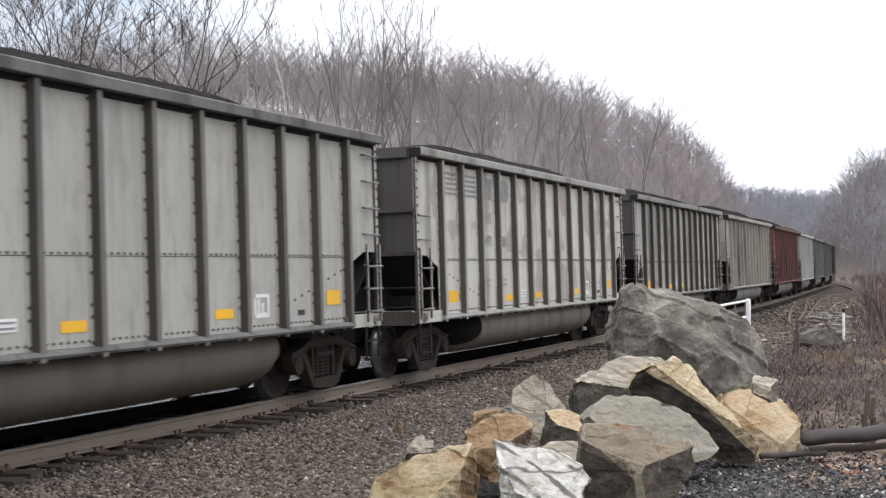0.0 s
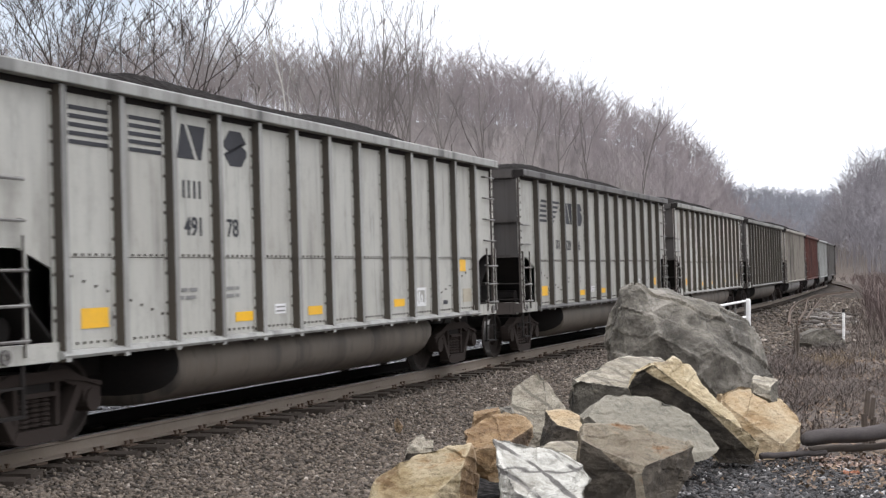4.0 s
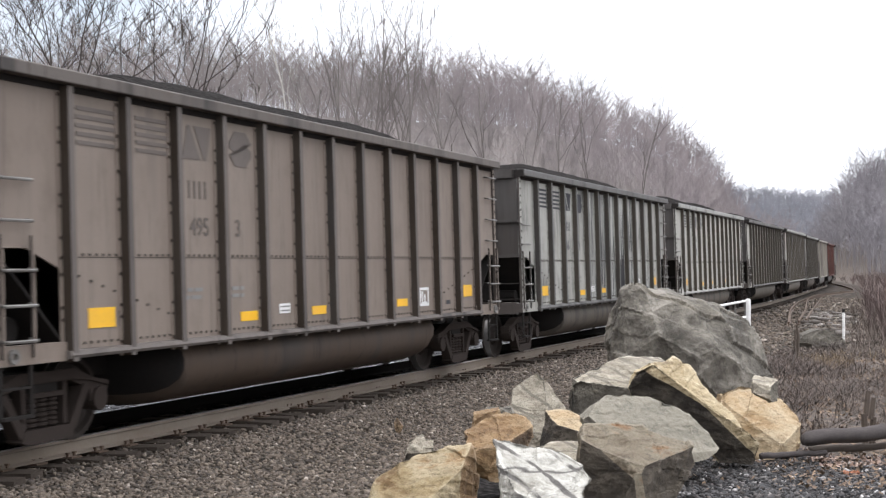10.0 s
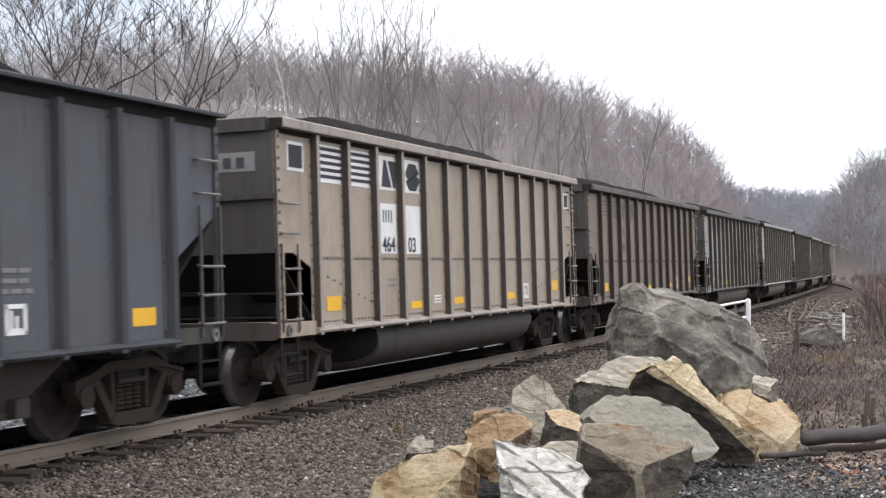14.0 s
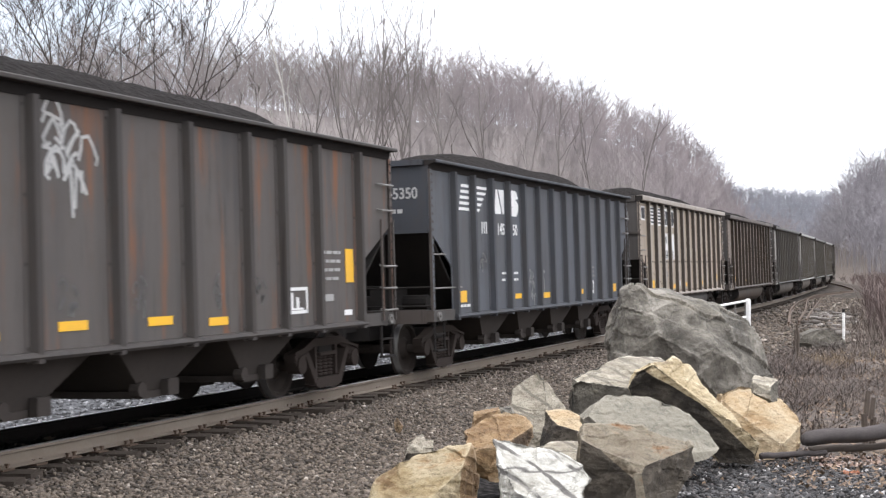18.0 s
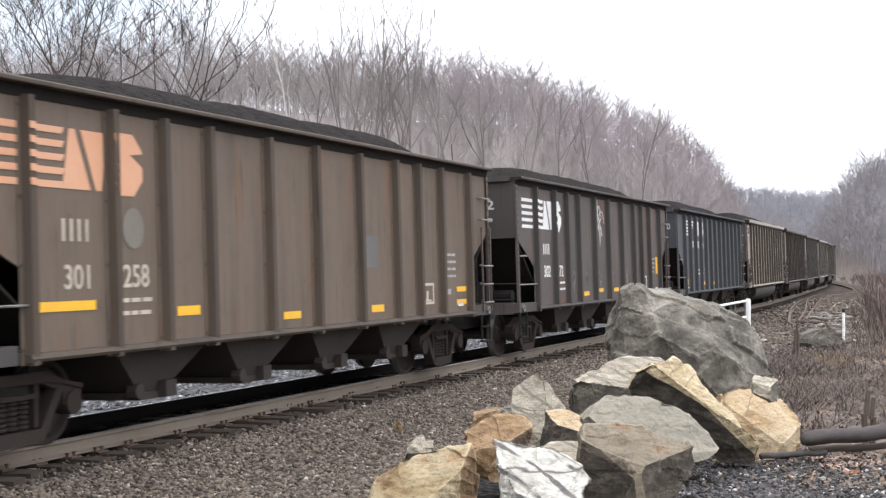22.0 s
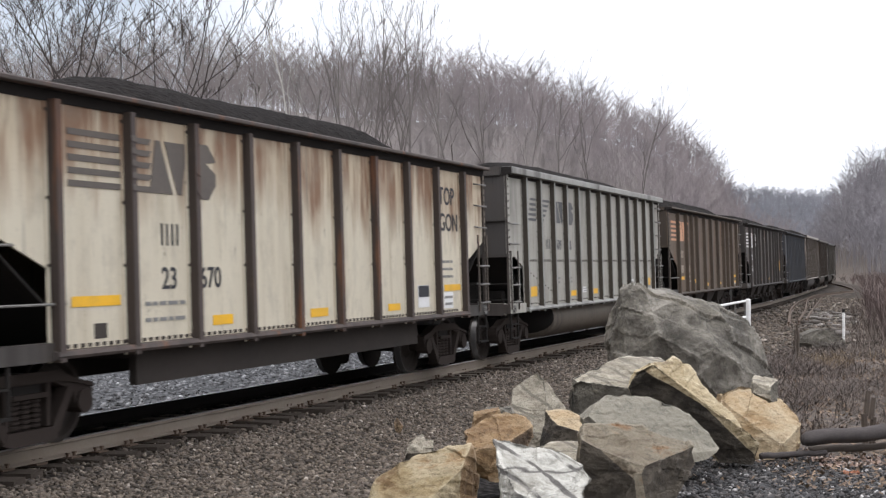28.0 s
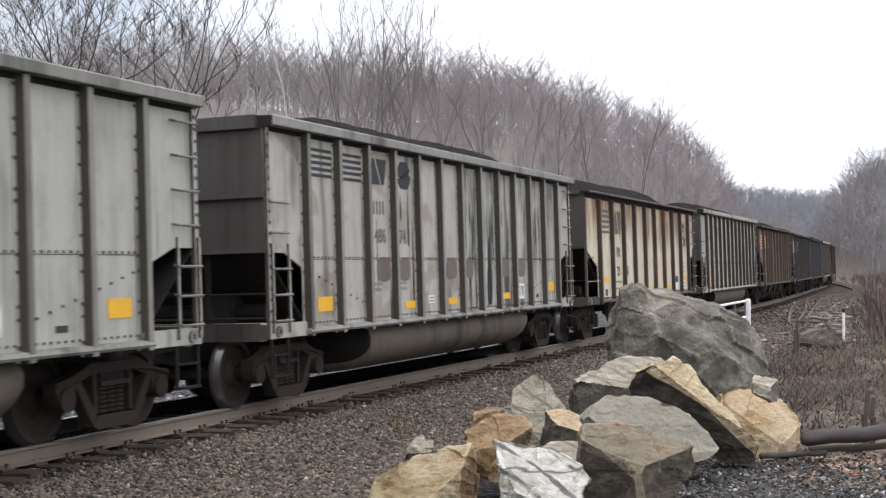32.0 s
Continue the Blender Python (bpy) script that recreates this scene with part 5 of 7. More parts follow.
rd = random.Random(5)
edge = [(1.12 + 0.03 * k, 1.75 + 0.012 * k + rd.uniform(-0.12, 0.22)) for k in range(28)]
bm = bmesh.new()
prism(bm, [(1.12, 1.06), (1.93, 1.06)] + edge[::-1], "y", SHEET_Y - 0.005, SHEET_Y - 0.001)
part("paint_patch", bm, M_BLOT, c2, "black painted-out patch")
for k in range(26):
    x = rd.uniform(-0.9, 2.9)
    top = rd.uniform(2.1, 3.3)
    if min(abs(x - r) for r in GON_RIBS) > 0.14:
        drip(c2, x, top, max(1.07, top - rd.uniform(0.5, 1.9)), rd.uniform(0.02, 0.09), M_BLOT)
for k in range(24):
    x = rd.choice((-3.5, -2.5, 0.6, 1.7, 2.7, 4.8, 1.7)) + rd.uniform(-0.34, 0.34)
    top = rd.uniform(1.7, 3.2)
    if min(abs(x - r) for r in GON_RIBS) > 0.14:
        drip(c10, x, top, max(1.07, top - rd.uniform(0.3, 1.5)), rd.uniform(0.015, 0.07), M_BLOT)
drip(c10, 1.62, 2.45, 1.12, 0.30, M_BLOT)
M_OVAL = plain("brown_patch_paint", (0.17, 0.135, 0.115), 0.7, 0, 0.5, 3.0, 0.02)
for x, rx in ((-3.47, 0.27), (-2.62, 0.24), (-0.45, 0.26), (0.50, 0.19), (2.55, 0.27), (3.60, 0.27)):
    mark_part(c10, "paint_patch", [[(x + rx * math.copysign(abs(math.cos(a * 0.3142)) ** 0.7, math.cos(a * 0.3142)), 1.82 + 0.19 * math.copysign(abs(math.sin(a * 0.3142)) ** 0.7, math.sin(a * 0.3142))) for a in range(20)]], M_OVAL, SHEET_Y - 0.0025)

# ---- rocks beside the track ----
def rock_mat(name, stops, vein=None, seed=0.0, tilt=0.3, layer=3.0):
    m = Nodes(name, 0.88)
    v = m.moved((1.0, 1.0, layer), (seed, seed * 2, 0))
    v.node.inputs["Rotation"].default_value = (0.2, tilt, 0.3)
    n = m.mix(0.5, m.noise(1.3, v, 9, 0.68, 0.5), m.noise(1.1, detail=9, rough=0.66))
    lo, hi = stops[0][0], stops[-1][0]
    stops = [(0.40 + (s - lo) / (hi - lo) * 0.19, c) for s, c in stops]
    col = m.ramp(n, *stops)
    # by curvature: worn edges turn paler, hollows get shade painted in
    wear_shade = m.n.new("ShaderNodeNewGeometry").outputs["Pointiness"]
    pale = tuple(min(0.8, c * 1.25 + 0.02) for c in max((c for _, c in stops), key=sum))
    col = m.mix(m.ramp(wear_shade, (0.51, 0.0), (0.56, 0.75)), col, pale)
    col = m.mix(m.ramp(wear_shade, (0.42, 0.85), (0.49, 0.0)), col, tuple(0.25 * c for c in stops[0][1]))
    col = m.mix(m.ramp(m.noise(7, detail=8, rough=0.7), (0.52, 0.0), (0.66, 0.42)), col, tuple(0.5 * c for c in stops[0][1]))
    crack = m.ramp(m.noise(1.7, v, 4, 0.55, 0.9), (0.488, 0.0), (0.5, 0.4), (0.512, 0.0))
    col = m.mix(crack, col, tuple(0.25 * c for c in stops[0][1]))
    if vein:
        band = m.moved((0.5, 0.5, 3.0), (seed, 0.4, 1.1))
        band.node.inputs["Rotation"].default_value = (0.3, -0.55, 0.2)
        w = m.ramp(m.noise(0.9, band, 3, 0.55, 0.3), (0.470, 0.0), (0.482, 1.0), (0.494, 1.0), (0.506, 0.0))
        # slanting seams that wander and break off
        wave = m.n.new("ShaderNodeTexWave")
        wave.bands_direction = "Z"
        slant = m.moved((1.0, 1.0, 1.0), (seed, 0.1, 0.33))
        slant.node.inputs["Rotation"].default_value = (0.35, -0.62, 0.1)
        m.l.new(slant, wave.inputs["Vector"])
        for key, value in (("Scale", 1.25), ("Distortion", 2.6), ("Detail", 3.0), ("Detail Scale", 1.6), ("Detail Roughness", 0.6)):
            wave.inputs[key].default_value = value
        seam = m.ramp(wave.outputs["Fac"], (0.90, 0.0), (0.965, 1.0))
        w = m.mix(m.ramp(m.noise(2.6, detail=3), (0.36, 0.0), (0.46, 1.0)), w, m.mix(1.0, seam, w, "LIGHTEN"))
        col = m.mix(w, col, vein)
    m.color(col).bump(m.mix(0.5, m.noise(3, v, 10, 0.7), m.noise(18, detail=8, rough=0.7)), 0.9, 0.07)
    return m.mat


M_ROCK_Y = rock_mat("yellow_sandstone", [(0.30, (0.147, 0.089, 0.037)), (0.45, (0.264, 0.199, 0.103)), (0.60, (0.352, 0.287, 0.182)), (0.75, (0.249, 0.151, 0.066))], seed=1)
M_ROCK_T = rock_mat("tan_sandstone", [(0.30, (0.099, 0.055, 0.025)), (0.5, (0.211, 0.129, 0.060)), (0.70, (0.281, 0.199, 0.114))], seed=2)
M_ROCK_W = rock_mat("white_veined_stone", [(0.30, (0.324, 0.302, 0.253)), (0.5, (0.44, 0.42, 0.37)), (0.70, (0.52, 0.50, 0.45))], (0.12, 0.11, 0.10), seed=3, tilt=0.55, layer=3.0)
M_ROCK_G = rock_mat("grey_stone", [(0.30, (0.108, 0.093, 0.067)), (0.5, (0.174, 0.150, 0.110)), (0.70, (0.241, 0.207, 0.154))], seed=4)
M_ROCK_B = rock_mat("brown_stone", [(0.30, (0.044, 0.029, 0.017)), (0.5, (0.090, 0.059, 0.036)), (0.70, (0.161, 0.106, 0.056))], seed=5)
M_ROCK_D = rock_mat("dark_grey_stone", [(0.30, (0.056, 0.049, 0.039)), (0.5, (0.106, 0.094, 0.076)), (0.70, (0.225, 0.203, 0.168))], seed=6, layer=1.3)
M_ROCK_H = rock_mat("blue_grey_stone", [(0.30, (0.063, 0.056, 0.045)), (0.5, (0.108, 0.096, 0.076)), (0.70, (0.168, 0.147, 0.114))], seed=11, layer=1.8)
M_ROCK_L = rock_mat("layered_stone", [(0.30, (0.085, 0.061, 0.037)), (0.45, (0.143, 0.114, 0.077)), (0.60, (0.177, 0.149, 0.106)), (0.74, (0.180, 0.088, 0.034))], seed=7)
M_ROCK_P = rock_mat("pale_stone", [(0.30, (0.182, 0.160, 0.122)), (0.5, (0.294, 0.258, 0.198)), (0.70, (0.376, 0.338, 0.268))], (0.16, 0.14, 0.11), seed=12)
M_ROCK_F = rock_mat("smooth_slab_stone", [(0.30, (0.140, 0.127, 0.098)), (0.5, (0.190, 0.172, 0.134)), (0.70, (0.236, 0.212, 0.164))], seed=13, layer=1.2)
# these two carry the shade of rock fronts and undersides in their colour
M_ROCK_K = rock_mat("shaded_dark_break", [(0.30, (0.024, 0.020, 0.015)), (0.5, (0.051, 0.041, 0.031)), (0.70, (0.094, 0.078, 0.059))], seed=14)
M_ROCK_U = rock_mat("shaded_brown_break", [(0.30, (0.032, 0.024, 0.018)), (0.5, (0.057, 0.045, 0.032)), (0.70, (0.087, 0.071, 0.052))], seed=15)
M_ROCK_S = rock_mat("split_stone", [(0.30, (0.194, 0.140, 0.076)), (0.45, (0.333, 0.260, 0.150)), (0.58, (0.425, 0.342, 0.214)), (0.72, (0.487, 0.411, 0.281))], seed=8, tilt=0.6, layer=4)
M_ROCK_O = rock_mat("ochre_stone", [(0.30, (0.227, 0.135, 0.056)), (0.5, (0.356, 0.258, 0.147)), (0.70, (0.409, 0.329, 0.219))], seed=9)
L_Y, L_T = "large mottled yellow sandstone boulder in the pile", "tan broken sandstone block"
L_W, L_P = "white boulder with dark slanting veins", "pale grey peaked boulder on the pile"
L_B, L_D = "squared stone with dark front and ochre top", "dark grey broken boulder in the pile"
L_S, L_L = "flat pale grey slab leaning on the pile", "layered buff and orange block on the cinders"
L_C, L_O = "split slab with cream top and dark flank", "ochre and cream boulder beside the logs"
L_K, L_M = "small grey stone lying loose", "small dark grey stone block"
L_BIG = "huge dark grey boulder with a ridged back"


def rock(name, mat, label, place, depth, profile, seed, tip=0.0, concave=False, splits=(), breaks=(), rugged=1.3):
    """A quarried rock: an outline carried back through its depth, split along flat planes and worn at the edges."""
    rng = random.Random(seed)
    bm = bmesh.new()
    prism(bm, profile, "y", -depth / 2, depth / 2)
    bmesh.ops.recalc_face_normals(bm, faces=bm.faces)
    wide = max(p[0] for p in profile) - min(p[0] for p in profile)
    size = (wide + depth) / 2
    side = 0.25 if concave else 0.6
    for n, at_, *kind in splits:
        res = bmesh.ops.bisect_plane(bm, geom=bm.verts[:] + bm.edges[:] + bm.faces[:], plane_co=at_, plane_no=Vector(n).normalized(), clear_outer=True)
        rim = [g for g in res["geom_cut"] if isinstance(g, bmesh.types.BMEdge)]
        if rim:
            for face in bmesh.ops.contextual_create(bm, geom=rim)["faces"]:
                face.material_index = kind[0] if kind else 0
    cuts = [((rng.uniform(-side, side), -rng.uniform(0.7, 1.0), rng.uniform(-side, side)), rng.uniform(0.02, 0.07)) for _ in range(4 if splits else 8)]
    cuts += [((rng.uniform(-side, side), rng.uniform(0.5, 1.0), rng.uniform(-0.1, side)), rng.uniform(0.06, 0.16)) for _ in range(4)]
    for n, cut in cuts:
        n = Vector(n).normalized()
        far = max(v.co.dot(n) for v in bm.verts)
        near = min(v.co.dot(n) for v in bm.verts)
        res = bmesh.ops.bisect_plane(bm, geom=bm.verts[:] + bm.edges[:] + bm.faces[:], plane_co=n * (far - cut * (far - near)), plane_no=n, clear_outer=True)
        rim = [g for g in res["geom_cut"] if isinstance(g, bmesh.types.BMEdge)]
        if rim:
            bmesh.ops.contextual_create(bm, geom=rim)
    bmesh.ops.triangulate(bm, faces=bm.faces)
    for _ in range(7):
        long = [e for e in bm.edges if e.calc_length() > max(0.032, size * 0.024)]
        if not long or len(bm.faces) > 24000:
            break
        bmesh.ops.subdivide_edges(bm, edges=long, cuts=1)
        bmesh.ops.triangulate(bm, faces=bm.faces)
    bmesh.ops.recalc_face_normals(bm, faces=bm.faces)
    bm.normal_update()
    off = Vector((seed * 3.1, 0, seed))
    bed = Vector((rng.uniform(-0.7, 0.7), rng.uniform(-0.5, 0.5), 1)).normalized()
    joint = Vector((1, rng.uniform(-0.6, 0.6), rng.uniform(-0.5, 0.5))).normalized()
    steps = [rng.uniform(-1, 1) for _ in range(97)]
    h1, h2 = size * 0.13, size * 0.34
    for v in bm.verts:
        wob = noise.noise(v.co * (1.4 / size) + off)
        layer = math.floor(v.co.dot(bed) / h1 + 1.3 * wob)
        block = math.floor(v.co.dot(joint) / h2 + 0.9 * noise.noise(v.co * (1.1 / size) - off))
        d = (steps[(layer * 7 + block * 31) % 97] * 0.008 + steps[(block * 13 + 5) % 97] * 0.011) * size
        d *= rugged
        d += wob * 0.022 * size * rugged - abs(noise.noise(v.co * (4.2 / size) + off * 2)) * 0.024 * size * rugged - abs(noise.noise(v.co * 4.0 + off)) * 0.014 * rugged + noise.noise(v.co * 11 + off) * 0.012 + noise.noise(v.co * 28 + off) * 0.005
        v.co += v.normal * d
    me = finish(name, bm, [mat, *breaks])
    ob = new(name, me)
    ob.matrix_basis = pose(*place, tip)
    return tagged(ob, label, "rock", "rocks of the pile")


ROCKS = [
    ("yellow_boulder", M_ROCK_Y, L_Y, (-0.08, 13.68, -0.56), 0.75, [(-0.72, 0.00), (-0.63, 0.26), (-0.44, 0.42), (-0.06, 0.63), (0.17, 0.76), (0.38, 0.77), (0.45, 0.63), (0.44, 0.30), (0.41, 0.00)]),
    ("tan_boulder", M_ROCK_T, L_T, (0.62, 14.50, -0.35), 0.6, [(-0.37, 0.24), (-0.39, 0.47), (-0.17, 0.62), (0.10, 0.75), (0.17, 0.75), (0.30, 0.59), (0.33, 0.44), (0.24, 0.29), (0.07, 0.00), (-0.29, 0.00)]),
    ("tan_stone", M_ROCK_T, L_T, (0.52, 15.30, -0.08), 0.4, [(-0.22, 0.00), (-0.18, 0.33), (0.11, 0.38), (0.15, 0.25), (0.14, 0.00)]),
    ("white_boulder", M_ROCK_W, L_W, (0.92, 13.15, -0.47), 0.7, [(-0.38, 0.00), (-0.36, 0.29), (-0.41, 0.61), (-0.45, 0.69), (-0.34, 0.70), (-0.09, 0.63), (0.23, 0.55), (0.44, 0.42), (0.53, 0.30), (0.44, 0.23), (0.39, 0.00)]),
    ("peaked_boulder", M_ROCK_P, L_P, (1.20, 16.20, -0.48), 0.6, [(-0.34, 0.00), (-0.40, 0.92), (-0.08, 1.11), (0.06, 0.99), (0.25, 0.76), (0.29, 0.56), (0.22, 0.00)]),
    ("brown_stone", M_ROCK_O, L_B, (1.30, 15.15, -0.18), 0.5, [(-0.24, 0.03), (-0.22, 0.43), (-0.14, 0.56), (0.22, 0.41), (0.23, 0.22), (0.15, 0.00)]),
    ("grey_boulder", M_ROCK_H, L_D, (2.33, 17.90, -0.62), 0.8, [(-0.73, 0.00), (-0.68, 1.12), (-0.47, 1.23), (-0.29, 1.36), (0.11, 1.37), (0.54, 1.27), (0.76, 0.98), (0.76, 0.00)]),
    ("flat_slab", M_ROCK_F, L_S, (2.44, 15.95, -0.41), 1.1, [(-0.81, 0.51), (-0.59, 0.72), (-0.49, 0.79), (-0.24, 0.77), (0.21, 0.69), (0.47, 0.54), (0.66, 0.35), (0.73, 0.20), (0.59, 0.10), (0.21, 0.00), (-0.75, 0.00)]),
    ("layered_block", M_ROCK_L, L_L, (2.02, 14.30, -0.64), 0.8, [(-0.60, 0.52), (-0.57, 0.81), (-0.53, 0.85), (-0.08, 0.88), (0.38, 0.72), (0.58, 0.66), (0.61, 0.46), (0.52, 0.35), (0.35, 0.03), (-0.08, 0.00), (-0.55, 0.06)]),
    ("split_slab", M_ROCK_S, L_C, (3.08, 16.95, -0.56), 0.7, [(-0.77, 0.93), (-0.70, 1.13), (-0.50, 1.24), (-0.29, 1.24), (-0.12, 1.35), (0.09, 1.10), (0.23, 0.86), (0.47, 0.65), (0.64, 0.41), (0.78, 0.28), (0.71, 0.00), (0.33, 0.00), (0.06, 0.38), (-0.22, 0.55), (-0.70, 0.69)]),
    ("ochre_boulder", M_ROCK_O, L_O, (4.20, 18.05, -0.63), 0.9, [(-0.69, 0.00), (-0.55, 0.80), (-0.22, 0.93), (0.14, 0.87), (0.40, 0.66), (0.52, 0.44), (0.47, 0.11), (-0.07, 0.00)]),
    ("perched_stone", M_ROCK_P, L_K, (4.08, 17.35, 0.17), 0.3, [(-0.17, 0.10), (-0.16, 0.29), (-0.12, 0.33), (0.11, 0.34), (0.17, 0.24), (0.14, 0.00), (0.06, -0.02)]),
    ("big_grey_boulder", M_ROCK_D, L_BIG, (3.90, 21.85, -0.50), 1.9, [(-1.30, 0.00), (-1.21, 1.25), (-1.05, 1.70), (-1.06, 1.97), (-0.93, 2.09), (-0.72, 2.05), (-0.62, 1.98), (-0.25, 1.93), (0.02, 1.80), (0.13, 1.79), (0.42, 1.71), (0.60, 1.58), (0.95, 1.46), (1.06, 1.33), (1.26, 1.21), (1.43, 0.82), (1.51, 0.00)]),
    ("small_block", M_ROCK_H, L_M, (1.26, 14.80, -0.35), 0.4, [(-0.44, 0.00), (-0.38, 0.31), (-0.05, 0.39), (0.26, 0.36), (0.32, 0.24), (0.29, 0.00)]),
    ("grey_stone", M_ROCK_P, L_K, (-0.25, 15.05, -0.24), 0.3, [(-0.17, 0.00), (-0.13, 0.19), (0.01, 0.27), (0.15, 0.24), (0.15, 0.00)]),
    ("small_stone", M_ROCK_B, L_K, (-0.52, 15.86, -0.06), 0.12, [(-0.05, 0.15), (-0.01, 0.20), (0.07, 0.09), (0.02, 0.00), (-0.03, 0.02)]),
    ("dark_stone", M_ROCK_D, L_M, (0.61, 15.65, -0.04), 0.3, [(-0.22, 0.22), (-0.12, 0.31), (0.17, 0.33), (0.21, 0.22), (0.14, 0.00), (-0.18, 0.00)]),
]


TIP = {"peaked_boulder": -6, "perched_stone": -8}
# flat breaks of the larger rocks: outward direction and a point on the break
SPLITS = {
    "layered_block": [((0.08, -0.44, 0.90), (0, 0.4, 0.88)), ((-0.62, -0.78, -0.06), (-0.16, -0.34, 0.4), 1), ((0.55, -0.83, 0.08), (0.05, -0.36, 0.4), 2)],
    "flat_slab": [((0.16, -0.52, 0.84), (0, 0.5, 0.76)), ((-0.7, -0.7, 0.1), (-0.55, -0.3, 0.3), 1), ((0.2, -0.95, -0.2), (0, -0.48, 0.2), 1)],
    "split_slab": [((0.46, -0.50, 0.73), (0.05, 0.22, 1.10)), ((-0.42, -0.80, -0.42), (-0.15, -0.12, 0.80), 1)],
    "brown_stone": [((0.12, -0.45, 0.88), (0, 0.25, 0.54)), ((-0.25, -0.96, -0.08), (0, -0.17, 0.2), 1), ((-0.9, -0.4, 0.1), (-0.17, 0, 0.2), 1)],
    "grey_boulder": [((0.0, -0.45, 0.89), (0, 0.4, 1.34), 1), ((-0.25, -0.97, -0.05), (-0.2, -0.3, 0.5)), ((0.5, -0.85, 0.1), (0.3, -0.3, 0.6))],
    "big_grey_boulder": [((-0.30, -0.93, -0.2), (-0.45, -0.72, 1.0)), ((0.3, -0.93, -0.1), (0.5, -0.70, 1.0)), ((0.3, -0.42, 0.86), (-0.8, -0.35, 2.02), 1), ((-0.85, -0.5, 0.1), (-1.05, -0.4, 1.0)), ((0.55, -0.62, 0.56), (1.0, -0.4, 1.15)), ((-0.55, -0.80, 0.25), (-0.75, -0.6, 1.35)), ((0.62, -0.78, -0.05), (0.82, -0.62, 0.7)), ((0.05, -0.90, 0.44), (0.3, -0.66, 1.35))],
    "yellow_boulder": [((-0.35, -0.50, 0.78), (0, 0.3, 0.66)), ((0.25, -0.95, 0.15), (0.1, -0.3, 0.3)), ((0.9, -0.4, 0.05), (0.36, 0, 0.3), 1)],
    "white_boulder": [((0.28, -0.62, 0.73), (0, 0.22, 0.62)), ((-0.75, -0.62, 0.2), (-0.32, -0.2, 0.4))],
    "tan_boulder": [((-0.1, -0.5, 0.85), (0, 0.25, 0.70)), ((0.55, -0.82, 0.05), (0.12, -0.22, 0.3), 1)],
    "peaked_boulder": [((-0.30, -0.86, 0.40), (-0.1, 0.02, 1.0)), ((0.70, -0.62, 0.35), (0.03, 0.0, 0.98))],
    "ochre_boulder": [((0.22, -0.62, 0.75), (0, 0.3, 0.86)), ((-0.4, -0.9, 0.05), (-0.1, -0.38, 0.4)), ((0.7, -0.7, 0.1), (0.35, -0.2, 0.4))],
    "perched_stone": [((0.0, -0.5, 0.86), (0, 0.12, 0.33)), ((-0.55, -0.83, 0.05), (-0.08, -0.12, 0.15)), ((0.75, -0.65, 0.0), (0.05, -0.12, 0.15), 1)],
    "small_block": [((0.0, -0.45, 0.89), (0, 0.2, 0.38), 1)],
    "grey_stone": [((0.0, -0.55, 0.83), (0, 0.1, 0.26)), ((0.0, -0.98, -0.1), (0, -0.1, 0.1), 1)],
}
# stone colours of the breaks, with front shade and top light painted in
BREAKS = {"layered_block": [M_ROCK_U, M_ROCK_U], "flat_slab": [M_ROCK_H], "split_slab": [M_ROCK_K], "brown_stone": [M_ROCK_K], "grey_boulder": [M_ROCK_P], "big_grey_boulder": [M_ROCK_H],
          "yellow_boulder": [M_ROCK_T], "tan_boulder": [M_ROCK_B], "small_block": [M_ROCK_P], "grey_stone": [M_ROCK_K], "perched_stone": [M_ROCK_H]}
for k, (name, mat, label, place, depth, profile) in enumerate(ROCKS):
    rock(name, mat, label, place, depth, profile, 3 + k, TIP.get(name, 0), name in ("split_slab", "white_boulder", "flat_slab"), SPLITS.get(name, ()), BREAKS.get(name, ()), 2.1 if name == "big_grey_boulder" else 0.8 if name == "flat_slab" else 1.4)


# ---- trees ----
M_BARK = plain("grey_bark", (0.066, 0.055, 0.050), 0.9, 0, 0.5, 3, 0.4, (0.06, 0.05, 0.045))
M_STEM = plain("brown_bark", (0.17, 0.15, 0.14), 0.9, 0, 0.5, 3, 0.4, (0.10, 0.087, 0.08))
M_BIRCH = plain("pale_bark", (0.45, 0.425, 0.39), 0.85, 0, 0.6, 4, 0.3, (0.15, 0.13, 0.11))


def wood_mat(name, a, b, patch=0.09, soft=False):
    """Bark of many stems, with drifts of darker and greyer trees."""
    m = Nodes(name, 0.95)
    col = m.mix(m.rand("island"), a, b)
    drift = m.ramp(m.noise(patch, detail=5, rough=0.7), (0.38, 0.0), (0.62, 1.0))
    dark = m.mix(1.0, col, (0.70, 0.69, 0.71), "MULTIPLY")
    m.color(m.mix(drift, dark, col))
    if soft:
        # a twig is round: its shading leans to the open sky whichever way its sliver faces
        geo = m.n.new("ShaderNodeNewGeometry").outputs["Normal"]
        lean = m.n.new("ShaderNodeVectorMath")
        lean.operation = "MULTIPLY_ADD"
        m.l.new(geo, lean.inputs[0])
        lean.inputs[1].default_value, lean.inputs[2].default_value = (0.25, 0.25, 0.25), (0.0, -0.35, 0.75)
        unit = m.n.new("ShaderNodeVectorMath")
        unit.operation = "NORMALIZE"
        m.l.new(lean.outputs["Vector"], unit.inputs[0])
        m.l.new(unit.outputs["Vector"], m.bsdf.inputs["Normal"])
        m.bsdf.inputs["Specular IOR Level"].default_value = 0.0
    return m.mat


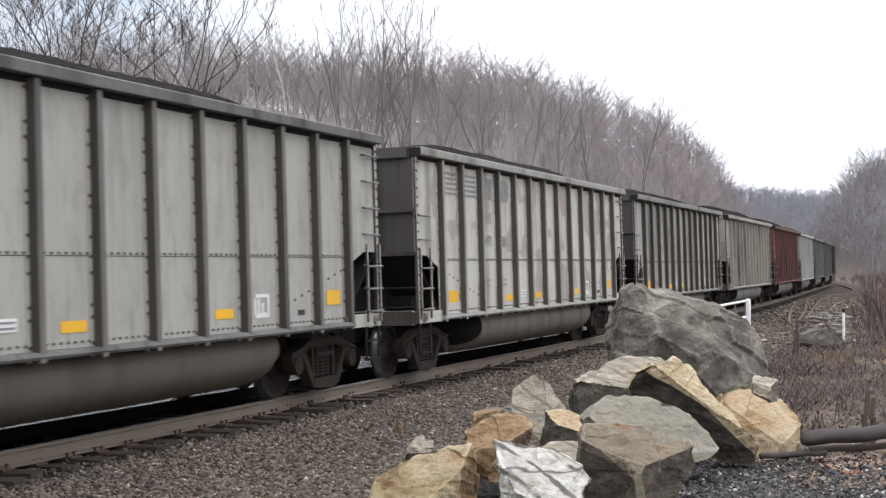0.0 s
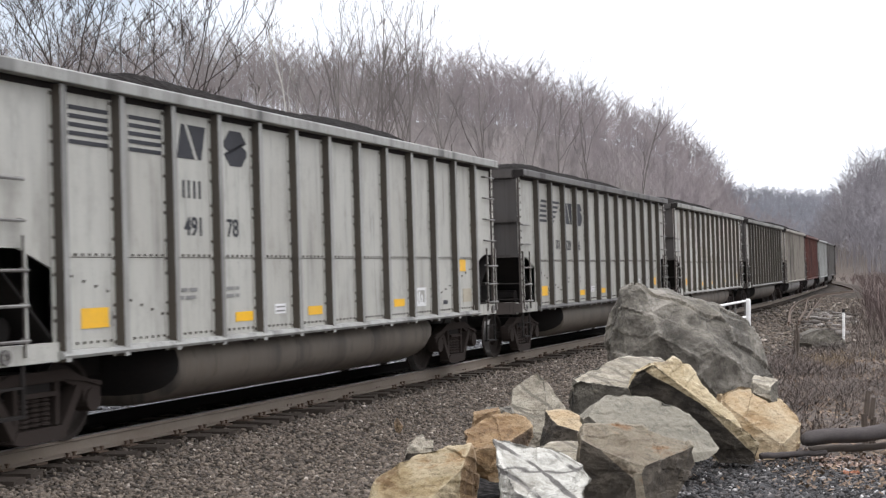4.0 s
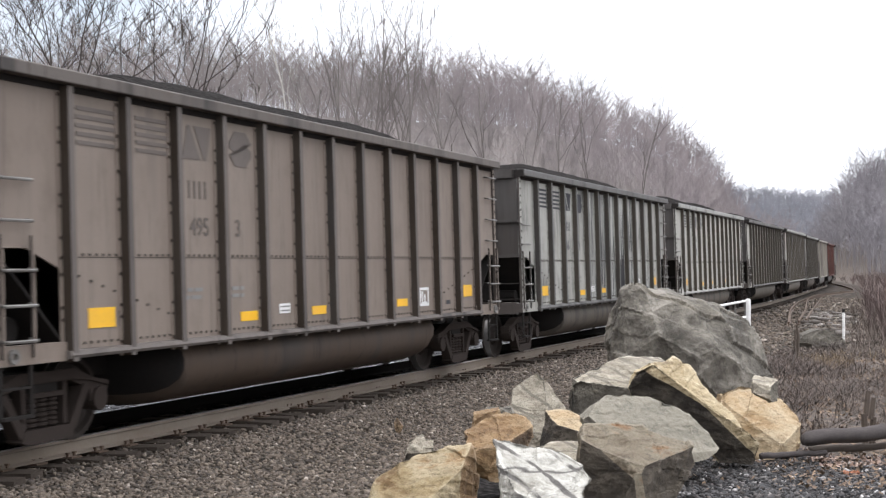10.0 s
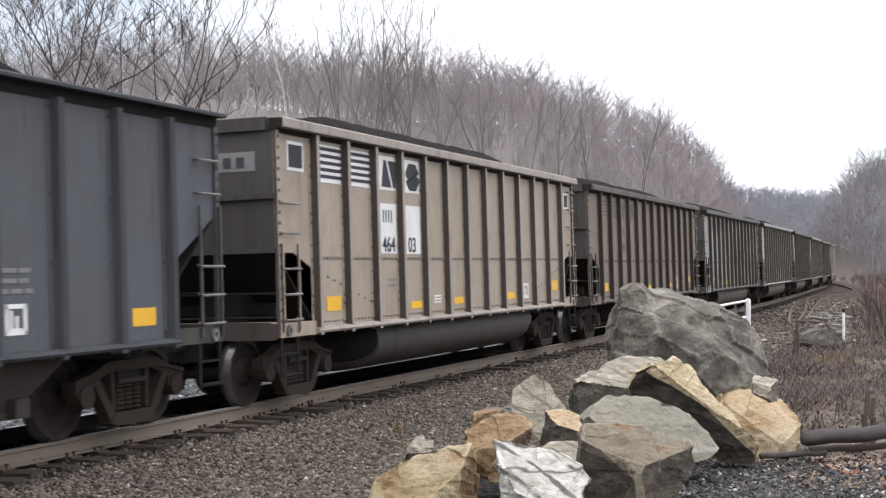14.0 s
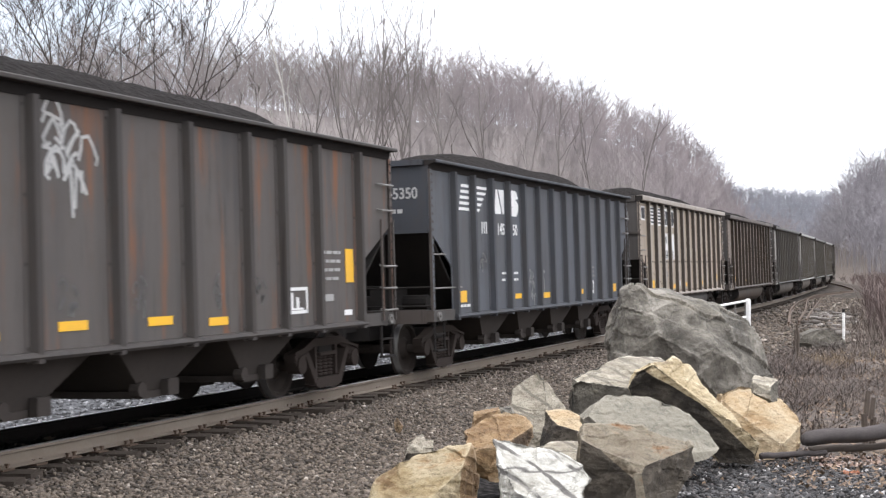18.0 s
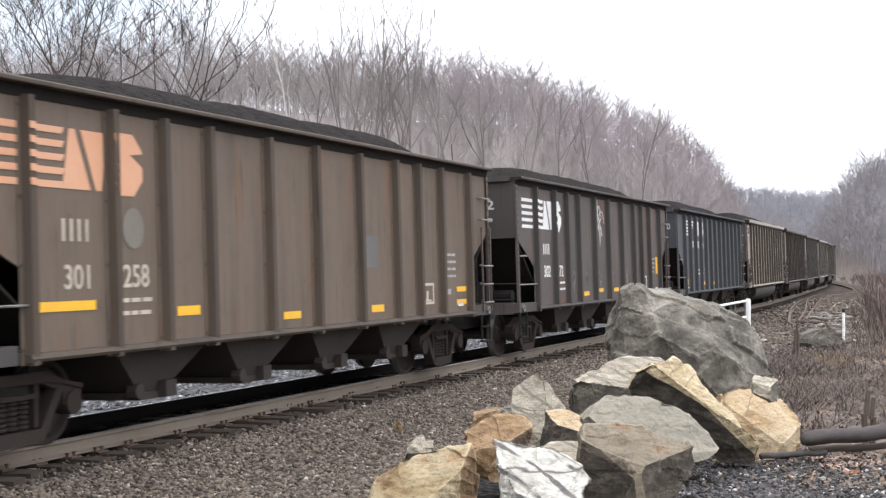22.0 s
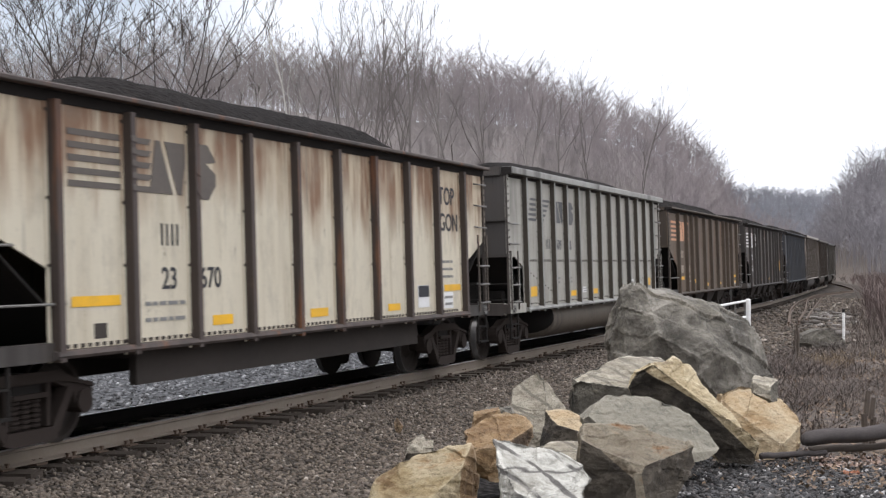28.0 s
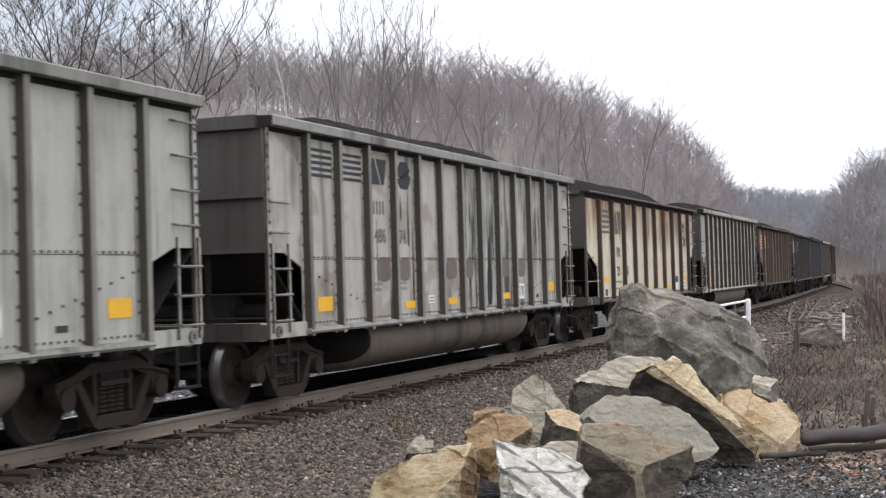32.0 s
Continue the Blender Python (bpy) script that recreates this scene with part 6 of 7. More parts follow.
M_TWIG = wood_mat("bare_twigs", (0.265, 0.234, 0.220), (0.330, 0.292, 0.275), soft=True)
M_TWIG_R = wood_mat("reddish_twigs", (0.280, 0.242, 0.238), (0.345, 0.300, 0.295), soft=True)
# far woods: distance haze is mixed into these two twig colours
M_TWIG_F = wood_mat("haze_greyed_twigs", (0.235, 0.217, 0.223), (0.290, 0.269, 0.277), soft=True)
M_TWIG_H = wood_mat("haze_painted_twigs", (0.265, 0.264, 0.285), (0.31, 0.31, 0.333), soft=True)


def grow(rng, height, lean=0.08, spread=0.5, levels=4, kids=(3, 5), taper=0.65, start=0.3, lean_to=None, reach=1.0, fine=False, fork=()):
    """Limbs of a bare tree as rows of start, end, start radius, end radius and level."""
    segs = []
    count = [0]

    def limb(p, d, length, r, level, own=0):
        if level == 1:
            count[0] += 1
            own = count[0]
        n = (5, 7, 5, 4, 3, 3)[level] if fine else 5 if level == 0 else 3
        bend = (0.12 if level == 0 else 0.26) if fine else (0.09 if level == 0 else 0.27)
        up_ = 0.05 if fine and level else 0.0
        ps = [p]
        for i in range(n):
            d2 = (d + Vector((rng.uniform(-1, 1), rng.uniform(-1, 1), rng.uniform(-0.4, 0.6))) * bend + Vector((0, 0, up_))).normalized()
            q = ps[-1] + d2 * length / n
            r2 = r * (1 - (i + 1) / n * (1 - (0.45 if level == 0 else 0.3)))
            segs.append((ps[-1], q, r * (1 - i / n * (1 - (0.45 if level == 0 else 0.3))), r2, level, own))
            ps.append(q)
            d = d2
        if level == 0 and fork:
            for out, up, far in fork:
                tip = ps[-1].lerp(ps[-2], rng.uniform(0, 0.8))
                limb(tip, Vector((out, rng.uniform(-0.35, 0.35), up)).normalized(), far, r * rng.uniform(0.42, 0.6), 1)
            return
        if level >= levels:
            return
        k = rng.randint(*kids) + (2 if level == 0 else 0)
        for j in range(k):
            f = start + (1 - start) * (j + rng.random()) / k if level == 0 else 0.25 + 0.75 * (j + rng.random()) / k
            i = min(n - 1, int(f * n))
            at_ = ps[i].lerp(ps[i + 1], f * n - i)
            a = rng.uniform(0, 6.28)
            out = Vector((math.cos(a), math.sin(a), 0))
            up = rng.uniform(0.5, 1.1)
            limb(at_, (out * spread * 1.3 + d * up + Vector((0, 0, 0.25))).normalized(), length * reach * rng.uniform(0.38, 0.62) * (1.15 - 0.45 * f), r * taper * (1 - 0.55 * f), level + 1, own)
        
    a = rng.uniform(0, 6.28)
    d0 = Vector(lean_to).normalized() if lean_to else Vector((math.cos(a) * lean, math.sin(a) * lean, 1)).normalized()
    limb(Vector((0, 0, -0.2)), d0, height, height * 0.0095, 0)
    return segs


def limb_arrays(segs, sides=4, floor_r=0.0):
    """Vertices and triangles of tapered limbs."""
    p = np.array([s[0] for s in segs], float)
    q = np.array([s[1] for s in segs], float)
    r0 = np.maximum(np.array([s[2] for s in segs]), floor_r)
    r1 = np.maximum(np.array([s[3] for s in segs]), floor_r)
    d = q - p
    d /= np.linalg.norm(d, axis=1)[:, None] + 1e-9
    ref = np.where(np.abs(d[:, 2:3]) < 0.9, np.array([[0, 0, 1.0]]), np.array([[1.0, 0, 0]]))
    u = np.cross(d, ref)
    u /= np.linalg.norm(u, axis=1)[:, None]
    w = np.cross(d, u)
    V = np.zeros((len(segs), 2 * sides, 3))
    for k in range(sides):
        a = 6.28319 * k / sides
        off = u * math.cos(a) + w * math.sin(a)
        V[:, k] = p + off * r0[:, None]
        V[:, sides + k] = q + off * r1[:, None]
    f = []
    for k in range(sides):
        j = (k + 1) % sides
        f += [(k, j, sides + j), (k, sides + j, sides + k)]
    f = np.array(f)
    F = (f[None] + (np.arange(len(segs)) * 2 * sides)[:, None, None]).reshape(-1, 3)
    return V.reshape(-1, 3), F


def bare_tree(x, y, height, seed, mat, label, lean_to=None, spread=0.5, levels=4, kids=(3, 4), start=0.3, thick=1.0, reach=1.0, fork=()):
    """A leafless tree near the track: trunk with its main limbs, and a crown of twigs."""
    rng = random.Random(seed)
    segs = grow(rng, height, spread=spread, levels=levels, kids=kids, start=start, lean_to=lean_to, reach=reach, fine=True, fork=fork)
    segs = [(a, b, c * thick, d * thick, l, o) for a, b, c, d, l, o in segs]
    z = float(ground_z([x], [y])[0])
    tree = tagged(new("bare_tree"), label, "tree", "bare trees by the track")
    tree.matrix_basis = pose(x, y, z)
    groups = [("trunk", [s for s in segs if s[4] == 0], 0.02, 7), ("crown", [s for s in segs if s[4] > 1], 0.006, 3)]
    groups += [("limb", [s for s in segs if s[4] == 1 and s[5] == k], 0.011, 5) for k in range(1, 30)]
    for name, sel, floor_r, sides in groups:
        if sel:
            v, f = limb_arrays(sel, sides, floor_r)
            part(name, mesh_np(name, v, f, mat), None, tree)
    return tree


LT = "leafless grey-brown tree on the slope behind the track"
near_trees = [
    # x, y, height of the fork, lean, seed, main limbs: sideways, upward, length
    (-11.6, 33.0, 5.4, (0.02, 0, 1), 5, 1.0, ((0.9, 0.40, 4.0), (0.75, 0.7, 4.2), (0.4, 0.9, 4.0), (1.0, 0.15, 3.0), (0.1, 1, 4))),
    (-10.2, 34.0, 5.6, (0.03, 0, 1), 6, 0.6, ((-0.3, 1.0, 3.8), (0.25, 1.0, 3.6), (0.6, 0.9, 2.8))),
    (-9.05, 33.0, 6.7, (0.06, 0, 1), 8, 1.0, ((-0.6, 0.8, 3.4), (0.05, 1.0, 3.8), (0.45, 0.9, 3.6), (-0.25, 1.0, 3.4), (0.7, 0.6, 2.6))),
    (-9.5, 36.0, 6.2, (-0.02, 0, 1), 9, 0.55, ((-0.35, 1.0, 3.4), (0.3, 1.0, 3.4), (0.05, 1.0, 3.6))),
    (-8.1, 34.0, 5.9, (0.02, 0, 1), 10, 0.55, ((-0.2, 1.0, 3.4), (0.35, 1.0, 3.8), (0.6, 0.8, 3.2))),
    (-7.15, 33.0, 6.2, (0.0, 0, 1), 11, 0.7, ((0.05, 1.0, 4.6), (-0.12, 1.0, 3.8))),
    (-6.95, 33.4, 5.5, (0.02, 0, 1), 12, 1.0, ((0.30, 1.0, 4.6), (0.48, 1.0, 4.8), (0.75, 0.9, 5.0), (0.95, 0.75, 4.4), (1.1, 0.42, 2.6), (0.15, 1.0, 4.0))),
]
for x, y, h, lean, seed, thick, fork in near_trees:
    bare_tree(x, y, h, seed, M_BARK, LT, lean, 0.62, 5, (2, 4), 0.2, 0.95 * thick, 1.12, fork)
bare_tree(-5.4, 49.5, 11.6, 21, M_BIRCH, "slender pale-barked leafless tree on the slope", (-0.02, 0, 1), 0.45, 4, (4, 5), 0.45, 0.45, 0.62)
# single trees that stand out on the skyline of the hill: bearing, height of the tip over the eye per metre, distance
for k, (bear, tip, y) in enumerate(((-0.098, 0.150, 88), (-0.076, 0.176, 84), (-0.059, 0.187, 92), (-0.048, 0.178, 90), (-0.037, 0.188, 95), (-0.027, 0.182, 98), (-0.010, 0.163, 105), (-0.066, 0.180, 88), (-0.043, 0.190, 92), (-0.016, 0.170, 100),
                                    (0.008, 0.160, 120), (0.030, 0.150, 130), (0.060, 0.142, 150), (0.085, 0.139, 160), (0.112, 0.132, 180), (0.14, 0.121, 200))):
    h = tip * y + 1.93 - float(ground_z([bear * y], [y])[0])
    bare_tree(bear * y, y, max(6.0, h * 0.86), 200 + k, M_STEM, "leafless brown-grey tree on the wooded hillside", None, 0.3, 4, (3, 4), 0.35, 0.72, 0.95)


def wood_template(rng, height, twigs, thin, sides=3, spread=0.75, stem=0.7):
    """A light bare tree: a few limbs and a haze of single-triangle twigs."""
    segs = grow(rng, height, spread=spread, levels=1, kids=(4, 5), start=0.25)
    segs = [(s[0], s[1], s[2] * stem, s[3] * stem, *s[4:]) for s in segs]
    v, f = limb_arrays(segs, sides, 0.017 * stem)
    ends = [s for s in segs if s[4] >= 1]
    tv, tf = [], []
    for k in range(twigs):
        s = ends[rng.randrange(len(ends))]
        p = s[0].lerp(s[1], rng.random())
        out = Vector((p.x, p.y, 0))
        out = out.normalized() if out.length > 0.05 else Vector((rng.uniform(-1, 1), rng.uniform(-1, 1), 0))
        d = ((s[1] - s[0]).normalized() * 0.5 + out * 0.30 + Vector((rng.uniform(-1, 1), rng.uniform(-1, 1), rng.uniform(-0.2, 1.3))) * 0.75).normalized()
        L = rng.uniform(0.25, 1.15) * height / 12
        q = p + d * L
        o = d.orthogonal().normalized() * thin
        if rng.random() < 0.5:
            o = d.cross(o)
        b = len(v) + len(tv)
        tv += [tuple(p - o), tuple(p + o), tuple(q)]
        tf.append((b, b + 1, b + 2))
    return np.concatenate([v, np.array(tv)]), np.concatenate([f, np.array(tf)])


def woods(name, label, mat, places, height, seed, twigs, thin=0.02, kinds=9, stem=0.7):
    rng = random.Random(seed)
    nr = np.random.RandomState(seed)
    T = [wood_template(rng, height, twigs, thin, stem=stem) for _ in range(kinds)]
    z = ground_z(places[:, 0], places[:, 1])
    p = np.concatenate([places, z[:, None] - 0.1], 1)
    v, f = scatter([t[0] for t in T], [t[1] for t in T], p, nr.uniform(0.7, 1.25, len(p)), nr, 1.0, False)
    return tagged(new(name, mesh_np(name, v, f, mat)), label, "woods", kind="stuff")


def strip(rng, n, s0, s1, d0, d1):
    s, d = rng.uniform(s0, s1, n), rng.uniform(d0, d1, n)
    x = -5.599 + s * math.sin(TH0) + d * math.cos(TH0)
    y = 13.296 + s * math.cos(TH0) - d * math.sin(TH0)
    m = (x > -0.36 * y - 8) & (x < 0.36 * y + 8)
    return np.stack([x, y], 1)[m]


nr = np.random.RandomState(77)
LW = "leafless brown hillside woods"
woods("hillside_brush", "pale leafless brush on the near hillside", M_TWIG, strip(nr, 1900, 44, 128, -125, -24), 3.7, 46, 360, 0.0075, stem=0.26)
woods("hillside_woods", LW, M_TWIG, strip(nr, 1000, 122, 215, -135, -34), 8.0, 41, 380, 0.013, stem=0.4)
woods("hillside_woods", LW, M_TWIG_R, strip(nr, 1900, 190, 400, -135, -32), 11.2, 42, 280, 0.021, stem=0.5)
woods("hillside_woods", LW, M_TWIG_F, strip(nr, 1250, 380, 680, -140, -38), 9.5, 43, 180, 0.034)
py_ = nr.uniform(190, 560, 2900)
pr = np.stack([py_ * nr.uniform(0.238, 0.385, 2900) + nr.uniform(0, 3, 2900), py_], 1)
pr = pr[off_track(pr[:, 0], pr[:, 1])[1] > 11]
woods("valley_woods", "leafless woods on the valley side, greyed in colour for haze", M_TWIG_F, pr, 11.0, 44, 140, 0.034, stem=0.5)
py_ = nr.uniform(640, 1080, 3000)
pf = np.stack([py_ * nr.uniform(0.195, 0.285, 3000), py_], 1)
woods("distant_woods", "leafless woods on the far ridge, haze painted into their colour", M_TWIG_H, pf, 12.5, 45, 120, 0.075)


# ---- railing, posts, logs and scrap on the verge ----
M_WHITEPAINT = plain("chalky_white_paint", (0.76, 0.75, 0.73), 0.6, 0, 0.3, 6, 0.1, (0.4, 0.37, 0.33))
M_LOG = plain("charred_log", (0.085, 0.073, 0.069), 0.95, 0, 0.7, 5, 0.9, (0.04, 0.037, 0.036))
M_LOGTAN = plain("barkless_log", (0.06, 0.051, 0.045), 0.85, 0, 0.5, 5, 0.4, (0.09, 0.07, 0.055))
M_STAKE = plain("rotten_stake", (0.10, 0.08, 0.066), 0.95, 0, 0.5, 9, 0.5)


def railing():
    """A white pipe handrail over the culvert, with its end post."""
    ob = tagged(new("culvert_railing"), "white painted pipe railing beside the track", "railing")
    pts = [beside(s, 4.25) for s in np.linspace(15.5, 28.2, 8)]
    for z, n in ((0.835, 8), (0.39, 8)):
        bm = bmesh.new()
        for a, b in zip(pts, pts[1:]):
            rod(bm, (a.x, a.y, z), (b.x, b.y, z), 0.032, n=8)
        part("rail_pipe", bm, M_WHITEPAINT, ob)
    for p in pts:
        bm = bmesh.new()
        rod(bm, (p.x, p.y, -0.62), (p.x, p.y, 0.83), 0.022, n=6)
        part("baluster", bm, M_STEELBAR, ob)
    p = beside(28.75, 4.25)
    bm = bmesh.new()
    rod(bm, (p.x, p.y, -0.65), (p.x, p.y, 0.84), 0.075, n=12)
    rod(bm, (p.x, p.y, 0.84), (p.x, p.y, 0.89), 0.075, 0.04, n=12)
    part("end_post", bm, M_WHITEPAINT, ob)


railing()


def marker_post(x, y):
    z = float(ground_z([x], [y])[0])
    ob = tagged(new("marker_post"), "thin white marker post with a black top", "post")
    ob.matrix_basis = pose(x, y, z)
    bm = bmesh.new()
    rod(bm, (0, 0, -0.1), (0, 0, 0.98), 0.045, n=10)
    part("shaft", bm, M_WHITEPAINT, ob)
    bm = bmesh.new()
    rod(bm, (0, 0, 0.98), (0, 0, 1.10), 0.052, n=10)
    part("cap", bm, M_BLACK, ob, "black cap")


marker_post(13.13, 45.0)


def log(name, label, a, b, r, mat, seed):
    """A felled trunk with an uneven round and broken ends."""
    rng = random.Random(seed)
    a, b = Vector(a), Vector(b)
    d = (b - a).normalized()
    u = d.orthogonal().normalized()
    w = d.cross(u)
    bm = bmesh.new()
    rows = []
    n = 60
    for i in range(n + 1):
        c = a.lerp(b, i / n) + Vector((0, 0, 0.35 * r * noise.noise((i * 0.11, seed, 0))))
        rr = r * (1 - 0.25 * i / n) * (0.62 if i == 0 else 0.9 if i == 1 else 1)
        row = []
        for k in range(16):
            g = k * 0.3927
            bark = 1 + 0.16 * noise.noise((2.2 * math.cos(g), 2.2 * math.sin(g), i * 0.10 + seed)) + 0.12 * noise.noise((5 * math.cos(g), 5 * math.sin(g), i * 0.25 + seed)) + rng.uniform(-0.03, 0.03)
            row.append(bm.verts.new(c + (u * math.cos(g) + w * math.sin(g)) * rr * bark))
        rows.append(row)
    for p, q in zip(rows, rows[1:]):
        for k in range(16):
            bm.faces.new((p[k], p[(k + 1) % 16], q[(k + 1) % 16], q[k]))
    bm.faces.new(rows[0][::-1])
    bm.faces.new(rows[-1])
    return tagged(new(name, finish(name, bm, mat, True)), label, "log", "logs by the rocks")


log("log", "dark charred log lying on the verge", (4.50, 17.2, -0.30), (8.6, 18.6, -0.08), 0.094, M_LOG, 1)
log("log", "thin pale barkless log on the cinders", (4.66, 17.45, -0.46), (6.2, 17.85, -0.44), 0.05, M_LOGTAN, 2)
log("log", "short dark branch lying on the cinders", (3.94, 17.1, -0.49), (4.82, 17.28, -0.47), 0.042, M_LOG, 3)


def stake(x, y, h, seed):
    rng = random.Random(seed)
    bm = bmesh.new()
    rod(bm, (0, 0, -0.1), (rng.uniform(-0.04, 0.04), 0, h * 0.6), 0.05, 0.042, n=7)
    rod(bm, (0, 0, h * 0.55), (rng.uniform(-0.05, 0.05), 0.02, h), 0.042, 0.03, n=7)
    ob = tagged(new("stake", finish("stake", bm, M_STAKE)), "dark rotten wooden stake in the brush", "stake", "stakes in the brush")
    ob.matrix_basis = pose(x, y, float(ground_z([x], [y])[0]))


stake(5.85, 19.0, 0.78, 1)
stake(5.98, 19.2, 0.66, 2)
stake(9.75, 38.0, 0.72, 3)
stake(9.45, 36.5, 0.95, 4)


def bent_rail(points, seed):
    bm = bmesh.new()
    pts = [Vector((x, y, float(ground_z([x], [y])[0]) + 0.09)) for x, y in points]
    fine = []
    for i in range(len(pts) - 1):
        p0, p1, p2, p3 = pts[max(i - 1, 0)], pts[i], pts[i + 1], pts[min(i + 2, len(pts) - 1)]
        for k in range(6):
            t = k / 6
            fine.append(0.5 * ((2 * p1) + (p2 - p0) * t + (2 * p0 - 5 * p1 + 4 * p2 - p3) * t * t + (3 * p1 - p0 - 3 * p2 + p3) * t ** 3))
    fine.append(pts[-1])
    rows = []
    for i, p in enumerate(fine):
        d = (fine[min(i + 1, len(fine) - 1)] - fine[max(i - 1, 0)]).normalized()
        n = Vector((d.y, -d.x, 0))
        rows.append([bm.verts.new(p + n * u + Vector((0, 0, v))) for u, v in ((-0.07, -0.09), (0.07, -0.09), (0.012, -0.05), (0.035, 0.05), (0.035, 0.09), (-0.035, 0.09), (-0.035, 0.05), (-0.012, -0.05))])
    for a, b in zip(rows, rows[1:]):
        for k in range(8):
            bm.faces.new((a[k], a[(k + 1) % 8], b[(k + 1) % 8], b[k]))
    bm.faces.new(rows[0][::-1])
    bm.faces.new(rows[-1])
    tagged(new("scrap_rail", finish("scrap_rail", bm, M_PLATE)), "bent rusty scrap rail lying beside the track", "rail", "scrap rails")


bent_rail([(14.1, 56), (17.4, 68.5), (21.6, 82), (27.0, 97)], 1)
bent_rail([(14.9, 57.5), (18.2, 69), (24.2, 90), (33.4, 115)], 2)
bent_rail([(15.6, 59), (19.4, 72), (25.4, 92)], 3)
bent_rail([(33.6, 116), (39.2, 131), (42.5, 148), (45, 165)], 4)

# flat scrap timber and rubble beside the scrap rails
rs = np.random.RandomState(9)
n = 240
px = np.stack([rs.uniform(12.5, 21.5, n), rs.uniform(48, 72, n)], 1)
px = px[(px[:, 0] > 0.264 * px[:, 1]) & (px[:, 0] < 0.300 * px[:, 1])]
bx = np.array([(x, y, z) for x in (-1, 1) for y in (-1, 1) for z in (-1, 1)], float)
slabs = [bx * np.array([0.6, 0.10, 0.07]), bx * np.array([0.35, 0.2, 0.09]), bx * np.array([0.2, 0.22, 0.14])]
_, cube_f = stone_templates(rs, 1)
v, f = scatter(slabs, cube_f, np.concatenate([px, (ground_z(px[:, 0], px[:, 1]) + rs.uniform(0.0, 0.12, len(px)))[:, None]], 1), rs.uniform(0.5, 1.1, len(px)), rs, 0.6, False)
M_SCRAP = stone_mat("bleached_timber", [(0.0, (0.06, 0.05, 0.042)), (0.6, (0.16, 0.138, 0.12)), (1.0, (0.30, 0.272, 0.245))])
tagged(new("scrap_timber", mesh_np("scrap_timber", v, f, M_SCRAP)), "heap of bleached broken ties and rubble", "debris", kind="stuff")
rock("half_buried_boulder", M_ROCK_D, "weathered grey boulder half buried in brush", (11.4, 42.0, -0.65), 1.1, [(-0.75, 0), (-0.5, 0.38), (-0.1, 0.55), (0.4, 0.5), (0.75, 0.2), (0.85, 0)], 71)

# ---- dry brush, weeds and leaves on the verge ----
def stems(places, height, per, spread, seed, width=0.006, droop=0.5):
    """Thin curved stems in clumps."""
    rng = np.random.RandomState(seed)
    n = len(places) * per
    base = np.repeat(places, per, 0)
    zb = ground_z(base[:, 0], base[:, 1])
    h = height * rng.uniform(0.35, 1.15, n)
    a = rng.uniform(0, 6.283, n)
    lean = rng.uniform(0.0, spread, n)
    p0 = np.stack([base[:, 0] + rng.normal(0, 0.10, n), base[:, 1] + rng.normal(0, 0.10, n), zb - 0.03], 1)
    p1 = p0 + np.stack([np.cos(a) * lean * h * 0.4, np.sin(a) * lean * h * 0.4, h * 0.6], 1)
    p2 = p1 + np.stack([np.cos(a) * (lean + droop) * h * 0.5, np.sin(a) * (lean + droop) * h * 0.5, h * 0.4 * (1 - droop * rng.uniform(0, 2, n))], 1)
    segs = [p0, p1, p2]
    b = rng.uniform(0, 6.283, n)
    o = np.stack([np.cos(b), np.sin(b), np.zeros(n)], 1) * width
    V = np.stack([p0 - o, p0 + o, p1 - o * 0.8, p1 + o * 0.8, p2], 1)
    F = np.array([(0, 1, 3), (0, 3, 2), (2, 3, 4)])
    return V.reshape(-1, 3), (F[None] + (np.arange(n) * 5)[:, None, None]).reshape(-1, 3)


M_WEED = wood_mat("dry_weeds", (0.07, 0.055, 0.046), (0.19, 0.15, 0.122), 0.6)
M_REDBRUSH = wood_mat("reddish_brush", (0.085, 0.06, 0.052), (0.17, 0.125, 0.112), 0.3)
M_CANE = wood_mat("bramble_canes", (0.028, 0.021, 0.018), (0.10, 0.075, 0.062))
M_STRAW = wood_mat("straw_grass", (0.16, 0.115, 0.07), (0.28, 0.21, 0.13))
rb = np.random.RandomState(15)


def brush(name, label, mat, x0, x1, y0, y1, n, height, per, spread, seed, width=0.006, keep=None):
    p = np.stack([rb.uniform(x0, x1, n), rb.uniform(y0, y1, n)], 1)
    s, d = off_track(p[:, 0], p[:, 1])
    m = (d > 5.0) & (waves(p[:, 0], p[:, 1], 2.6 + 0.03 * y1, seed) > -0.15)
    if keep is not None:
        m &= keep(p)
    v, f = stems(p[m], height, per, spread, seed, width)
    tagged(new(name, mesh_np(name, v, f, mat)), label, "brush", kind="stuff")


brush("dry_brush", "tangled brown dry weeds and bramble stems", M_WEED, 4.2, 14, 18.4, 40, 1900, 0.30, 16, 3.4, 51, 0.006)
brush("bramble", "dark arching bramble canes", M_CANE, 4.4, 14, 18.6, 42, 900, 0.55, 9, 2.8, 57, 0.007)
brush("dry_brush", "tangled brown dry weeds and bramble stems", M_WEED, 9, 30, 38, 75, 1300, 0.9, 12, 1.0, 52, 0.011, lambda p: p[:, 0] > 0.285 * p[:, 1] + 0.5)
brush("red_brush", "tall reddish-brown leafless brush", M_REDBRUSH, 13.5, 40, 42, 100, 1500, 2.3, 16, 0.6, 53, 0.014, lambda p: p[:, 0] > 0.292 * p[:, 1] + 1.0)
brush("red_brush", "tall reddish-brown leafless brush", M_REDBRUSH, 28, 75, 100, 230, 1500, 1.8, 14, 0.9, 58, 0.02, lambda p: p[:, 0] > 0.272 * p[:, 1] + 1.0)
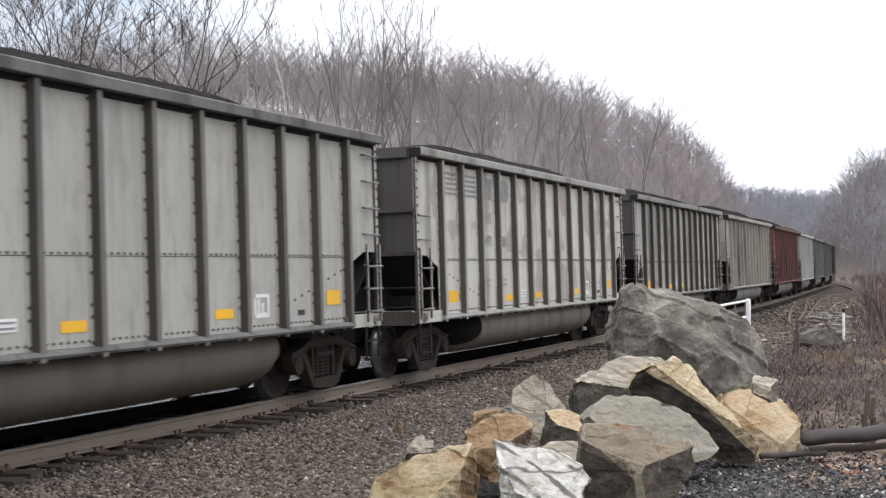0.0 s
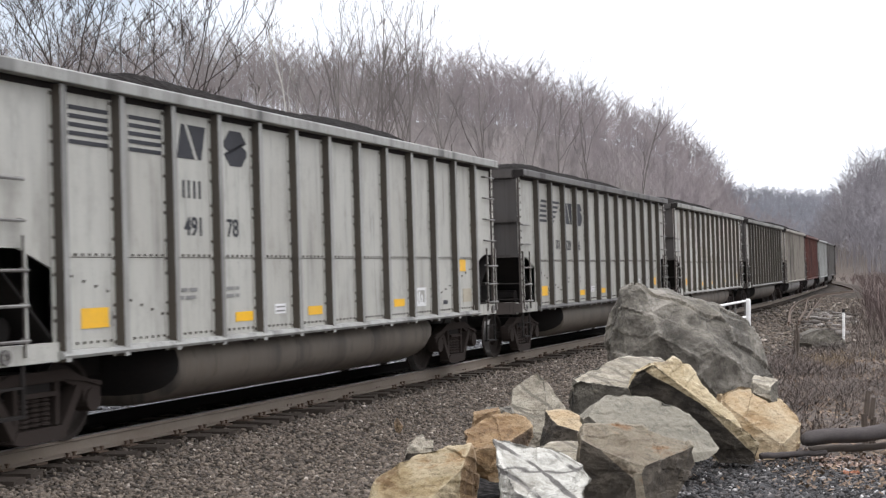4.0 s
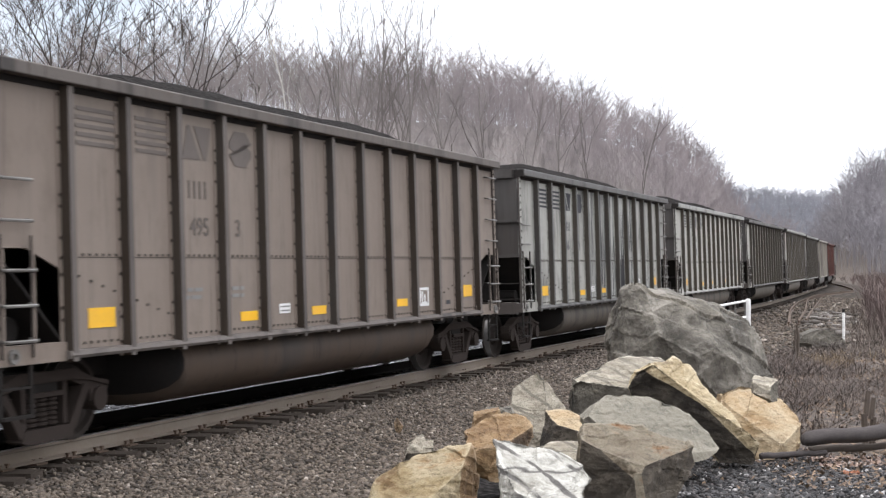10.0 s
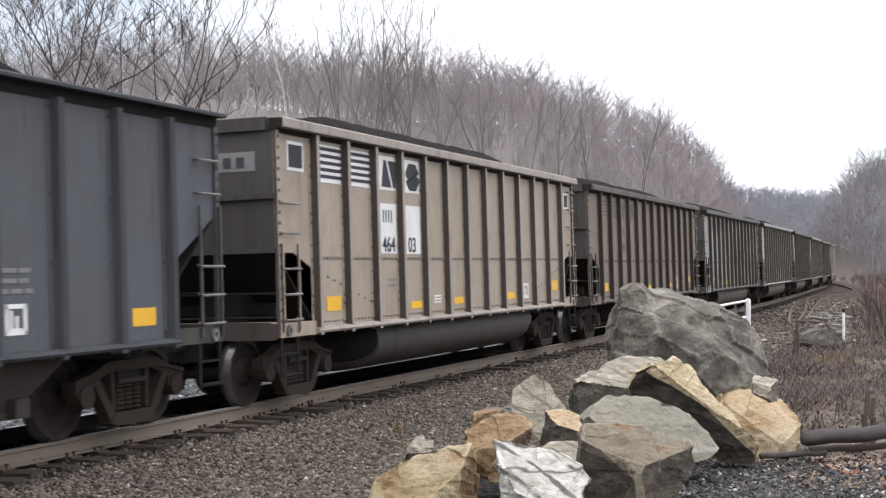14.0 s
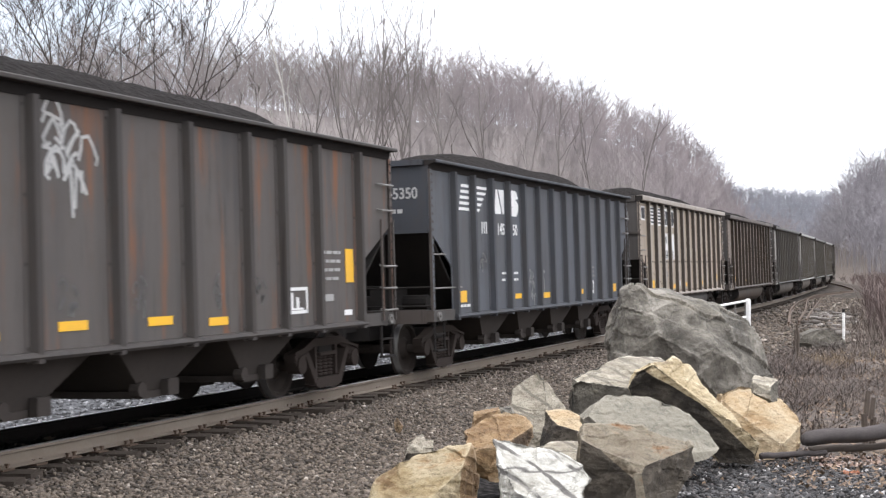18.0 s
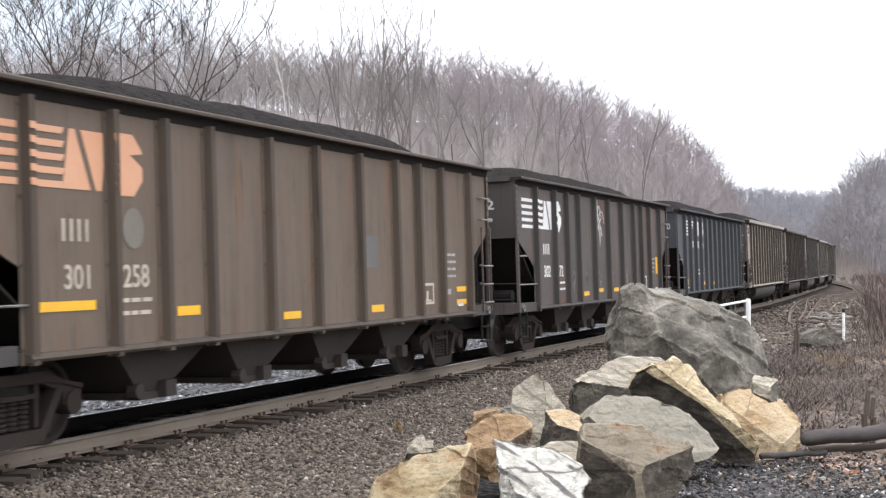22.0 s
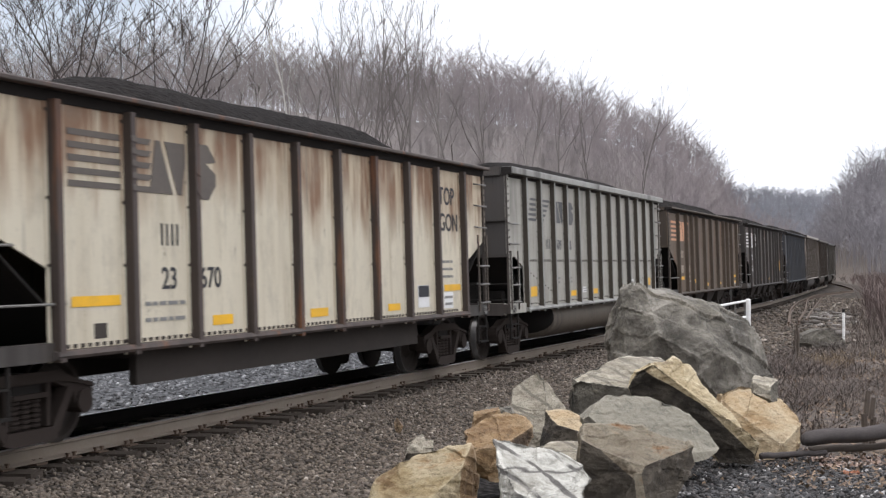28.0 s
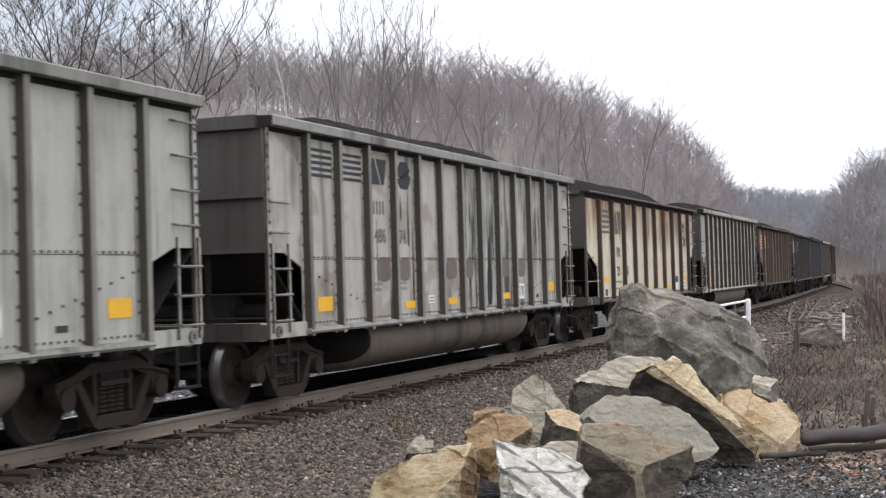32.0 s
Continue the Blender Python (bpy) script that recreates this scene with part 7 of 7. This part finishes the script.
brush("straw_grass", "patch of straw-coloured dead grass", M_STRAW, 9.2, 13, 30, 37, 240, 0.35, 20, 1.0, 54, 0.008)
brush("dry_brush", "tangled brown dry weeds and bramble stems", M_WEED, 3.0, 9, 22.5, 36, 420, 0.42, 10, 2.2, 56, 0.006, lambda p: p[:, 0] > 0.23 * p[:, 1])


def litter(name, label, mat, x0, x1, y0, y1, n, size, seed):
    """Fallen leaves: small bent scraps on the ground."""
    rng = np.random.RandomState(seed)
    p = np.stack([rng.uniform(x0, x1, n), rng.uniform(y0, y1, n)], 1)
    z = ground_z(p[:, 0], p[:, 1]) + 0.02
    leaf = np.array([(-1, 0, 0), (0, -0.5, 0.15), (1, 0, 0.1), (0, 0.5, 0.15)], float)
    v, f = scatter([leaf], np.array([(0, 1, 2), (0, 2, 3)]), np.concatenate([p, z[:, None]], 1), size * rng.uniform(0.5, 1.3, n), rng)
    tagged(new(name, mesh_np(name, v, f, mat)), label, "leaves", kind="stuff")


M_LEAF = wood_mat("fallen_leaves", (0.10, 0.065, 0.042), (0.26, 0.18, 0.115))
M_RUSTLEAF = wood_mat("rust_red_leaves", (0.22, 0.07, 0.03), (0.32, 0.13, 0.065))
litter("fallen_leaves", "scatter of pale brown fallen leaves", M_LEAF, 4.0, 7.0, 15.0, 18.5, 900, 0.05, 61)
litter("fallen_leaves", "scatter of pale brown fallen leaves", M_LEAF, 2.4, 7.0, 11.5, 17, 260, 0.04, 62)
litter("fallen_leaves", "scatter of pale brown fallen leaves", M_LEAF, 4.4, 13.0, 18.0, 36.0, 5000, 0.07, 64)
litter("rust_red_leaves", "small heap of rust-red leaves", M_RUSTLEAF, 4.80, 4.98, 16.3, 16.5, 26, 0.05, 63)
litter("fallen_leaves", "drift of pinkish dry leaves beside the logs", wood_mat("pinkish_leaves", (0.22, 0.145, 0.105), (0.42, 0.31, 0.25)), 4.7, 6.2, 17.0, 17.9, 420, 0.05, 65)


def cinders():
    rng = np.random.RandomState(71)
    n = 15000
    p = np.stack([rng.uniform(1.2, 7.5, n), rng.uniform(11.0, 18.0, n)], 1)
    s, d = off_track(p[:, 0], p[:, 1])
    p = p[d > 4.2]
    sz = 0.030 * rng.uniform(0.4, 1.4, len(p))
    tv, tf = stone_templates(rng)
    v, f = scatter(tv, tf, np.concatenate([p, (ground_z(p[:, 0], p[:, 1]) + sz * 0.2)[:, None]], 1), sz, rng)
    tagged(new("cinders", mesh_np("cinders", v, f, M_CINDER)), "loose blue-black cinders and coal crumbs", "gravel", kind="stuff")


cinders()


# ---- motion ----
def motions():
    for car, centre in TRAIN:
        walk(car, [(t, on_track(centre + rolled(t))) for t in range(33)])
    step = 0.1
    turns = [(k * step, -rolled(k * step) / 0.457) for k in range(321)]
    for car, w, x in WHEELSETS:
        walk(w, [(t, pose(x, 0, 0.457, 0, -math.degrees(a), 0)) for t, a in turns])


motions()
